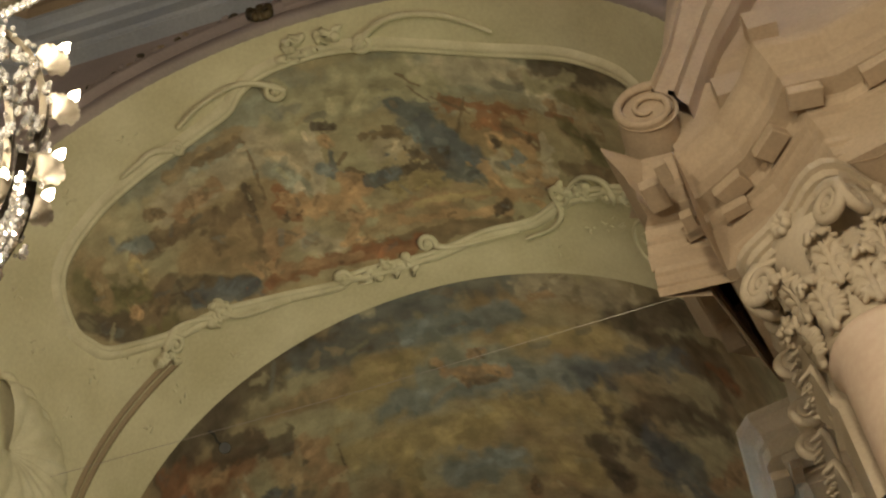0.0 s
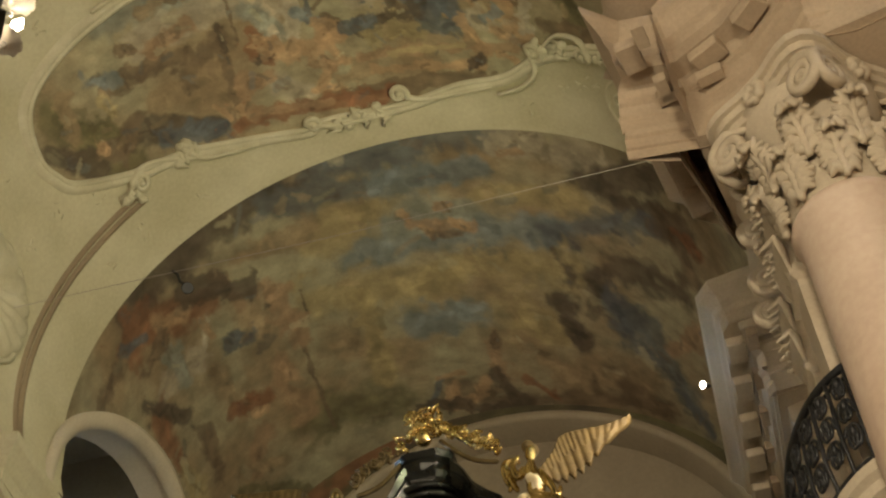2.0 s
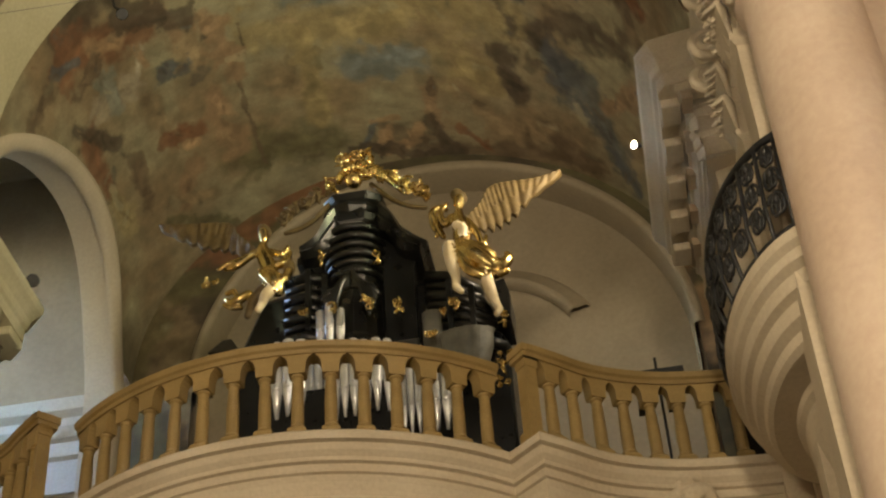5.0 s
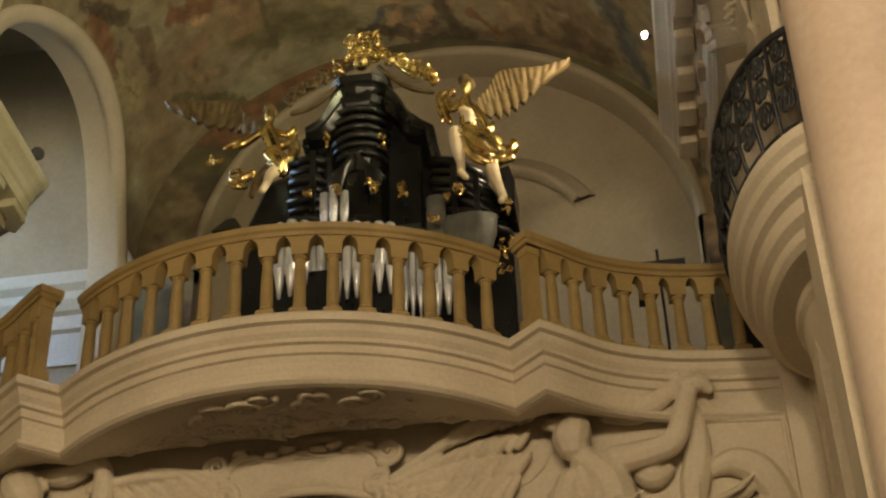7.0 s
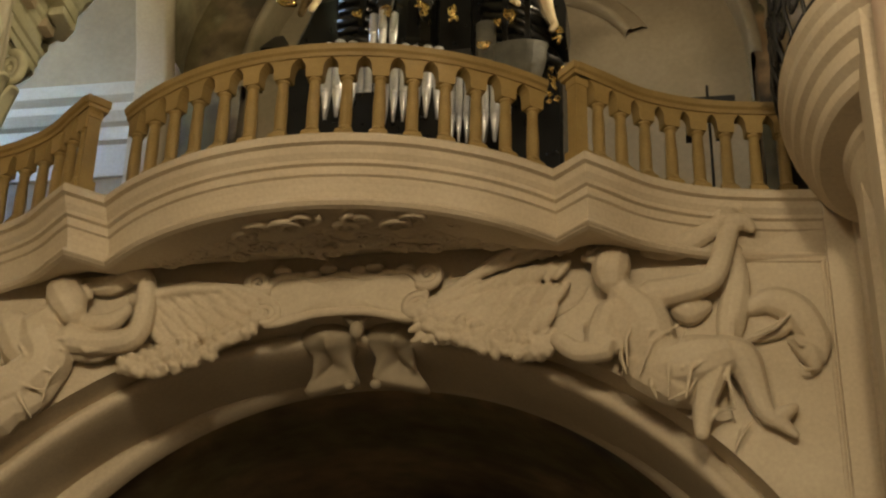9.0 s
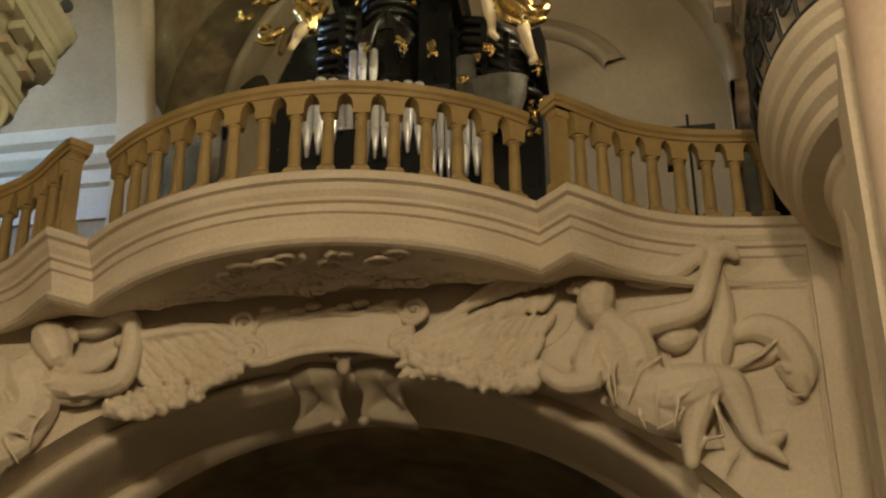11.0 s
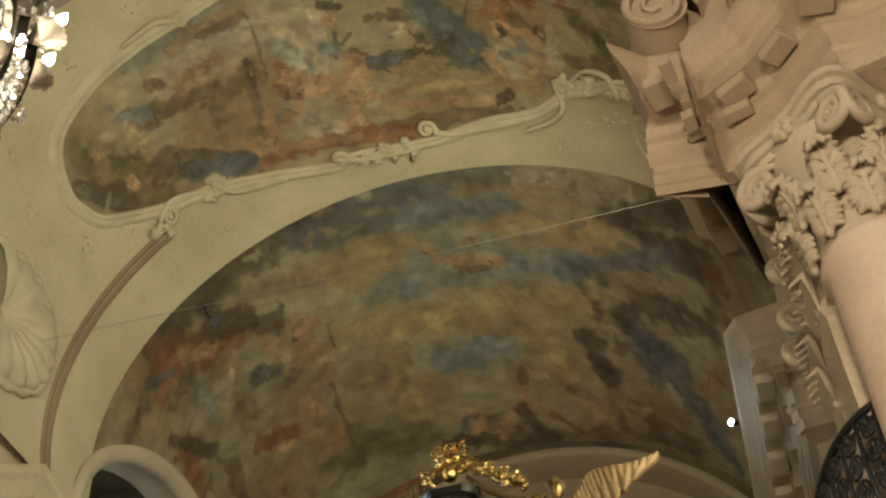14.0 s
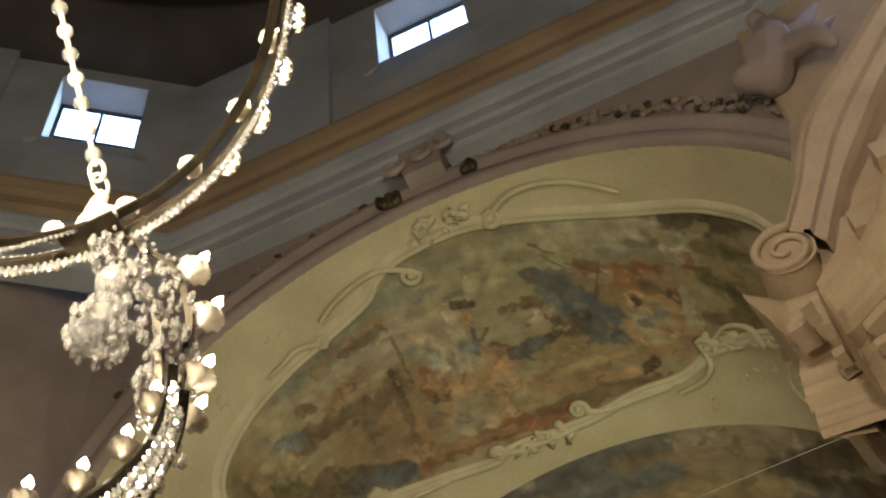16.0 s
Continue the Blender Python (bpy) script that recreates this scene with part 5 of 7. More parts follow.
def case_block(name, outline, y0, y1, mat=BLACK):
    """A case part with a front outline of (x, z), from y0 back to y1, with a bevelled front edge."""
    bm = bmesh.new()
    n = len(outline)
    mx, mz = sum(p[0] for p in outline) / n, sum(p[1] for p in outline) / n
    rows_mesh(bm, [[(mx + (x - mx) * k, y, mz + (z - mz) * k) for x, z in outline] for y, k in ((y1, 1.0), (y0 + 0.05, 1.0), (y0, 0.95))], True, True)
    return part(name, bm, mat, organ)


OC = -3.02
# bowed middle tower
bm = bmesh.new()
lathe(bm, [(0.36, 9.2), (0.36, 12.2), (0.34, 13.3), (0.32, 13.36), (0.3, 14.2), (0.33, 14.26), (0.36, 14.34), (0.36, 14.42), (0.31, 14.46), (0.3, 14.58), (0.35, 14.62), (0.37, 14.7), (0.31, 14.74), (0.3, 14.92), (0.34, 14.97), (0.36, 15.04), (0.31, 15.08), (0.31, 15.24), (0.4, 15.3), (0.45, 15.38), (0.45, 15.44), (0.38, 15.5), (0.3, 15.53), (0.05, 15.56)], (OC, 15.95, 0), 12)
part("middle_tower", bm, BLACK, organ)
case_block("tower_backing", [(OC - 0.5, 9.2), (OC + 0.5, 9.2), (OC + 0.5, 15.2), (OC + 0.3, 15.45), (OC - 0.3, 15.45), (OC - 0.5, 15.2)], 16.05, 17.2)
case_block("shoulder", [(-2.66, 15.62), (-2.5, 15.4), (-2.36, 15.16), (-2.18, 14.98), (-2.03, 14.86), (-2.03, 14.78), (-2.18, 14.6), (-2.24, 14.4), (-2.22, 13.2), (-2.66, 13.2)], 15.85, 16.6)
case_block("shoulder", [(-3.42, 15.5), (-3.54, 15.25), (-3.64, 15.02), (-3.82, 14.86), (-3.82, 14.78), (-3.62, 14.66), (-3.52, 14.5), (-3.5, 14.2), (-3.38, 14.1), (-3.36, 13.2), (-3.3, 15.4)], 15.85, 16.6)
case_block("side_case", [(-4.62, 9.2), (-3.36, 9.2), (-3.36, 14.2), (-3.9, 14.45), (-4.3, 14.35), (-4.62, 13.5)], 16.0, 17.2)
case_block("side_case", [(-2.7, 9.2), (-1.12, 9.2), (-1.1, 13.4), (-1.3, 13.8), (-1.75, 14.1), (-2.1, 14.3), (-2.7, 14.3)], 16.0, 17.2)
case_block("end_post", [(-1.2, 13.2), (-1.02, 13.2), (-1.0, 13.6), (-1.06, 13.85), (-1.2, 13.8)], 15.6, 16.2)
for k in range(7):
    z = 13.5 + 0.16 * k
    for xa, xb, drop, y in ((-3.95, -3.38, 0.05, 15.86), (-2.08, -1.12 - 0.05 * k, 0.3, 15.84)):
        bm = bmesh.new()
        w = 0.055 if k % 2 else 0.075
        zz = z if drop < 0.1 else z - 0.25
        tube(bm, [(xa, y + 0.14, zz + 0.03), (xa + 0.03, y, zz + 0.02), ((xa + xb) / 2, y - 0.1, zz - drop * 0.4), (xb - 0.03, y, zz - drop), (xb, y + 0.14, zz - drop)], w, 8)
        part("cornice_bead", bm, BLACK, organ, smooth=True)
for x, z0, z1 in ((-3.62, 13.5, 14.5), (-1.78, 13.0, 14.0), (-1.5, 12.9, 13.85), (-3.4, 13.4, 14.4)):
    bm = bmesh.new()
    box(bm, x - 0.035, x + 0.035, 15.66, 15.9, z0, z1)
    part("cornice_break", bm, BLACK, organ)

# swept roof edges of the middle tower: upper and lower edges in the front plane
for upper, lower in (([(-2.60, 15.43), (-2.46, 15.21), (-2.29, 14.85), (-2.07, 14.58)], [(-2.65, 15.01), (-2.48, 14.82), (-2.38, 14.60), (-2.11, 14.49)]), ([(-3.25, 15.46), (-3.38, 15.26), (-3.51, 14.98), (-3.70, 14.80)], [(-3.16, 15.06), (-3.28, 14.89), (-3.46, 14.68), (-3.70, 14.66)])):
    a, b = smooth_line(upper, 6), smooth_line(lower, 6)
    bm = bmesh.new()
    rows_mesh(bm, [[(p[0], 16.4, p[1]), (p[0], 15.6, p[1]), (p[0] * 0.75 + q[0] * 0.25, 15.5, p[1] * 0.75 + q[1] * 0.25), (p[0] * 0.5 + q[0] * 0.5, 15.56, p[1] * 0.5 + q[1] * 0.5), (p[0] * 0.3 + q[0] * 0.7, 15.53, p[1] * 0.3 + q[1] * 0.7), (q[0], 15.64, q[1]), (q[0], 16.4, q[1])] for p, q in zip(a, b)], True, True)
    part("eave", bm, BLACK, organ)
bm = bmesh.new()
rows_mesh(bm, [[(x, y, z) for x, y in ((-3.36 + d, 16.3), (-3.36 + d, 15.72 - e), (-3.2 + d, 15.56 - e), (-2.8 - d, 15.56 - e), (-2.6 - d, 15.72 - e), (-2.6 - d, 16.3))] for d, e, z in ((0.06, 0.0, 15.06), (0.02, 0.04, 15.12), (0.0, 0.06, 15.22), (0.05, 0.0, 15.26), (0.05, 0.0, 15.42), (0.0, 0.06, 15.47), (-0.03, 0.09, 15.56), (0.02, 0.03, 15.6))], True, True)
part("tower_cornice", bm, BLACK, organ)
for k, z in enumerate((14.32, 14.46, 14.6, 14.74, 14.88, 15.02)):
    bm = bmesh.new()
    w = 0.34 + 0.012 * k
    tube(bm, [(OC + w * math.sin(t), 15.92 - w * math.cos(t) * 0.95, z) for t in (radians(-95 + 190 * i / 20) for i in range(21))], 0.05, 8)
    part("tower_ring", bm, BLACK, organ, smooth=True)
# pointed cloth-like canopy over the middle pipes
bm = bmesh.new()
for sgn in (-1, 1):
    for k in range(6):
        f = k / 5
        tube(bm, [(OC + sgn * 0.02, 15.5, 14.22 - 0.05 * k), (OC + sgn * (0.14 + 0.14 * f), 15.47, 13.98 - 0.08 * f), (OC + sgn * (0.24 + 0.12 * f), 15.5, 13.5 + 0.3 * f)], [0.03, 0.055, 0.03], 6)
part("carved_canopy", bm, bpy.data.materials["grey_painted_panel"] if "grey_painted_panel" in bpy.data.materials else BLACK, organ, "dark grey carved canopy", smooth=True)


def pipes(x, z0, z1, n, r, y, lift):
    """A rank of tin pipes with mouths."""
    for k in range(n):
        t = k - (n - 1) / 2
        top = z1 - abs(t) * lift
        bm = bmesh.new()
        lathe(bm, [(r * 0.3, z0 - 0.35), (r * 0.95, z0), (r, z0 + 0.02), (r, top)], (x + t * r * 2.12, y + 0.05 * abs(t), 0), 12)
        box(bm, x + t * r * 2.12 - r * 0.6, x + t * r * 2.12 + r * 0.6, y - r * 1.02 + 0.05 * abs(t), y - r * 0.8 + 0.05 * abs(t), z0 + 0.03, z0 + 0.1)
        part("pipe", bm, TIN, organ, smooth=True)


pipes(-3.77, 12.31, 13.06, 3, 0.07, 15.25, 0.0)
pipes(-3.01, 12.18, 12.93, 4, 0.055, 15.22, 0.0)
pipes(-2.67, 12.20, 12.87, 3, 0.06, 15.22, 0.0)
pipes(-1.91, 11.80, 12.48, 4, 0.06, 15.2, 0.04)
pipes(-3.3, 13.3, 13.72, 3, 0.06, 15.5, 0.06)
pipes(-3.07, 12.45, 12.85, 4, 0.05, 15.42, 0.0)
pipes(-2.7, 12.45, 12.85, 4, 0.05, 15.42, 0.0)
pipes(-3.82, 12.45, 12.85, 5, 0.05, 15.45, 0.0)
pipes(-3.45, 12.45, 12.95, 3, 0.05, 15.5, 0.1)
pipes(-2.27, 12.0, 12.7, 4, 0.045, 15.5, 0.0)
pipes(-1.93, 11.9, 12.45, 4, 0.05, 15.35, 0.0)
bm = bmesh.new()
box(bm, -4.1, -2.45, 15.3, 15.75, 9.2, 12.32)
part("console_front", bm, BLACK, organ)
bm = bmesh.new()
rows_mesh(bm, [[(-1.6 + 0.35 * math.sin(a) * w, 15.72 - 0.2 * math.cos(a), z) for a in (radians(-80 + 160 * k / 10) for k in range(11))] for z, w in ((12.3, 0.5), (12.6, 0.75), (12.85, 0.95), (13.05, 1.0), (13.12, 1.08))])
part("grey_panel", bm, material("grey_painted_panel", (0.10, 0.10, 0.085), (0.17, 0.165, 0.14), 4.0, 30, 0.5), organ, "dull grey carved panel")
# sloping desk end
bm = bmesh.new()
box(bm, -5.0, -4.6, 15.9, 16.4, 13.55, 13.85, 0.3)
part("case_bracket", bm, BLACK, organ)
bm = bmesh.new()
rows_mesh(bm, [[(-2.02 + 0.13 * math.sin(a), 15.72 - 0.1 * math.cos(a), z) for a in (radians(-80 + 160 * k / 8) for k in range(9))] for z in (12.6, 13.1, 13.52)])
part("grey_panel", bm, bpy.data.materials["grey_painted_panel"], organ)


def gilt(name, x, z, y, w, h, n, seed, label="", size=0.8, mat=GOLD):
    """A gilded carved cluster of leaves and curls."""
    r = random.Random(seed)
    bm = bmesh.new()
    for k in range(n):
        a, b = r.uniform(-1, 1), r.uniform(-1, 1)
        px, pz = x + a * w, z + b * h
        if k % 3 == 0:
            sp = spiral(1.3, size * r.uniform(0.06, 0.11), 0.015, r.uniform(0, 6), 12, r.choice((-1, 1)))
            tube(bm, [(px + p, y - 0.05 - 0.08 * (1 - a * a), pz + q) for p, q in sp], [size * 0.028 * (1 - 0.5 * i / 12) for i in range(13)], 5)
        else:
            tube(bm, [(px, y - 0.02, pz), (px + size * r.uniform(-0.1, 0.1), y - 0.1, pz + size * r.uniform(0.0, 0.12)), (px + size * r.uniform(-0.16, 0.16), y - 0.05, pz + size * r.uniform(0.0, 0.18))], [0.03 * size, 0.05 * size, 0.012], 5)
        egg(bm, (px, y - 0.06, pz), (0.04 * size, 0.04, 0.05 * size), seg=6, rings=5)
    part(name, bm, mat, organ, label, smooth=True)


cx, cz = -2.94, 15.82
gilt("gilt_crest", cx, cz + 0.26, 15.6, 0.24, 0.2, 34, 1, "gilded carved crest")
bm = bmesh.new()
tube(bm, [(cx + 0.2 * math.cos(a), 15.5, cz - 0.02 + 0.18 * math.sin(a)) for a in (math.pi * k / 14 for k in range(15))], 0.045, 6)
for k in range(11):
    a = math.pi * k / 10
    egg(bm, (cx + 0.2 * math.cos(a), 15.45, cz - 0.02 + 0.18 * math.sin(a)), (0.04, 0.04, 0.04), seg=7, rings=5)
egg(bm, (cx, 15.5, cz - 0.04), (0.12, 0.12, 0.12))
part("gilt_crown", bm, GOLD, organ, smooth=True)
for (xa, za), (xb, zb), seed in (((-2.72, 15.86), (-2.0, 15.3), 2), ((-3.26, 15.66), (-3.9, 15.22), 3)):
    for k in range(6):
        s = k / 5
        gilt("gilt_garland", xa + (xb - xa) * s, za + (zb - za) * s + 0.03, 15.55, 0.09, 0.08, 8 if seed == 2 else 4, seed * 10 + k, mat=GOLD if seed == 2 or k == 0 else DULL)
    bm = bmesh.new()
    tube(bm, [tuple((xa + (xb - xa) * s, 15.6, za + (zb - za) * s - 0.1 - 0.12 * math.sin(math.pi * s))) for s in (k / 8 for k in range(9))], 0.035, 6)
    part("ribbon", bm, DULL, organ, "dull gilt ribbon", smooth=True)
for n, (x, z, w, h, k) in enumerate(((-3.36, 14.38, 0.04, 0.12, 6), (-2.63, 14.3, 0.04, 0.13, 7), (-2.78, 13.58, 0.05, 0.14, 9), (-3.22, 13.6, 0.05, 0.1, 6), (-2.4, 13.42, 0.09, 0.14, 11), (-3.58, 13.55, 0.1, 0.03, 6), (-1.76, 13.32, 0.12, 0.14, 16), (-1.98, 12.95, 0.07, 0.03, 4), (-1.1, 13.0, 0.07, 0.14, 9), (-1.15, 12.3, 0.12, 0.4, 18), (-4.85, 14.3, 0.12, 0.08, 8), (-4.75, 12.6, 0.08, 0.2, 6))):
    gilt("gilt_mount", x, z, 15.45, w * 0.7, h * 0.7, max(k // 2, 3), 60 + n, size=0.6)


def wing(bm, lead, trail, feathers, finish):
    """A carved wing between its leading edge and its feather tips."""
    a, b = smooth_line(lead, 12), smooth_line(trail, 12)
    n = min(len(a), len(b))
    rows = []
    for i in range(n):
        p, q = Vector(a[i]), Vector(b[i])
        wave = feathers * math.pi * i / (n - 1)
        q = p + (q - p) * (0.8 + 0.2 * abs(math.sin(wave)))
        front = [p + (q - p) * s + Vector((0, -0.03 - 0.05 * (1 - s) - 0.025 * abs(math.sin(wave * (2 if s < 0.5 else 1))), 0)) for s in (0.0, 0.25, 0.45, 0.5, 0.75, 1.0)]
        rows.append(front + [q + Vector((0, 0.03, 0)), p + Vector((0, 0.06, 0))])
    n0 = len(bm.faces)
    rows_mesh(bm, rows, True, True)
    bm.faces.ensure_lookup_table()
    for f in bm.faces[n0:]:
        f.material_index = finish


def angel(name, limbs, label, lead, trail):
    """A gilded winged figure fused from tapered limbs (finish, points with radii); each face takes the finish of the nearest limb."""
    bm = bmesh.new()
    for mat, pts in limbs:
        n0 = len(bm.faces)
        line = smooth_line(pts, 5)
        tube(bm, [Vector(p[:3]) for p in line], [float(p[3]) for p in line], 10)
        bm.faces.ensure_lookup_table()
        for f in bm.faces[n0:]:
            f.material_index = mat
    wing(bm, lead, trail, 9, 2)
    bm.faces.ensure_lookup_table()
    tree = KDTree(len(bm.faces))
    finish = [f.material_index for f in bm.faces]
    for k, f in enumerate(bm.faces):
        tree.insert(f.calc_center_median(), k)
    tree.balance()
    rough = part(name + "_rough", bm, GOLD)
    melt(rough, 0.012, 1)
    bpy.context.view_layer.update()
    me = bpy.data.meshes.new_from_object(rough.evaluated_get(bpy.context.evaluated_depsgraph_get()))
    bpy.data.objects.remove(rough)
    me.materials.clear()
    for m in (GOLD, FLESH, DULL):
        me.materials.append(m)
    for p in me.polygons:
        p.material_index = finish[tree.find(p.center)[1]]
        p.use_smooth = True
    return tagged(new(name, me), label, "statue", "gilded organ angels")


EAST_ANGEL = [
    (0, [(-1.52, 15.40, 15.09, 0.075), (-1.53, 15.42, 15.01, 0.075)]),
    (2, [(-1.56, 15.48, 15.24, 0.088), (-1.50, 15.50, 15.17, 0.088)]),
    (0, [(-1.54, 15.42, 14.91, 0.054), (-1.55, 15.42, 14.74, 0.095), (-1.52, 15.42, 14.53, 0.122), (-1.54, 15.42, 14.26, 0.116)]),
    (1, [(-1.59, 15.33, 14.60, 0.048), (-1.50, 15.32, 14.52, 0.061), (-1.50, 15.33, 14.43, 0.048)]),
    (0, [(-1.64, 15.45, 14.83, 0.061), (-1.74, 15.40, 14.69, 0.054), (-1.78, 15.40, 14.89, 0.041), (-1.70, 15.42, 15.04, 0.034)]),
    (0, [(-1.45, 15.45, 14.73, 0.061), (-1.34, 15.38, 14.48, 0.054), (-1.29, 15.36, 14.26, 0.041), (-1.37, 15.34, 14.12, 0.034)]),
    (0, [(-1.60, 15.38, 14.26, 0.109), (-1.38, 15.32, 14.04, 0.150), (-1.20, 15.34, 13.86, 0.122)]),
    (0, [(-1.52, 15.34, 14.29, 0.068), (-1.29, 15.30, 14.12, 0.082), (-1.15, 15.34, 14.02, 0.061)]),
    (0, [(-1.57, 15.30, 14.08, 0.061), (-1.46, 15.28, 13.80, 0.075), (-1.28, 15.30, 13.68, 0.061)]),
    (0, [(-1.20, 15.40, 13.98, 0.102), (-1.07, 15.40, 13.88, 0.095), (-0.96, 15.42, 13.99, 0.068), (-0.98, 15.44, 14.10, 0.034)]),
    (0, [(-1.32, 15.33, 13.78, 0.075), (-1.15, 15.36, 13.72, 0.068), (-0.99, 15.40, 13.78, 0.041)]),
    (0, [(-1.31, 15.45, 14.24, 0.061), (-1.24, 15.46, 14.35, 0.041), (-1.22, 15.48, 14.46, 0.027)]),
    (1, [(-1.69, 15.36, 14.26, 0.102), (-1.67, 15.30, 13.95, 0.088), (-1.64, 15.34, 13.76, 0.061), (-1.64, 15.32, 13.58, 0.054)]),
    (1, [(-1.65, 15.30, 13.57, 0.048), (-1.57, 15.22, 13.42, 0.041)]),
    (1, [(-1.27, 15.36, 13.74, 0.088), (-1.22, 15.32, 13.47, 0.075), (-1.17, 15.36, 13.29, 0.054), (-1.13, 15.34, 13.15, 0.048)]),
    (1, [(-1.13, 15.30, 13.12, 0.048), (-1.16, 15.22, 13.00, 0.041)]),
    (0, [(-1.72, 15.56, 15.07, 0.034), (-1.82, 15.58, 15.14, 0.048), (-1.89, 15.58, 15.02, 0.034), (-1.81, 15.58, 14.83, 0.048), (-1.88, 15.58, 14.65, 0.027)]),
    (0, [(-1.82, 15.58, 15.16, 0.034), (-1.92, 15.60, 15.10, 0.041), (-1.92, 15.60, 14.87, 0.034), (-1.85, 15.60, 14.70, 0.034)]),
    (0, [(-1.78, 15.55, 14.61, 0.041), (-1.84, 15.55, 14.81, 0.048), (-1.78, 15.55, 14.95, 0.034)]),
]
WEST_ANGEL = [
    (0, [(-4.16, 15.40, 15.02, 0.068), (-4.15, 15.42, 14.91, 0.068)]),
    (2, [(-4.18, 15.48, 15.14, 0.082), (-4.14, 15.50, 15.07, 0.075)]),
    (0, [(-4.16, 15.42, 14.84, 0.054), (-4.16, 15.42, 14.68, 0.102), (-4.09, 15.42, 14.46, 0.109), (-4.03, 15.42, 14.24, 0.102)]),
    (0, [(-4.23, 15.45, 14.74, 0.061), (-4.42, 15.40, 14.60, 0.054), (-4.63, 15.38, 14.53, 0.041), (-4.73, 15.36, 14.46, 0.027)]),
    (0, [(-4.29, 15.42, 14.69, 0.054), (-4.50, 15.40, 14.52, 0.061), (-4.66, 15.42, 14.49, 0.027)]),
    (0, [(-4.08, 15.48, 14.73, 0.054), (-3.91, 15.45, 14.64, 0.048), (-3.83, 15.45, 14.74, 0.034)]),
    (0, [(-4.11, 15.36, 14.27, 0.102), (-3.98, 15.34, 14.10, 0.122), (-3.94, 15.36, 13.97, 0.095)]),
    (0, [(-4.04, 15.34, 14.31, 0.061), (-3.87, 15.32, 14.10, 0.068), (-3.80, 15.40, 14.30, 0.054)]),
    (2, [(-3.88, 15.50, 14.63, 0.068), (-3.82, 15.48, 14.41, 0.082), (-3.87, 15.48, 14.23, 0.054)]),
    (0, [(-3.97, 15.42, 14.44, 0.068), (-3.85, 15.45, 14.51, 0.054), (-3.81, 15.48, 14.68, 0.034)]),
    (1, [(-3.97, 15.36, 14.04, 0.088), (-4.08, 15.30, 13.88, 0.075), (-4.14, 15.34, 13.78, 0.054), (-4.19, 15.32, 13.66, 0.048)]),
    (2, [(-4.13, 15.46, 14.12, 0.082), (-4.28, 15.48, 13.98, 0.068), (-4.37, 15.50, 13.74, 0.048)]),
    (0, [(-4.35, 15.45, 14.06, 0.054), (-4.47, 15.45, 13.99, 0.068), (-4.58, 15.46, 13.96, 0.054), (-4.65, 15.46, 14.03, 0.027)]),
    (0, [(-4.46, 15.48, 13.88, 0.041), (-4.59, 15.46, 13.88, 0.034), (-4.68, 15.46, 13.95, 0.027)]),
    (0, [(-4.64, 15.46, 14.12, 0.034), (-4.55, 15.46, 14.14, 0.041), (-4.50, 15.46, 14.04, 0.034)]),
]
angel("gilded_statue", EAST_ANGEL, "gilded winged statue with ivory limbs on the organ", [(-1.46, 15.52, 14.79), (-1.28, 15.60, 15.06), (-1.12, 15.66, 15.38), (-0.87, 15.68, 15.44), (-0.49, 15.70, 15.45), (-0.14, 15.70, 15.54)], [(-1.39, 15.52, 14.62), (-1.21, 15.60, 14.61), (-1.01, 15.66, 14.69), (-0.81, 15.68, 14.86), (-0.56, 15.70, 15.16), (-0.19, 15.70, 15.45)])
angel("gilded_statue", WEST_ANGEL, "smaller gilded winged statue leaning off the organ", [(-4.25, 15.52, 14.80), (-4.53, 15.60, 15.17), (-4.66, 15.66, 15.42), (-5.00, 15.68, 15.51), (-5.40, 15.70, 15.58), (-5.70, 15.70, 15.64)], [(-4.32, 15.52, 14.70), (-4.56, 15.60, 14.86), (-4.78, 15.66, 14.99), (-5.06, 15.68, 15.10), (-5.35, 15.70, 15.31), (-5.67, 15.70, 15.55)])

# ---- stucco reliefs on the gallery wall ----


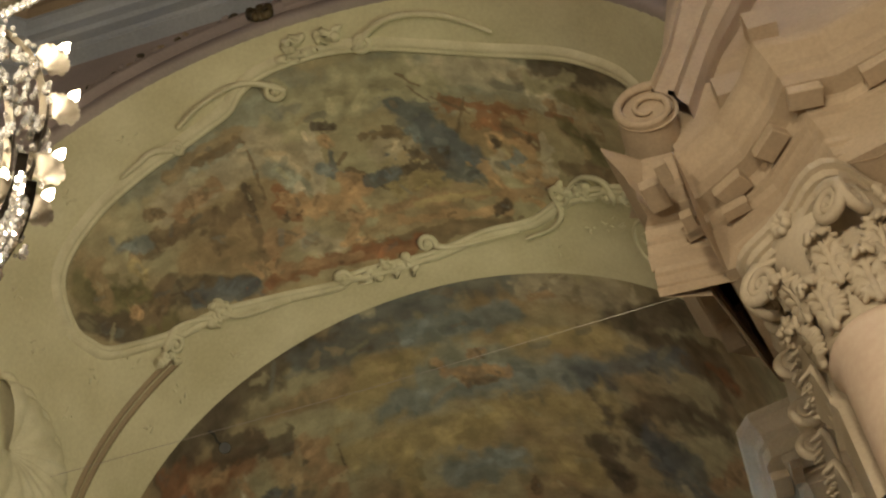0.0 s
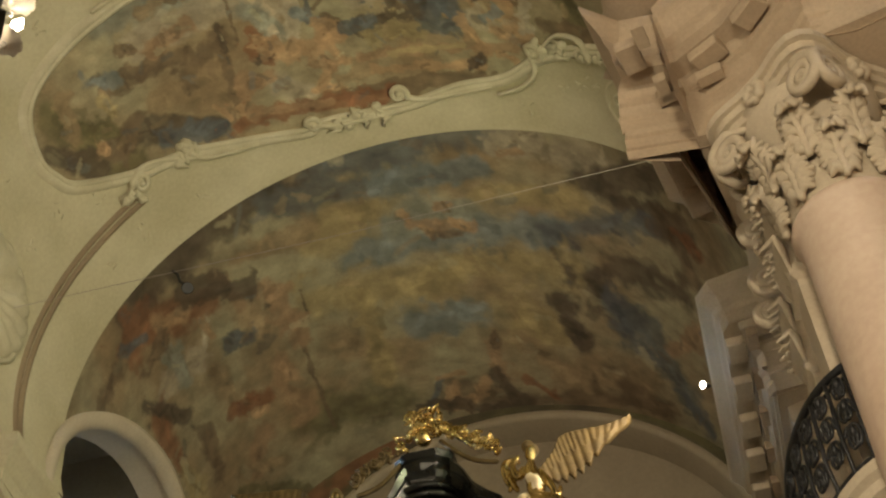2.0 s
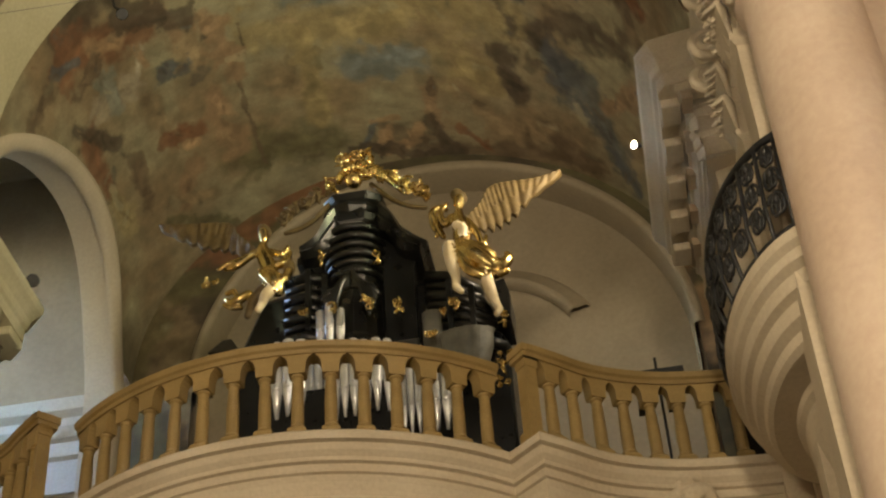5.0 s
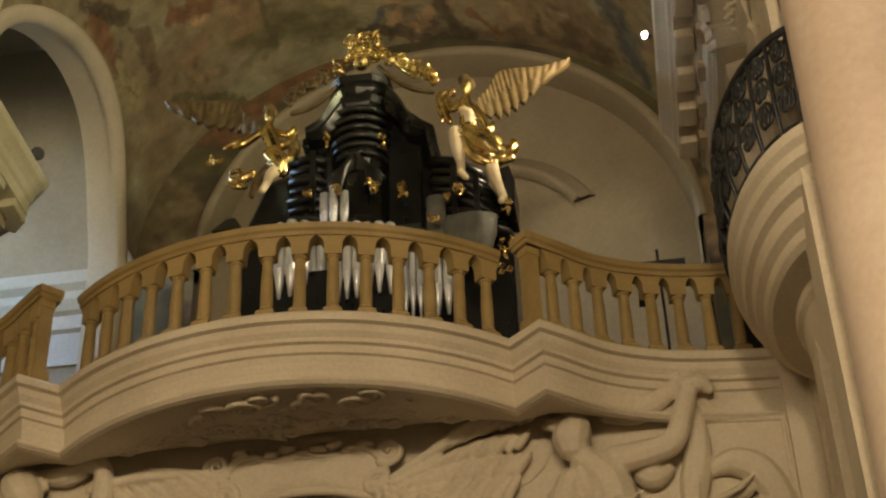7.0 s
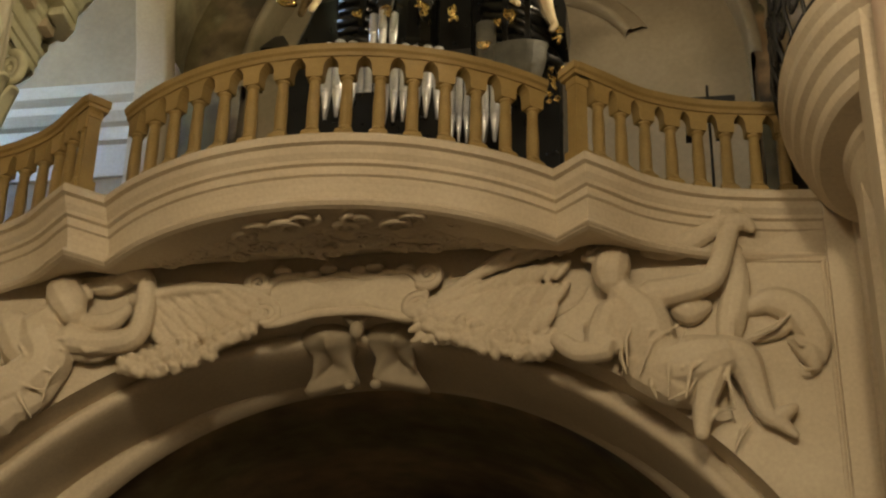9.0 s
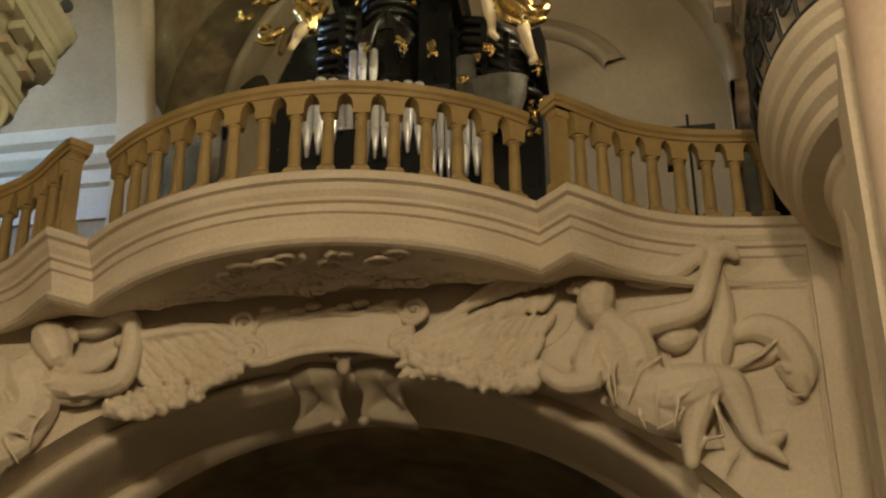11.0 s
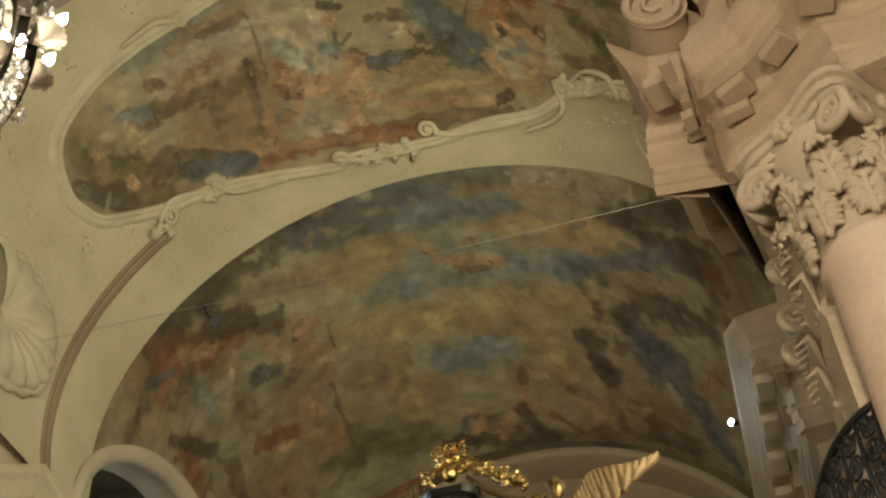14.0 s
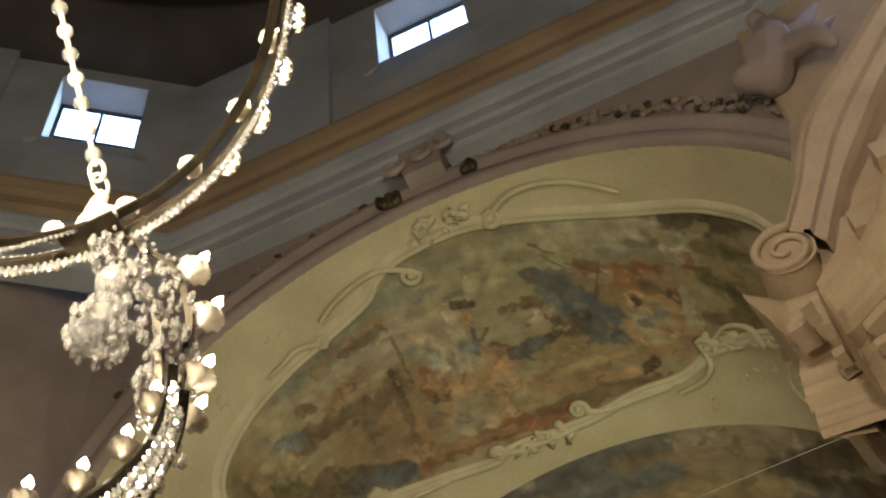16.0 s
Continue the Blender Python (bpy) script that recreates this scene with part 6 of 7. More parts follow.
def relief(name, label, limbs, wing, folds, curls):
    """A winged stucco figure against the wall: limbs of (x, y, z, radius), a feathered wing, cloth folds and hair."""
    bm = bmesh.new()
    r = random.Random(len(limbs))
    for limb in limbs:
        line = smooth_line(limb, 5)
        tube(bm, [Vector(p[:3]) for p in line], [float(p[3]) for p in line], 10)
    hx, hz, hr = curls
    for k in range(26):
        a, b = r.uniform(0, 2 * math.pi), r.uniform(0.5, 1.05)
        egg(bm, (hx + hr * b * math.cos(a), 12.7 + 0.12 * (b - 0.4), hz + hr * b * abs(math.sin(a)) * 0.9), (0.045, 0.05, 0.038), (0, r.uniform(0, 90), 0), 7, 5)
    for x0, z0, x1, z1, sag, d in folds:
        nx, nz = (z1 - z0), -(x1 - x0)
        tube(bm, [(x0, 12.95 - d, z0), ((x0 + x1) / 2 + nx * sag, 12.92 - d, (z0 + z1) / 2 + nz * sag), (x1, 12.95 - d, z1)], [0.012, 0.026, 0.012], 6)
    (rx, rz), (ex, ez), (tx, tz), rows = wing
    away = 1.0 if ex > rx else -1.0
    for row in range(rows):
        a = row / (rows - 1)
        n = 16 - row
        for k in range(n):
            t = (k + 0.5 * (row % 2)) / n
            bend = 0.1 * math.sin(math.pi * t)
            x0, z0 = rx + (ex - rx) * t, rz + (ez - rz) * t + bend
            drop = a * (1 - 0.75 * t)
            x0, z0 = x0 + (tx - rx) * drop, z0 + (tz - rz - bend) * drop
            slant = away * (52 - 34 * t + 8 * a) + r.uniform(-4, 4)
            long = 0.12 + 0.07 * a + 0.05 * t
            egg(bm, (x0 + away * long * 0.5, 12.95 - 0.15 + 0.06 * a + 0.02 * (k % 2), z0 - long * 0.35), (long, 0.055, 0.042 + 0.012 * a), (0, slant, 0), 10, 7)
    for f in (0.25, 0.6):
        egg(bm, (rx + (ex - rx) * f + (tx - rx) * 0.35 * (1 - f), 12.95, rz + (ez - rz) * f + (tz - rz) * 0.4 * (1 - f)), (0.5, 0.06, 0.3 * (1 - f) + 0.12), (0, away * 22, 0), 14, 9)
    edge = smooth_line([(rx, 12.8, rz + 0.02), (rx + (ex - rx) * 0.45, 12.76, rz + (ez - rz) * 0.25 + 0.05), (ex, 12.84, ez)], 8)
    tube(bm, [Vector(p) for p in edge], list(np.linspace(0.075, 0.03, len(edge))), 8)
    ob = tagged(part(name, bm, CREAM, smooth=True), label, "relief", "stucco wall figures")
    melt(ob, 0.013, 2)
    return ob


EAST_LIMBS = [
    [(-0.44, 12.75, 8.46, 0.168), (-0.47, 12.73, 8.33, 0.179), (-0.47, 12.73, 8.26, 0.146)],
    [(-0.41, 12.77, 8.23, 0.112), (-0.34, 12.79, 8.09, 0.157)],
    [(-0.34, 12.81, 8.07, 0.190), (-0.19, 12.79, 7.88, 0.235), (-0.13, 12.80, 7.60, 0.246), (-0.09, 12.83, 7.39, 0.224)],
    [(-0.39, 12.79, 7.95, 0.168), (-0.28, 12.82, 7.68, 0.190)],
    [(-0.11, 12.75, 8.09, 0.146), (0.20, 12.71, 8.12, 0.129), (0.45, 12.71, 8.22, 0.112), (0.58, 12.75, 8.57, 0.101), (0.65, 12.77, 8.76, 0.084)],
    [(0.63, 12.78, 8.79, 0.101), (0.76, 12.79, 8.82, 0.090), (0.83, 12.80, 8.76, 0.056)],
    [(0.53, 12.81, 8.88, 0.067), (0.58, 12.81, 9.03, 0.067), (0.72, 12.81, 8.99, 0.067)],
    [(-0.14, 12.87, 8.62, 0.067), (0.12, 12.83, 8.60, 0.112), (0.39, 12.81, 8.71, 0.101), (0.56, 12.81, 8.85, 0.067)],
    [(-0.51, 12.75, 7.94, 0.123), (-0.60, 12.71, 7.64, 0.123), (-0.53, 12.69, 7.54, 0.112), (-0.78, 12.73, 7.54, 0.101), (-0.96, 12.77, 7.69, 0.084)],
    [(-0.65, 12.75, 7.78, 0.090), (-0.52, 12.71, 7.72, 0.090), (-0.46, 12.73, 7.59, 0.090)],
    [(-0.02, 12.77, 7.36, 0.224), (0.26, 12.73, 7.39, 0.258), (0.45, 12.71, 7.43, 0.202)],
    [(-0.19, 12.83, 7.40, 0.224), (0.05, 12.81, 7.21, 0.202), (0.19, 12.83, 7.13, 0.146)],
    [(0.42, 12.69, 7.30, 0.134), (0.33, 12.73, 7.09, 0.118), (0.28, 12.77, 6.87, 0.090), (0.27, 12.75, 6.72, 0.067)],
    [(0.47, 12.75, 7.45, 0.202), (0.65, 12.75, 7.42, 0.168), (0.73, 12.79, 7.23, 0.134), (0.82, 12.82, 6.94, 0.090), (0.97, 12.83, 6.81, 0.062), (1.06, 12.83, 6.72, 0.039)],
    [(0.83, 12.83, 6.87, 0.056), (0.98, 12.81, 6.91, 0.073), (1.07, 12.82, 6.97, 0.045)],
    [(0.70, 12.92, 7.96, 0.056), (0.95, 12.89, 8.04, 0.134), (1.19, 12.89, 7.91, 0.157), (1.33, 12.90, 7.63, 0.134), (1.35, 12.90, 7.46, 0.067)],
    [(0.72, 12.92, 7.67, 0.045), (1.03, 12.90, 7.76, 0.078), (1.20, 12.90, 7.97, 0.045)],
    [(1.12, 12.90, 7.64, 0.056), (1.25, 12.88, 7.51, 0.112), (1.29, 12.89, 7.38, 0.067)],
    [(0.67, 12.92, 8.60, 0.078), (0.67, 12.90, 8.24, 0.123), (0.60, 12.90, 7.89, 0.146), (0.56, 12.89, 7.67, 0.112)],
    [(0.10, 12.89, 8.09, 0.112), (0.22, 12.87, 7.96, 0.134), (0.35, 12.89, 8.02, 0.090)],
]
WEST_LIMBS = [
    [(-5.73, 12.75, 8.41, 0.190), (-5.66, 12.73, 8.29, 0.196), (-5.62, 12.73, 8.21, 0.157)],
    [(-5.83, 12.79, 8.19, 0.134), (-5.98, 12.80, 8.05, 0.190)],
    [(-5.91, 12.80, 7.96, 0.246), (-5.82, 12.81, 7.72, 0.246), (-6.02, 12.83, 7.51, 0.258), (-6.22, 12.83, 7.40, 0.280)],
    [(-6.24, 12.85, 8.12, 0.190), (-6.08, 12.83, 7.86, 0.224)],
    [(-5.60, 12.75, 7.92, 0.146), (-5.31, 12.73, 7.85, 0.123), (-4.96, 12.71, 7.89, 0.118), (-4.89, 12.73, 8.17, 0.106), (-4.91, 12.76, 8.46, 0.095)],
    [(-5.18, 12.80, 8.64, 0.062), (-5.01, 12.77, 8.60, 0.112), (-4.90, 12.78, 8.50, 0.078)],
    [(-5.62, 12.87, 8.56, 0.067), (-5.32, 12.85, 8.53, 0.112), (-5.12, 12.82, 8.60, 0.101)],
    [(-5.50, 12.79, 8.11, 0.090), (-5.24, 12.78, 8.09, 0.101), (-5.10, 12.81, 8.22, 0.067)],
    [(-6.03, 12.81, 7.27, 0.168), (-5.83, 12.83, 7.38, 0.101), (-5.68, 12.85, 7.62, 0.067)],
    [(-6.23, 12.81, 7.17, 0.224), (-5.99, 12.81, 7.38, 0.146)],
    [(-5.56, 12.83, 7.81, 0.078), (-5.33, 12.82, 7.76, 0.067), (-5.14, 12.83, 7.85, 0.045)],
]
relief("stucco_relief", "cream stucco winged relief figure reaching upward", EAST_LIMBS, ((-0.74, 8.73), (-2.06, 8.21), (-0.98, 7.77), 5), [(-0.27, 7.80, -0.34, 7.31, 0.10, 0.34), (0.13, 7.71, -0.24, 7.24, 0.15, 0.36), (0.18, 7.64, -0.01, 7.01, 0.10, 0.38), (0.36, 7.51, 0.13, 7.25, 0.10, 0.42), (0.43, 7.39, 0.14, 6.96, 0.20, 0.42), (-0.07, 7.66, -0.17, 7.55, 0.20, 0.38), (-0.01, 7.00, 0.27, 7.23, 0.20, 0.33), (0.58, 7.50, 0.57, 6.91, 0.10, 0.30), (0.57, 6.95, 0.32, 6.80, 0.20, 0.20), (-0.14, 7.27, -0.10, 7.03, 0.10, 0.28), (-0.38, 7.62, -0.36, 7.29, 0.10, 0.26), (0.64, 7.95, 0.60, 7.62, 0.05, 0.16), (0.69, 7.61, 1.19, 7.92, 0.10, 0.16), (1.11, 7.64, 1.28, 7.53, 0.30, 0.16), (1.14, 7.38, 1.30, 7.32, 0.30, 0.14), (0.71, 6.87, 0.55, 6.62, 0.10, 0.12)], (-0.53, 8.45, 0.18))
relief("stucco_relief", "cream stucco winged relief figure bending an arm", WEST_LIMBS, ((-5.02, 8.32), (-3.87, 8.40), (-4.83, 7.92), 4), [(-5.97, 8.01, -5.60, 7.76, 0.15, 0.30), (-6.05, 7.83, -5.67, 7.52, 0.15, 0.32), (-6.18, 7.55, -5.76, 7.36, 0.10, 0.30), (-5.84, 7.88, -5.41, 7.98, 0.15, 0.30), (-6.02, 7.55, -5.83, 7.09, 0.10, 0.28), (-5.64, 7.60, -5.76, 7.26, 0.10, 0.26), (-5.50, 7.82, -5.22, 7.75, 0.20, 0.28)], (-5.69, 8.39, 0.20))

# swags of leaves
for s in (-1, 1):
    bm = bmesh.new()
    r = random.Random(20 + s)
    line = smooth_line([(0.75, 8.1), (1.0, 7.92), (1.4, 7.76), (1.8, 7.66), (2.0, 7.66)], 12)
    for k, (x, z) in enumerate(line):
        for j in range(6):
            w = 0.05 + 0.1 * math.sin(math.pi * k / (len(line) - 1))
            px, pz = x + r.uniform(-0.06, 0.06), z + r.uniform(-w, w)
            egg(bm, (MID + 0.02 + s * px, 12.88 - r.uniform(0, 0.08), pz), (r.uniform(0.035, 0.06), 0.06, r.uniform(0.03, 0.055)), (0, r.uniform(0, 90), 0), 7, 5)
    ob = tagged(part("leaf_swag", bm, CREAM, smooth=True), "cream stucco swag of leaves on the arch", "swag", "stucco swags")
    melt(ob, 0.014, 1)

# cartouche and keystone
cart = thing("cartouche", (-3.0, 12.95, 8.2), "blank cream stucco cartouche with scrolled edges", "cartouche")
bm = bmesh.new()
plate = [(-0.72, 8.02), (-0.78, 8.3), (-0.6, 8.52), (-0.3, 8.46), (0.0, 8.5), (0.3, 8.46), (0.6, 8.52), (0.78, 8.3), (0.72, 8.02), (0.3, 8.1), (0.0, 8.12), (-0.3, 8.1)]
ring = smooth_line(plate, 5, True)
rows_mesh(bm, [[(-3.0 + x * k, 12.95 - d, 8.28 + (z - 8.28) * k) for x, z in ring] for k, d in ((1.0, 0.0), (1.0, 0.1), (0.9, 0.12), (0.6, 0.16), (0.1, 0.18), (0.003, 0.18))], True)
part("plate", bm, CREAM, cart, smooth=True)
bm = bmesh.new()
tube(bm, [(-3.0 + x, 12.84, z) for x, z in ring], 0.045, 6, True)
part("rim", bm, CREAM, cart, smooth=True)
for s in (-1, 1):
    for dx, dz, st in ((0.72, 8.12, 1.2), (0.82, 8.45, 4.0)):
        bm = bmesh.new()
        tube(bm, [(-3.0 + s * (dx + p), 12.82, dz + q) for p, q in spiral(1.8, 0.13, 0.02, st, 26, 1)], [0.045 * (1 - 0.4 * i / 26) for i in range(27)], 6)
        part("scroll", bm, CREAM, cart, smooth=True)
for k in range(9):
    bm = bmesh.new()
    egg(bm, (-3.0 - 0.6 + 0.15 * k, 12.84, 8.54 + 0.04 * math.cos(k * 2.2)), (0.09, 0.06, 0.05), seg=8, rings=6)
    part("crest_bead", bm, CREAM, cart, smooth=True)
# BEIGE, darker than the CREAM wall, paints in the shade under the arch crown
key = thing("keystone", (-2.9, 13.0, 7.7), "stucco keystone ornament on the arch crown, shade in its beige colour", "keystone")
for s in (-1, 1):
    bm = bmesh.new()
    edge = smooth_line([(0.03, 7.9), (0.3, 8.02), (0.5, 7.98), (0.62, 7.86), (0.5, 7.76), (0.52, 7.6), (0.6, 7.46), (0.3, 7.5), (0.08, 7.55), (0.12, 7.72)], 4, True)
    rows_mesh(bm, [[(-2.88 + s * (0.33 + (x - 0.33) * k), 13.12 - d + 0.75 * (8.1 - z), 7.9 + (z - 7.74) * k) for x, z in edge] for k, d in ((1.0, -0.1), (1.0, 0.03), (0.92, 0.06), (0.5, 0.07), (0.05, 0.075), (0.003, 0.075))], True)
    part("scrolled_leaf", bm, BEIGE, key, smooth=True)
bm = bmesh.new()
for k in range(5):
    t = radians(-60 + 30 * k)
    tube(bm, [(-2.88, 13.02, 8.05), (-2.88 + 0.08 * math.sin(t), 12.97, 8.05 + 0.1 * math.cos(t)), (-2.88 + 0.15 * math.sin(t), 13.0, 8.05 + 0.16 * math.cos(t))], [0.03, 0.045, 0.015], 6)
egg(bm, (-2.88, 13.0, 8.0), (0.07, 0.06, 0.09))
part("palmette", bm, BEIGE, key, smooth=True)
for dx in (-0.14, 0.12):
    bm = bmesh.new()
    egg(bm, (-2.88 + dx, 13.42, 7.62), (0.055, 0.05, 0.05))
    part("drop", bm, BEIGE, key, smooth=True)

# scrollwork under the gallery
scrollwork = thing("scrollwork", (-3.05, 12.2, 8.44), "cream stucco scrollwork under the gallery", "stucco ornament")
r = random.Random(9)
for k, (x, y, rad, st, hd) in enumerate(((-4.3, 12.3, 0.1, 0, 1), (-4.0, 12.2, 0.13, 2, -1), (-3.72, 12.0, 0.15, 1, 1), (-3.45, 12.35, 0.13, 3, -1), (-3.3, 11.85, 0.16, 4, 1), (-3.05, 12.15, 0.12, 1, 1), (-2.8, 11.9, 0.15, 2, -1), (-2.6, 12.3, 0.13, 5, 1), (-2.35, 11.95, 0.16, 0, -1), (-2.05, 12.2, 0.13, 3, 1), (-1.75, 12.35, 0.1, 1, -1), (-4.7, 12.45, 0.08, 2, 1), (-1.45, 12.5, 0.08, 4, -1), (-3.05, 12.5, 0.14, 2, 1))):
    for sgn in (0, 1):
        bm = bmesh.new()
        pts = [(x + p + 0.16 * sgn, y + q * 0.9 - 0.12 * sgn, 8.455 + 0.12 * (y + q - 11.5)) for p, q in spiral(1.4, rad, 0.02, st + 2 * sgn, 18, hd)]
        tube(bm, [(x - 0.28 + 0.5 * sgn, y + 0.08 - 0.2 * sgn, 8.475 + 0.12 * (y - 11.5))] + pts, [0.015] + [0.045 * (1 - 0.4 * i / 18) for i in range(19)], 5)
        part("scroll", bm, CREAM, scrollwork, smooth=True)
for k in range(34):
    f = k / 33
    x = -4.75 + 3.4 * f
    mid = 1 - abs(2 * f - 1)
    y = 12.55 - 0.75 * mid * r.uniform(0.1, 1.0)
    bm = bmesh.new()
    sp = spiral(r.uniform(1.0, 1.6), r.uniform(0.06, 0.12), 0.015, r.uniform(0, 6.3), 16, r.choice((-1, 1)))
    lift = 8.45 + 0.12 * (y - 11.5)
    tube(bm, [(x + r.uniform(0.12, 0.3) * r.choice((-1, 1)), y + r.uniform(-0.08, 0.08), lift + 0.01)] + [(x + p, y + q, lift + 0.1 * q) for p, q in sp], [0.012] + [0.028 * (1 - 0.4 * i / 16) for i in range(17)], 5)
    part("tendril", bm, CREAM, scrollwork, smooth=True)
# raised panel edge on the east spandrel
bm = bmesh.new()
for a, b in (((0.78, 8.5), (1.46, 8.46)), ((1.46, 8.46), (1.46, 5.0))):
    tube(bm, [(a[0], 12.95, a[1]), (b[0], 12.95, b[1])], 0.022, 6)
tagged(part("panel_moulding", bm, CREAM, smooth=True), "thin cream panel moulding on the wall", "moulding")
bm = bmesh.new()
sweep(bm, [(1.5, 12.95), (1.5, 12.85), (1.75, 12.85), (1.75, 12.7), (2.3, 12.7)], [(0.0, 0.0), (0.0, 9.15)], 1.0)
structure("pilaster_gallery", bm, CREAM, "flat cream pilaster beside the gallery arch", "pilaster")

# ---- side balcony with wrought-iron railing ----
side_balcony = thing("side_balcony", (1.9, 11.3, 7.6), "bowed cream stucco balcony with a black iron railing", "balcony")
bm = bmesh.new()
OX, OY = 1.9, 11.3
lathe(bm, [(r, 9.25 + (z - 8.55) * 1.1) for r, z in ((0.6, 8.56), (1.0, 8.55), (1.0, 8.46), (0.96, 8.42), (0.955, 8.34), (0.9, 8.3), (0.88, 8.2), (0.82, 8.17), (0.8, 8.06), (0.73, 8.02), (0.71, 7.95), (0.66, 7.92), (0.44, 7.9), (0.43, 7.84), (0.38, 7.8), (0.36, 7.6), (0.26, 7.3), (0.1, 7.05), (0.02, 7.0))], (OX, OY, 0), 72, sx=0.84, sy=1.75)
part("corbelled_slab", bm, CREAM, side_balcony)


def bow(a, z, k=1.0):
    return Vector((OX - 0.84 * k * math.cos(a), OY + 1.75 * k * math.sin(a), 9.25 + (z - 8.55) * 1.1))


for z, r in ((8.6, 0.02), (9.36, 0.02), (9.46, 0.04)):
    bm = bmesh.new()
    tube(bm, [bow(radians(-88 + 176 * k / 50), z, 0.97) for k in range(51)], r, 6)
    part("rail_bar", bm, IRON, side_balcony, smooth=True)
for k in range(15):
    a0 = -84 + 12 * k
    bm = bmesh.new()
    tube(bm, [bow(radians(a0), 8.56, 0.97), bow(radians(a0), 8.8, 1.04), bow(radians(a0), 9.1, 1.0), bow(radians(a0), 9.46, 0.97)], 0.02, 5)
    part("upright", bm, IRON, side_balcony, smooth=True)
    for cz, r0, st, hd in ((8.78, 0.13, 0.5, 1), (9.02, 0.12, 3.4, -1), (9.24, 0.1, 1.0, 1)):
        bm = bmesh.new()
        for fl in (-1, 1):
            pts = [bow(radians(a0 + 6) + fl * (p * 0.5 + 0.02), cz + q, 1.02) for p, q in spiral(1.5, r0, 0.02, st if fl > 0 else math.pi - st, 22, hd * fl)]
            tube(bm, pts, 0.017, 5)
        egg(bm, bow(radians(a0 + 6), cz + 0.06, 1.02), (0.03, 0.05, 0.06), seg=6, rings=5)
        part("iron_scroll", bm, IRON, side_balcony, smooth=True)

# ---- stucco and gilding round the dome arch ----
crestwork = thing("gilded_crestwork", (OUT[1], 9.9, 22.4), "tarnished gilded stucco leafwork over the dome arch", "stucco ornament")
r = random.Random(12)
for k in range(26):
    a = radians(-52 + 4.2 * k)
    for j in range(7):
        bm = bmesh.new()
        rad = OUT[3] + 0.62 + r.uniform(-0.12, 0.26) + 0.25 * (abs(k - 21) < 5)
        t = a + r.uniform(-0.04, 0.04)
        x, z = OUT[1] + rad * math.sin(t), OUT[2] + rad * math.cos(t)
        sp = spiral(1.2, r.uniform(0.05, 0.1), 0.012, r.uniform(0, 6), 10, r.choice((-1, 1)))
        tube(bm, [(x + p, 9.93, z + q) for p, q in sp], 0.022, 5)
        egg(bm, (x, 9.95, z), (r.uniform(0.04, 0.09), 0.06, r.uniform(0.04, 0.07)), (0, r.uniform(0, 90), 0), 6, 5)
        part("leaf_spray", bm, (MAUVE, SOOT, OCHRE, MAUVE, MAUVE)[(k * 2 + j) % 5], crestwork, smooth=True)
# keystone mask of the dome arch
mask = thing("arch_keystone", (-3.15, 9.8, 22.9), "grey mauve stucco keystone with scrolls", "keystone")
bm = bmesh.new()
box(bm, -3.45, -2.85, 9.55, 10.0, 22.55, 23.3, 1.15)
part("block", bm, MAUVE, mask)
for dx in (-0.45, 0.0, 0.4):
    bm = bmesh.new()
    tube(bm, [(-3.15 + dx + p, 9.5, 22.95 + 0.2 * dx + q) for p, q in spiral(1.6, 0.2, 0.03, 1.0 + dx, 24, 1 if dx > 0 else -1)], [0.06 * (1 - 0.4 * i / 24) for i in range(25)], 6)
    part("scroll", bm, MAUVE, mask, smooth=True)
for dx in (-0.75, -0.6, 0.62):
    bm = bmesh.new()
    for j in range(6):
        egg(bm, (-3.15 + dx + r.uniform(-0.1, 0.1), 9.8, 22.5 + r.uniform(-0.12, 0.12)), (0.08, 0.08, 0.1), seg=7, rings=5)
    part("leaf_drop", bm, SOOT, mask, smooth=True)
# perched stucco figure at the arch's east haunch, plain shape
bm = bmesh.new()
figure(bm, [([(1.9, 9.6, 20.7), (2.1, 9.4, 21.2), (2.2, 9.5, 21.9)], (0.3, 0.32, 0.22)), ([(2.0, 9.4, 21.5), (1.75, 9.3, 21.1), (1.8, 9.3, 20.7)], (0.13, 0.1, 0.08)), ([(2.2, 9.6, 21.6), (2.6, 9.7, 21.9), (3.0, 9.75, 22.5)], (0.16, 0.2, 0.06)), ([(2.2, 9.6, 21.4), (2.7, 9.7, 21.5), (3.2, 9.75, 21.9)], (0.14, 0.18, 0.06)), ([(2.3, 9.4, 20.9), (2.6, 9.2, 20.5), (2.7, 9.2, 20.1)], (0.2, 0.17, 0.1))], [((2.12, 9.4, 22.12), (0.15, 0.16, 0.19), (0, 0, 0)), ((1.7, 9.5, 20.7), (0.35, 0.25, 0.2), (0, 20, 0))])
ob = tagged(part("stucco_statue", bm, MAUVE, smooth=True), "grey mauve stucco statue perched on the arch", "statue")
melt(ob, 0.03, 4)

# ---- cables, lamps ----
wire = thing("tie_cable", (-3, 13.0, 17.4), "thin pale cable stretched across the arch", "cable")
bm = bmesh.new()
tube(bm, [(-8.0, 13.0, 17.42), (-3.3, 13.0, 17.36), (1.9, 13.0, 17.42)], 0.004, 5)
part("strand", bm, MAUVE, wire)


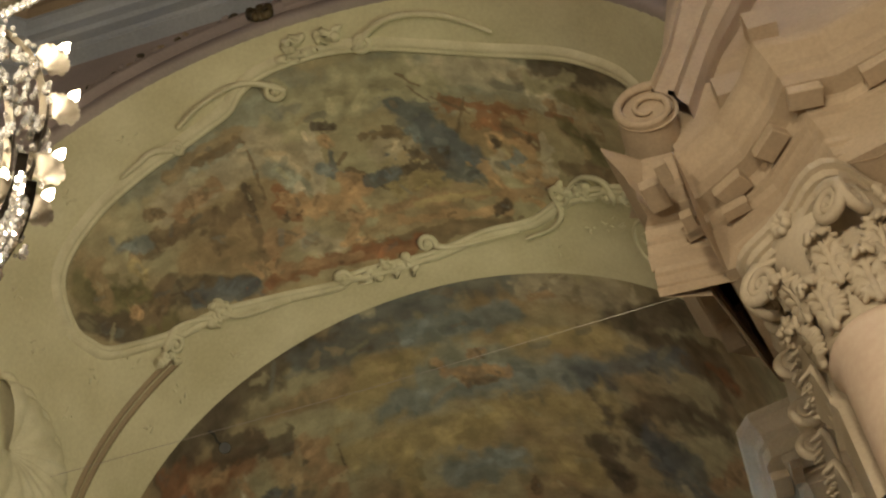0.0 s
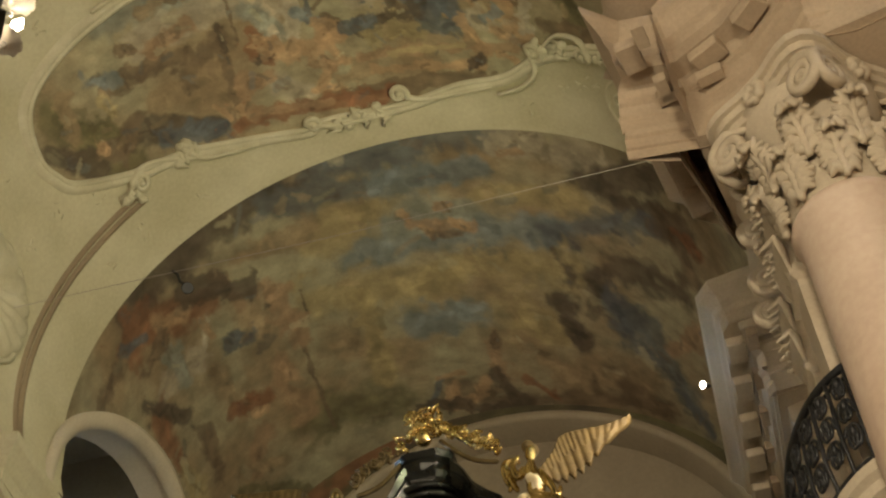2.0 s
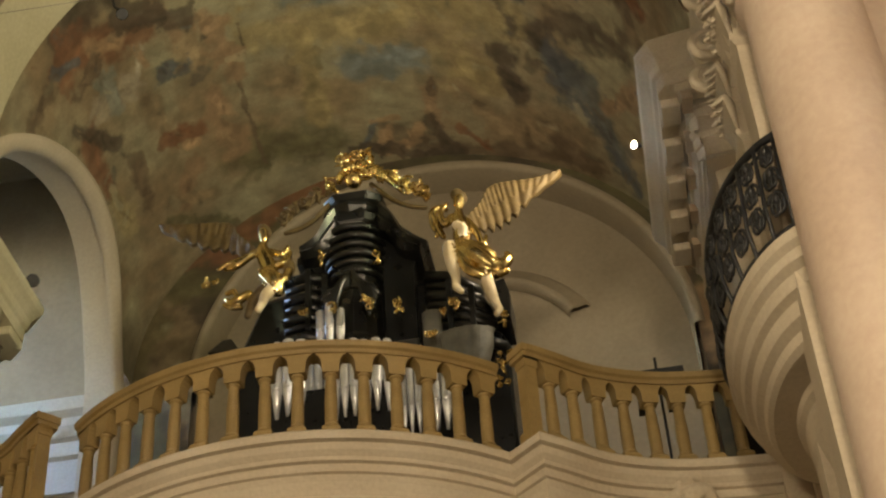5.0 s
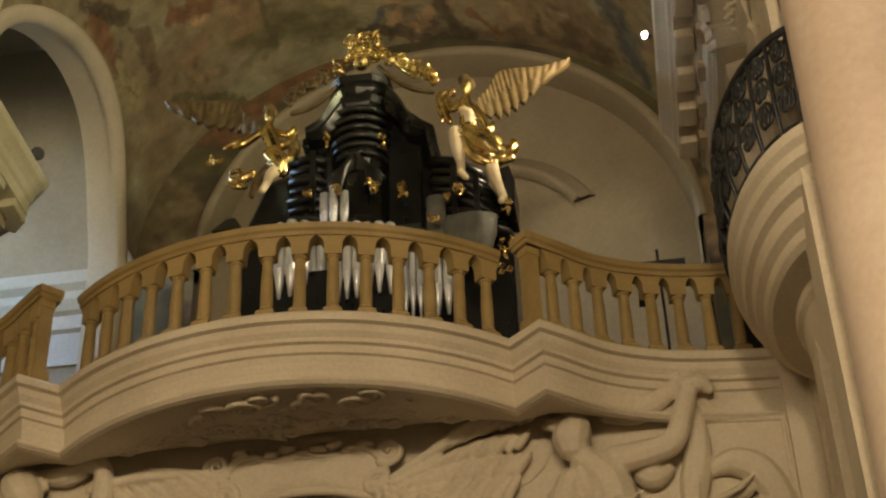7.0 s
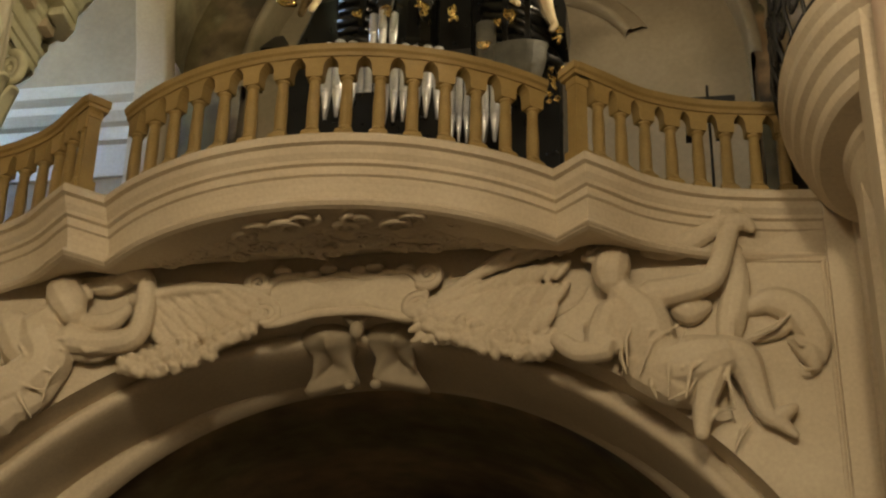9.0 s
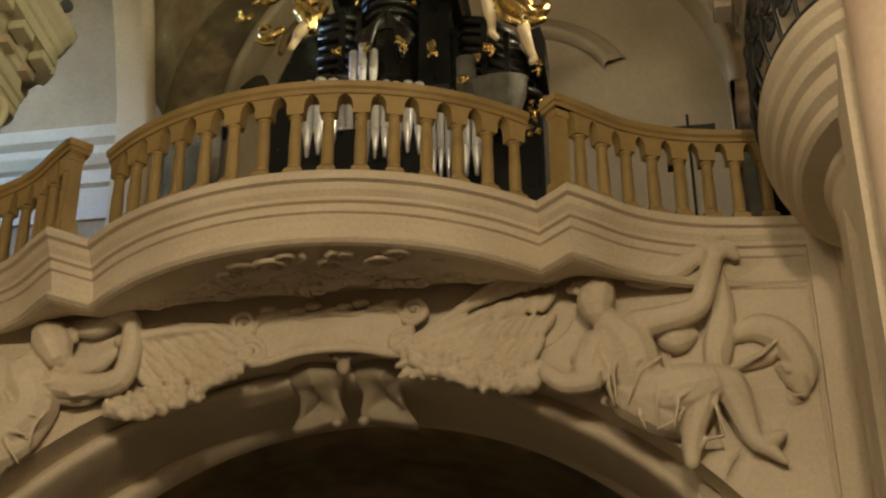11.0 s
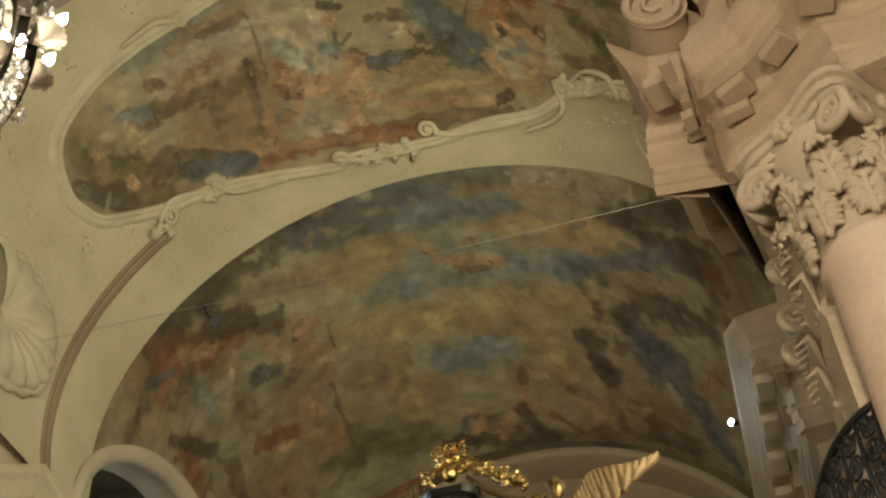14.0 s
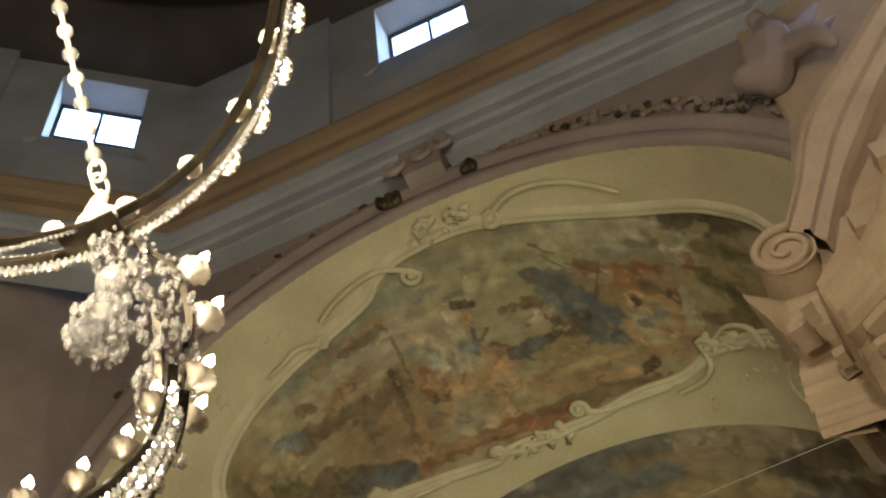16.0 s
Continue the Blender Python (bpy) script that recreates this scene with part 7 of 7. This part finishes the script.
def small_lamp(name, place, aim, label, lit=False, size=0.12):
    """A little floodlight on a bracket."""
    ob = thing(name, place, label, "spotlight", "cornice spotlights")
    d = (Vector(aim) - Vector(place)).normalized()
    p = Vector(place)
    bm = bmesh.new()
    tube(bm, [p - d * size, p - d * size * 0.3, p + d * size * 0.6, p + d * size], [size * 0.45, size * 0.7, size * 0.75, size * 0.95], 12, round_ends=False)
    part("housing", bm, IRON, ob, smooth=True)
    bm = bmesh.new()
    q = p + d * size * 1.01
    o = d.orthogonal().normalized() * size * 0.85
    w = d.cross(o)
    rows_mesh(bm, [[q + o * math.cos(t) * k + w * math.sin(t) * k + d * 0.01 for t in (2 * math.pi * i / 14 for i in range(14))] for k in (1.0, 0.1)], True)
    part("lens", bm, FLOOD if lit else IRON, ob)
    bm = bmesh.new()
    tube(bm, [p + Vector((0, 0, size * 0.6)), p + Vector((0.02, 0.05, size * 1.6)), p + Vector((-0.1, 0.12, size * 2.4))], size * 0.12, 5)
    part("bracket", bm, IRON, ob)
    return ob


small_lamp("spotlight", (-6.27, 14.95, 19.28), (-5.0, 12.0, 17.0), "black spotlight hanging on a bracket at the arch", size=0.1)
bm = bmesh.new()
tube(bm, [(-6.27, 14.95, 19.35), (-6.4, 14.95, 19.5), (-6.42, 14.9, 19.62), (-6.5, 14.88, 19.7)], 0.02, 5)
tagged(part("lamp_cable", bm, IRON), "short dark cable above the spotlight", "cable")
small_lamp("spotlight", (-7.42, 15.6, 14.93), (-5.0, 12.0, 13.0), "black spotlight on the cornice end", size=0.1)
small_lamp("floodlight", (0.86, 14.74, 14.95), (-0.9, 13.2, 14.3), "lit white floodlight on the cornice", True, 0.055)
box_lamp = thing("junction_box", (-8.2, 16.9, 17.0), "small grey box fixed to the wall", "box")
bm = bmesh.new()
box(bm, -8.65, -8.4, 20.3, 20.45, 17.95, 18.2)
part("casing", bm, IRON, box_lamp)

# ---- things on the gallery ----
stand = thing("music_desk", (0.55, 13.4, 9.2), "black music desk standing on the gallery", "music stand")
bm = bmesh.new()
box(bm, 0.3, 0.82, 13.35, 13.45, 10.52, 10.62)
part("desk_top", bm, IRON, stand)
for k in range(5):
    bm = bmesh.new()
    box(bm, 0.48 + 0.065 * k, 0.5 + 0.065 * k, 13.34, 13.38, 10.46, 10.53)
    part("peg", bm, IRON, stand)
bm = bmesh.new()
tube(bm, [(0.55, 13.4, 9.2), (0.55, 13.4, 10.78)], 0.015, 6)
part("stem", bm, IRON, stand)
for x0, x1, z0, z1 in ((0.31, 0.46, 10.26, 10.51), (0.61, 0.75, 10.26, 10.46)):
    xm = (x0 + x1) / 2
    speaker = thing("loudspeaker", (xm, 13.55, 9.15), "small black loudspeaker on a thin pole stand", "loudspeaker", "gallery loudspeakers")
    bm = bmesh.new()
    box(bm, x0, x1, 13.48, 13.64, z0, z1, 0.85)
    part("cabinet", bm, IRON, speaker)
    bm = bmesh.new()
    tube(bm, [(xm, 13.6, 9.15), (xm, 13.6, z0 + 0.02)], 0.009, 6)
    part("pole", bm, BEIGE, speaker)
bm = bmesh.new()
box(bm, 0.93, 1.03, 13.3, 13.4, 9.12, 10.1)
tagged(part("upright_board", bm, IRON), "narrow black upright board on the gallery", "board")
bm = bmesh.new()
box(bm, 1.2, 1.6, 13.4, 13.6, 9.2, 10.9)
tagged(part("black_cabinet", bm, IRON), "tall black cabinet against the wall", "cabinet")
bm = bmesh.new()
lathe(bm, [(0.012, 0.0), (0.014, 0.1), (0.006, 0.12)], (-0.72, 12.3, 10.2), 8)
tagged(part("candle", bm, FLESH), "short ivory candle on the balustrade pedestal", "candle")

# ---- chandelier ----
chand = thing("chandelier", (-2.7, 1.37, 9.0), "lit crystal crown chandelier with glass flowers and candle bulbs", "chandelier")
RC, RR, RZ = Vector((-2.70, 1.37, 0)), 1.61, 9.0


def ring_at(a, z, k=0.0):
    return Vector((RC.x + (RR + k) * math.cos(a), RC.y + (RR + k) * math.sin(a), z))


def strip(bm, pts, wide, thick):
    """A flat metal hoop: wide is across (outward), thick is upward."""
    rows = []
    for p, o in pts:
        rows.append([p - o * wide / 2, p + o * wide / 2, p + o * wide / 2 + Vector((0, 0, thick)), p - o * wide / 2 + Vector((0, 0, thick))])
    rows_mesh(bm, rows, True)


N = 120
for z, k, w, t in ((8.98, 0.03, 0.05, 0.03), (9.12, -0.03, 0.05, 0.03)):
    bm = bmesh.new()
    strip(bm, [(ring_at(2 * math.pi * i / N, z, k), Vector((math.cos(2 * math.pi * i / N), math.sin(2 * math.pi * i / N), 0))) for i in range(N + 1)], w, t)
    part("hoop", bm, BRASS, chand)
drop_bm = bmesh.new()
lathe(drop_bm, [(0.004, 0.0), (0.014, -0.012), (0.01, -0.03), (0.022, -0.055), (0.018, -0.085), (0.003, -0.1)], seg=6)
drop_me = bpy.data.meshes.new("crystal_drop")
drop_bm.to_mesh(drop_me)
drop_bm.free()
drop_me.materials.append(CRYSTAL)
bead_bm = bmesh.new()
bmesh.ops.create_icosphere(bead_bm, subdivisions=1, radius=0.016)
bead_me = bpy.data.meshes.new("crystal_bead")
bead_bm.to_mesh(bead_me)
bead_bm.free()
bead_me.materials.append(CRYSTAL)


def hang(me, name, place, scale=1.0, turn=0.0):
    o = new(name, me)
    o.parent = chand
    o.matrix_parent_inverse = chand.matrix_world.inverted()
    o.matrix_world = pose(*place, 0, 0, turn) @ Matrix.Scale(scale, 4)


r = random.Random(5)
LO, HI = radians(20), radians(125)
for k in range(80):
    a = LO + (HI - LO) * k / 79
    hang(drop_me, "crystal_drop", ring_at(a, 8.97, 0.04), r.uniform(0.85, 1.15), r.uniform(0, 60))
    hang(bead_me, "crystal_bead", ring_at(a, 9.05, 0.03), 1.0)
rest = bmesh.new()
for k in range(160):
    a = HI + (2 * math.pi - HI + LO) * k / 160
    lathe(rest, [(0.004, 0.0), (0.016, -0.02), (0.022, -0.055), (0.003, -0.1)], ring_at(a, 8.97, 0.04), 5)
tagged(part("crystal_fringe", rest, CRYSTAL, chand), kind="stuff")


def candle(place, lean=(0, 0, 1), flower=0.62):
    """A candle bulb in a frosted glass flower, under the chandelier."""
    up = Vector(lean).normalized()
    p = Vector(place)
    side = up.orthogonal().normalized()
    turn = up.cross(side)
    bm = bmesh.new()
    tube(bm, [p, p + up * 0.05, p + up * 0.14], [0.02, 0.03, 0.02], 8)
    fl = part("candle_sleeve", bm, FROST, chand, smooth=True)
    bm = bmesh.new()
    tube(bm, [p + up * 0.15, p + up * 0.19, p + up * 0.24], [0.018, 0.028, 0.008], 8)
    part("bulb", bm, BULB, fl, "glowing candle bulb", smooth=True)
    bm = bmesh.new()
    for j in range(9):
        t = 2 * math.pi * j / 9
        d = side * math.cos(t) + turn * math.sin(t)
        w = up.cross(d)
        rows = []
        for s, wd, h in ((0.02, 0.012, 0.0), (0.05, 0.028, 0.03), (0.08, 0.036, 0.055), (0.1, 0.03, 0.06), (0.108, 0.014, 0.055)):
            rows.append([p + d * s * flower + w * wd * f * flower + up * (h + 0.012 * abs(f)) for f in (-1, 0, 1)])
        rows_mesh(bm, rows)
    part("glass_flower", bm, FROST, fl, smooth=True)


for a in np.linspace(radians(28), radians(150), 9):
    p = ring_at(a, 9.16, -0.02)
    candle(p, (math.cos(a) * 0.25, math.sin(a) * 0.25, 1))
for a in np.linspace(radians(36), radians(66), 4):
    bm = bmesh.new()
    c = ring_at(a, 9.06, 0.09)
    d = Vector((math.cos(a), math.sin(a), 0.3)).normalized()
    side = d.orthogonal().normalized()
    w = d.cross(side)
    for j in range(10):
        t = 2 * math.pi * j / 10
        e = side * math.cos(t) + w * math.sin(t)
        f = d.cross(e)
        rows_mesh(bm, [[c + e * s + f * q * v + d * h for q in (-1, 0, 1)] for s, v, h in ((0.01, 0.008, 0.02), (0.04, 0.015, 0.025), (0.065, 0.018, 0.02), (0.075, 0.01, 0.0))])
    part("glass_rosette", bm, FROST, chand, smooth=True)
# bracket plate with chain
bm = bmesh.new()
plate = [(-0.13, 0.0), (0.15, 0.0), (0.14, 0.12), (0.05, 0.2), (0.05, 0.3), (0.0, 0.36), (-0.05, 0.3), (-0.08, 0.2), (-0.1, 0.18)]
BP = Vector((-2.84, 2.93, 9.0))
rows_mesh(bm, [[BP + Vector((x, d, z * 1.4)) for x, z in plate] for d in (-0.015, 0.015)], True, True)
for k in range(4):
    egg(bm, BP + Vector((-0.1 + 0.07 * k, 0.02, 0.03)), (0.012, 0.012, 0.012), seg=6, rings=4)
part("suspension_plate", bm, FROST, chand, "pale cast suspension plate")
bm = bmesh.new()
box(bm, BP.x - 0.16, BP.x + 0.17, BP.y - 0.07, BP.y + 0.07, 8.97, 9.0)
part("plate_foot", bm, BRASS, chand)
TOP = Vector((-3.1, -0.4, 15.6))
C0 = BP + Vector((0, 0, 0.5))
CD = (TOP - C0).normalized()
for k in range(2):
    bm = bmesh.new()
    o = Vector((1, 0, 0)) if k else CD.orthogonal().normalized()
    tube(bm, [C0 + CD * (0.05 + 0.1 * k) + CD * 0.075 * math.cos(t) + o * 0.045 * math.sin(t) for t in (2 * math.pi * i / 16 for i in range(16))], 0.013, 6, True)
    part("chain_link", bm, FROST, chand, smooth=True)
bm = bmesh.new()
tube(bm, [C0 + CD * 0.2, TOP], 0.018, 6)
part("chain_rod", bm, FROST, chand, smooth=True)
bm = bmesh.new()
tube(bm, [TOP, (-3.1, -0.4, 42.0)], 0.02, 6)
part("hanger_rod", bm, IRON, chand, smooth=True)
for k in range(16):
    bm = bmesh.new()
    egg(bm, C0 + CD * (0.27 + 0.2 * k), (0.05, 0.05, 0.05), seg=12, rings=8)
    part("chain_bead", bm, CRYSTAL if k % 2 == 0 else FROST, chand, smooth=True)
# bead garland towards the next bracket
for k in range(34):
    s = k / 33
    hang(bead_me, "crystal_bead", Vector((-2.88, 2.88, 8.98)).lerp(Vector((-3.75, 2.6, 8.92)), s) - Vector((0, 0, 0.12 * math.sin(s * math.pi * 0.6))), 0.9)
# rib from the bracket down to the lower tier
RIB = smooth_line([(-2.7, 2.98, 8.95), (-2.43, 3.11, 8.6), (-2.34, 3.22, 8.2), (-2.42, 3.33, 7.8), (-2.5, 3.41, 7.5), (-2.6, 3.46, 7.15)], 8)
RIB2 = smooth_line([(-2.74, 2.95, 8.85), (-2.55, 3.0, 8.45), (-2.44, 3.08, 8.1), (-2.45, 3.2, 7.75), (-2.5, 3.3, 7.4)], 8)
for line in (RIB, RIB2):
    bm = bmesh.new()
    rows_mesh(bm, [[Vector(p) + Vector(o) for o in ((-0.02, -0.012, 0), (0.02, -0.012, 0), (0.02, 0.012, 0), (-0.02, 0.012, 0))] for p in line], True, True)
    part("rib", bm, BRASS, chand)
for n, line in enumerate((RIB, RIB2)):
    for k, p in enumerate(line):
        for j in range(4):
            q = Vector(p) + Vector((r.uniform(-0.09, 0.05), r.uniform(-0.08, 0.08), r.uniform(-0.05, 0.03)))
            hang(drop_me if (j + k) % 2 else bead_me, "crystal_drop" if (j + k) % 2 else "crystal_bead", q, r.uniform(0.7, 1.3), r.uniform(0, 90))
for s in (10, 17, 24, 30):
    p = Vector(RIB[s]) + Vector((0.05, 0.03, 0))
    candle(p, (0.35, 0.1, 1), 0.85)
# lower tier
LOWC = Vector((-2.98, 2.53, 7.3))


def arm(deg, rad, z):
    t = radians(deg)
    return LOWC + Vector((rad * math.cos(t), rad * math.sin(t), z)), Vector((math.cos(t), math.sin(t), 0))


for rad, z in ((0.89, 0.0), (0.95, -0.2)):
    bm = bmesh.new()
    strip(bm, [arm(30 + 190 * i / 60, rad, z) for i in range(61)], 0.045, 0.03)
    part("arm_band", bm, BRASS, chand)
for k in range(8):
    p, d = arm(48 + 19 * k, 0.84, 0.04)
    candle(p, (0, 0, 1), 0.7)
for k in range(64):
    for j in range(3):
        p, d = arm(34 + 2.4 * k, 0.9 + 0.02 * j, -0.02 - 0.09 * j)
        hang(drop_me, "crystal_drop", p, r.uniform(0.8, 1.2), r.uniform(0, 90))
# faceted crystal pendant
bm = bmesh.new()
lathe(bm, [(0.01, 0.3), (0.05, 0.27), (0.09, 0.22), (0.04, 0.19), (0.07, 0.16), (0.13, 0.08), (0.15, 0.0), (0.12, -0.09), (0.06, -0.14), (0.01, -0.16)], (-2.69, 3.0, 8.02), 9)
part("crystal_pendant", bm, CRYSTAL, chand)
for k in range(46):
    a, z = r.uniform(0, 6.28), r.uniform(-0.12, 0.16)
    w = 0.15 * math.sqrt(max(1 - (z / 0.2) ** 2, 0.1))
    hang(drop_me, "crystal_drop", (-2.69 + w * math.cos(a), 3.0 + w * math.sin(a), 8.05 + z), 1.0, r.uniform(0, 90))
bm = bmesh.new()
egg(bm, (-2.66, 3.0, 8.42), (0.1, 0.1, 0.1), seg=10, rings=7)
part("crystal_globe", bm, CRYSTAL, chand)

# ---- far pier in the shade behind the chandelier ----
bm = bmesh.new()
sweep(bm, [(-8.9, 10.4), (-9.6, 9.6), (-10.4, 9.1)], [(0.0, 0.0), (0.0, 20.0), (0.1, 20.05), (0.12, 20.4), (0.3, 20.6), (0.3, 20.9)], 1.0)
structure("pilaster_hall", bm, MAUVE, "grey mauve pilaster of the next bay", "pilaster")
